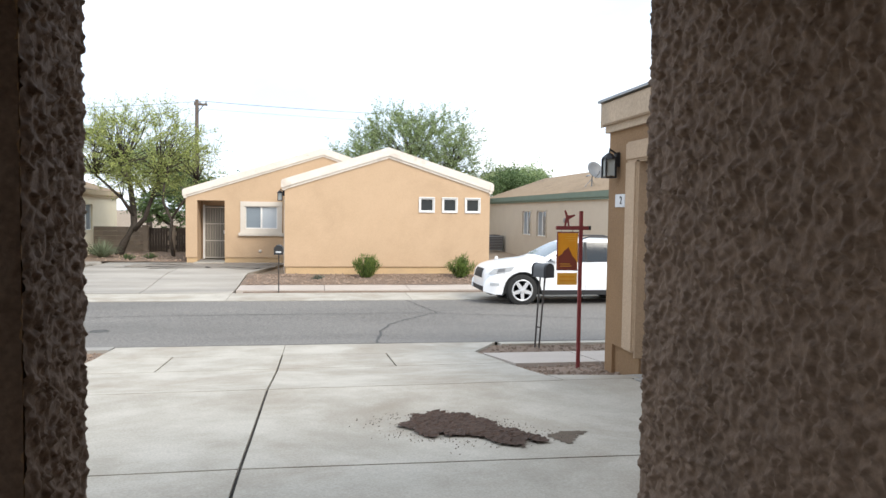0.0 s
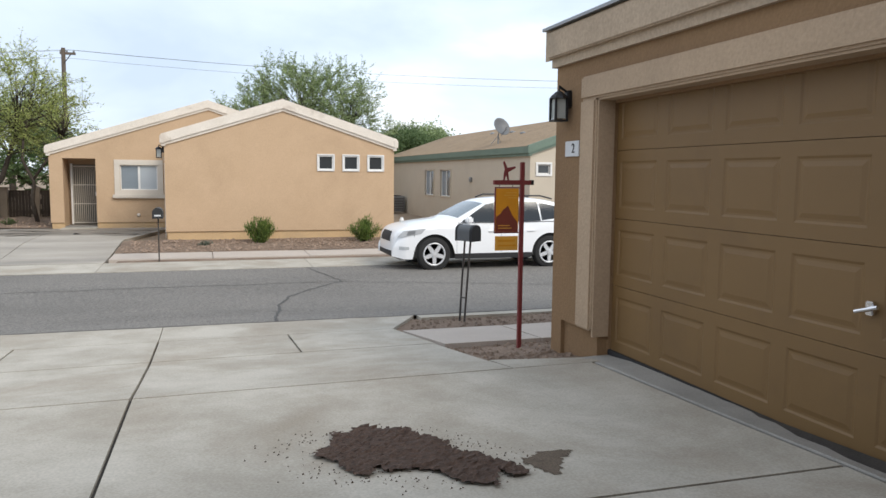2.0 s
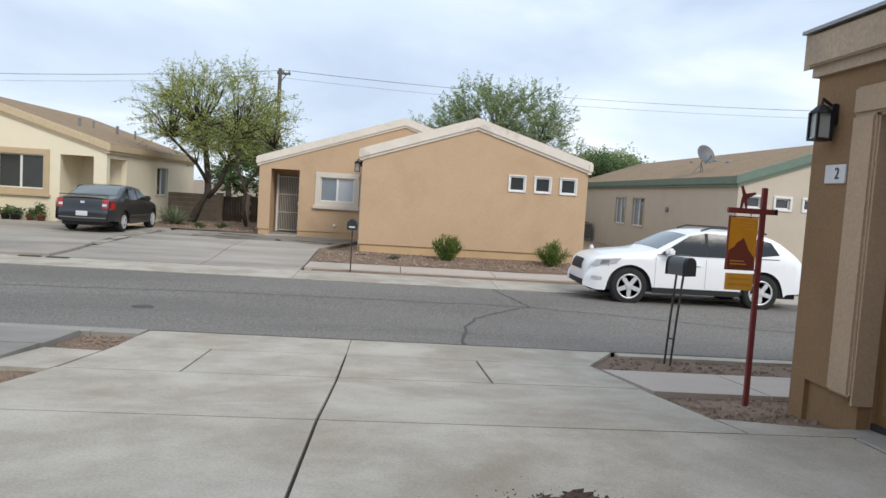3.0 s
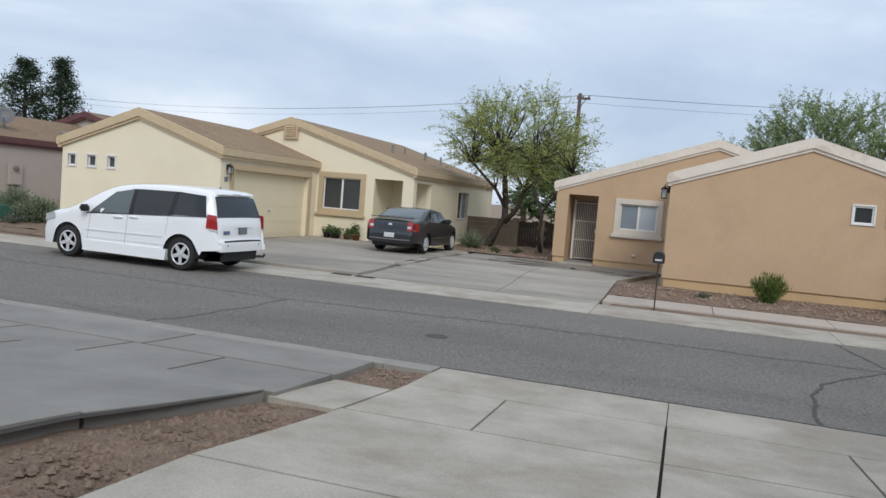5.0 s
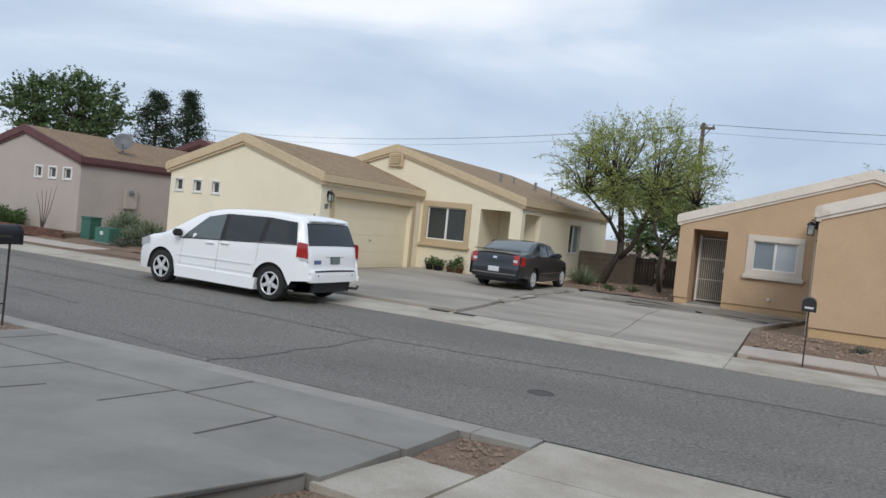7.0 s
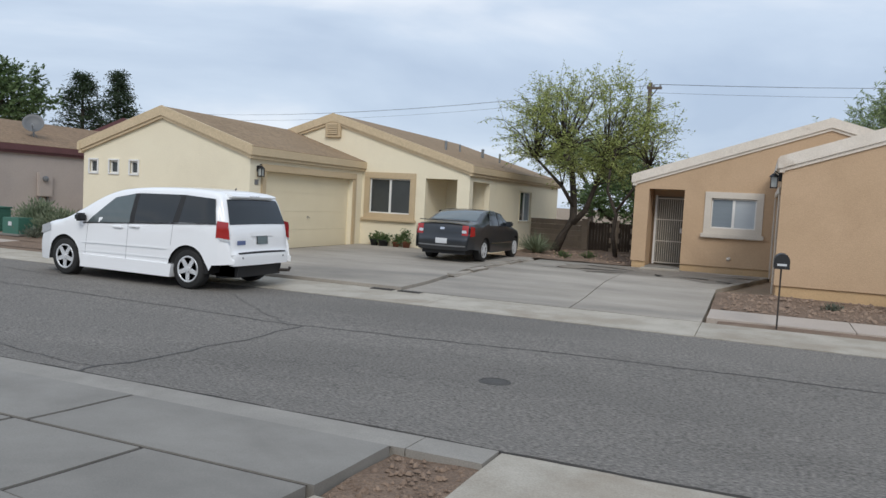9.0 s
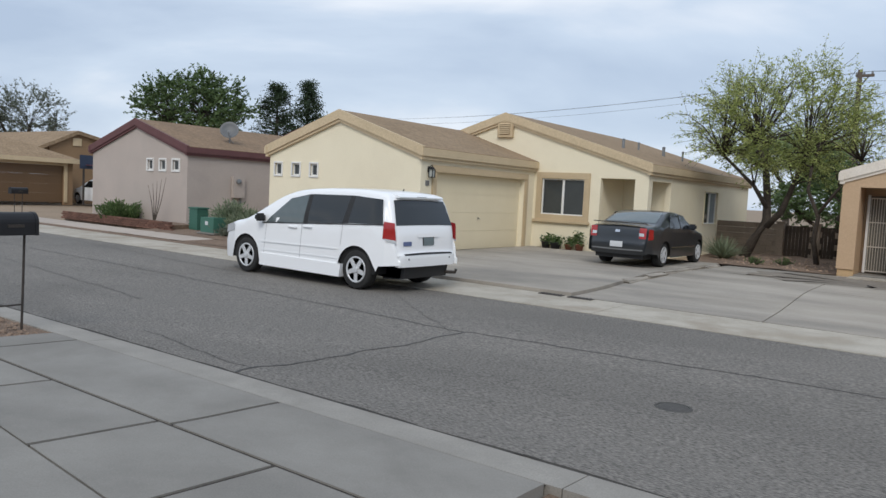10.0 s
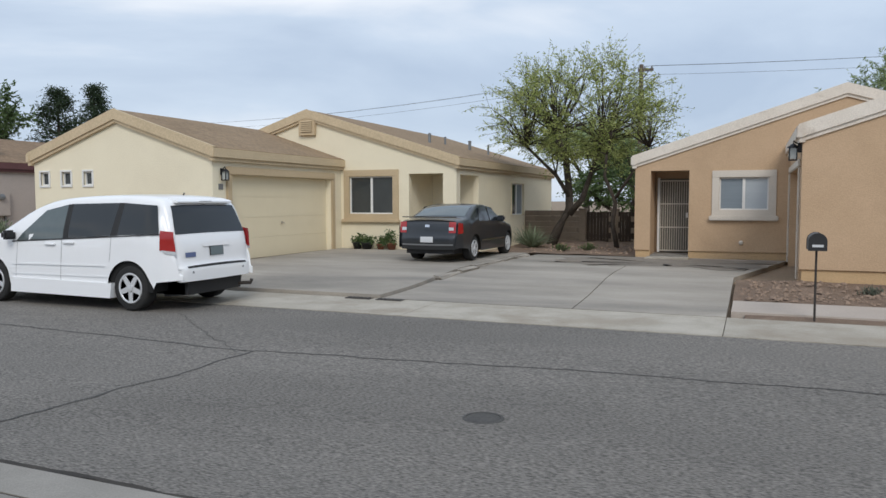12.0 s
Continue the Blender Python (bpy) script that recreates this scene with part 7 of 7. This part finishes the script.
def dish(m, label):
    t = thing("satellite_dish", m, label, "satellite dish", "dishes on roofs")
    part("mast", tube([(0, 0, -0.05), (0, 0, 0.30), (0, -0.10, 0.45)], 0.025, 8), M_GREYMETAL, t)
    for s in (-1, 1):
        part("brace", tube([(s * 0.25, 0.12, -0.08), (0, 0, 0.25)], 0.012, 6), M_GREYMETAL, t)
    rf = part("reflector", lathe([(0.0, 0.0), (0.15, 0.015), (0.27, 0.05), (0.35, 0.09), (0.36, 0.085), (0.27, 0.035), (0.15, 0.0), (0.0, -0.015)], 24, "z", None, pose(0, -0.14, 0.55, 65)), M_DISH, t, smooth=True)
    part("feed_arm", tube([(0, -0.18, 0.25), (0, -0.5, 0.48)], 0.014, 6), M_GREYMETAL, rf)
    part("feed", box(-0.04, 0.04, -0.55, -0.47, 0.46, 0.54, 0.01), M_GREYMETAL, rf)
    return t


M_DISH = plain("dish_grey", (0.12, 0.125, 0.13), 0.5)
dish(pose(10.25, 28.8, 3.12, 0, 0, 16), "grey satellite dish on a shingle roof")
dish(pose(-26.2, 26.5, 3.05, 0, 0, 46), "dark grey satellite dish on the mauve house roof")

# utility pole and lines
up = thing("utility_pole", pose(-8.65, 55.2, -0.1), "weathered wooden utility pole with a short crossarm", "utility pole")
part("pole", tube([(0, 0, 0), (0.05, 0, 9.7)], [0.17, 0.12], 10), M_POLE, up)
part("crossarm", box(-0.15, 0.75, -0.08, 0.08, 9.3, 9.44, 0.01), M_POLE, up)
part("brace", tube([(0.05, -0.1, 8.7), (0.5, -0.1, 9.32)], 0.03, 6), M_IRON, up)
for x in (-0.1, 0.25, 0.65):
    part("insulator", lathe([(0.05, 9.44), (0.07, 9.5), (0.05, 9.56), (0.0, 9.6)], 10, "z", None, Matrix.Translation((x, 0, 0))), M_GREYMETAL, up)


def cable(a, b, sag):
    a, b = Vector(a), Vector(b)
    pts = [a.lerp(b, k / 14) - Vector((0, 0, sag * 4 * (k / 14) * (1 - k / 14))) for k in range(15)]
    t = thing("power_line", pose(0, 0, 0), "thin dark overhead power line", "cable", "overhead lines")
    part("wire", tube(pts, 0.008, 5), M_IRON, t)


for dx, dz in ((0.25, 9.5), (0.65, 9.5), (0.0, 9.0)):
    cable((-8.65 + dx, 55.2, dz), (48 + dx, 48, dz + 0.2), 1.0)
    cable((-8.65 + dx, 55.2, dz), (-72 + dx, 67, dz + 0.4), 1.4)

# block wall and gates between the houses
bw = tagged(new("wall_back"), "low brown masonry block garden wall", "garden wall", kind="structure")
rng = random.Random(8)
for row in range(6):
    z = -0.1 + row * 0.205
    x = -10.3 - (0.2 if row % 2 else 0)
    while x < -5.4:
        if not (-7.9 < x + 0.2 < -7.0 or -6.75 < x + 0.2 < -6.1):
            raw("block", [(x + a, 36.5 + b, z + c) for a in (0.004, 0.396) for b in (rng.uniform(-0.006, 0.006), 0.2) for c in (0.004, 0.199)],
                [(0, 1, 3, 2), (4, 6, 7, 5), (0, 4, 5, 1), (2, 3, 7, 6), (0, 2, 6, 4), (1, 5, 7, 3)], M_BLOCKWALL, bw)
        x += 0.4
for x0, x1 in ((-7.9, -7.0), (-6.75, -6.1)):
    gt = thing("garden_gate", pose(0, 0, 0), "dark brown timber slat gate, closed", "gate", "gates in the garden wall")
    k = x0
    while k < x1 - 0.05:
        part("board", box(k, k + 0.11, 36.52, 36.55, -0.05, 1.08, 0.004), M_GATE, gt)
        k += 0.118
    for z in (0.15, 0.85):
        part("rail", box(x0, x1, 36.55, 36.59, z, z + 0.09), M_GATE, gt)
for x in (-8.05, -6.88, -6.0):
    gp = thing("gate_pier", pose(x, 36.5, -0.08), "brown masonry gate pier", "pier", "piers of the garden gates")
    part("shaft", box(-0.12, 0.12, -0.08, 0.2, 0, 1.22, 0.01), M_BLOCKWALL, gp)
    part("cap", box(-0.15, 0.15, -0.11, 0.23, 1.22, 1.29, 0.01), M_BLOCKWALL, gp)

# green utility cabinets by the mauve house
u1 = thing("utility_cabinet", pose(-23.9, 23.55, -0.08), "ribbed green utility cabinet on the verge", "utility cabinet")
part("body", box(-0.24, 0.24, -0.22, 0.22, 0, 0.72, 0.02), M_GREENBOX, u1)
for k in range(6):
    part("rib", box(-0.255, 0.255, -0.235, 0.235, 0.08 + k * 0.11, 0.11 + k * 0.11, 0.006), M_GREENBOX, u1)
part("cap", box(-0.27, 0.27, -0.25, 0.25, 0.72, 0.78, 0.015), M_GREENBOX, u1)
u2 = thing("utility_cabinet", pose(-22.3, 23.05, -0.1), "low dark green transformer cabinet with a white sticker", "utility cabinet")
part("base", box(-0.45, 0.45, -0.38, 0.38, 0, 0.06, 0.01), M_CONC_GREY, u2)
part("body", prism([(-0.32, 0.06), (0.32, 0.06), (0.32, 0.46), (0.22, 0.54), (-0.32, 0.54)], -0.34, 0.34, "x"), M_GREENBOX, u2)
part("sticker", box(-0.08, 0.06, -0.335, -0.325, 0.3, 0.42), M_PLATE, u2)
# brick planter
pl = thing("brick_planter", pose(0, 0, 0), "low red-brown brick planter edging", "planter")
mesh0 = None
rng = random.Random(9)
for row in range(4):
    z = -0.14 + row * 0.075
    x = -31.7 + (0.11 if row % 2 else 0)
    while x < -24.3:
        bm_x = rng.uniform(-0.008, 0.008)
        if mesh0 is None:
            br = part("brick", box(0.003, 0.212, 0, 0.1, 0.003, 0.07, 0.006), M_BRICK, pl)
            mesh0 = br.data
        else:
            br = new("brick", mesh0)
            br.parent = pl
        br.matrix_basis = pose(x, 22.7 + bm_x, z)
        x += 0.215
part("fill", box(-31.6, -24.4, 22.8, 23.9, -0.2, 0.06), M_SOIL, pl)

# condenser by the greige house, small white marker post
ac = thing("air_conditioner", pose(9.15, 40.2, -0.08), "grey outdoor air conditioner unit by the wall", "air conditioner")
part("case", box(-0.4, 0.4, -0.4, 0.4, 0.05, 0.85, 0.03), M_GREYMETAL, ac)
for k in range(8):
    part("louvre", box(-0.38, 0.38, -0.415, -0.40, 0.12 + k * 0.085, 0.16 + k * 0.085), M_IRON, ac)
part("grille", lathe([(0.3, 0.85), (0.3, 0.88), (0.05, 0.90), (0, 0.90)], 20), M_IRON, ac)
mp = thing("marker_post", pose(5.35, 24.4, -0.06), "short white marker post at the house corner", "post")
part("post", lathe([(0.07, 0), (0.07, 0.55), (0.04, 0.62), (0, 0.63)], 12), M_TRIMWHITE, mp)
M_BOARD = plain("dark_blue_board", (0.03, 0.045, 0.08), 0.5)
# basketball stand before the brown house
bk = thing("basketball_hoop", pose(-42.6, 29.3, -0.05), "dark basketball backboard on a pole", "basketball hoop")
part("pole", tube([(0, 0, 0), (0, 0, 2.2), (0.4, 0, 2.6)], 0.06, 8), M_IRON, bk)
part("backboard", box(0.4, 0.45, -0.45, 0.45, 2.0, 2.75, 0.02), M_BOARD, bk)
part("rim", lathe([(0.22, 2.2), (0.24, 2.21), (0.22, 2.22)], 16, "z", None, Matrix.Translation((0.7, 0, 0))), M_REDPOST, bk)
tr = thing("bare_sapling", pose(-26.2, 23.3, 0.05), "thin leafless sapling in the planter", "tree")
for k in range(5):
    part("stem", tube([(0, 0, -0.1), (0.08 * (k - 2), 0.04 * k, 0.7), (0.2 * (k - 2), 0.05 * k, 1.3 + 0.08 * k)], [0.02, 0.012, 0.005], 5), M_BARK, tr)
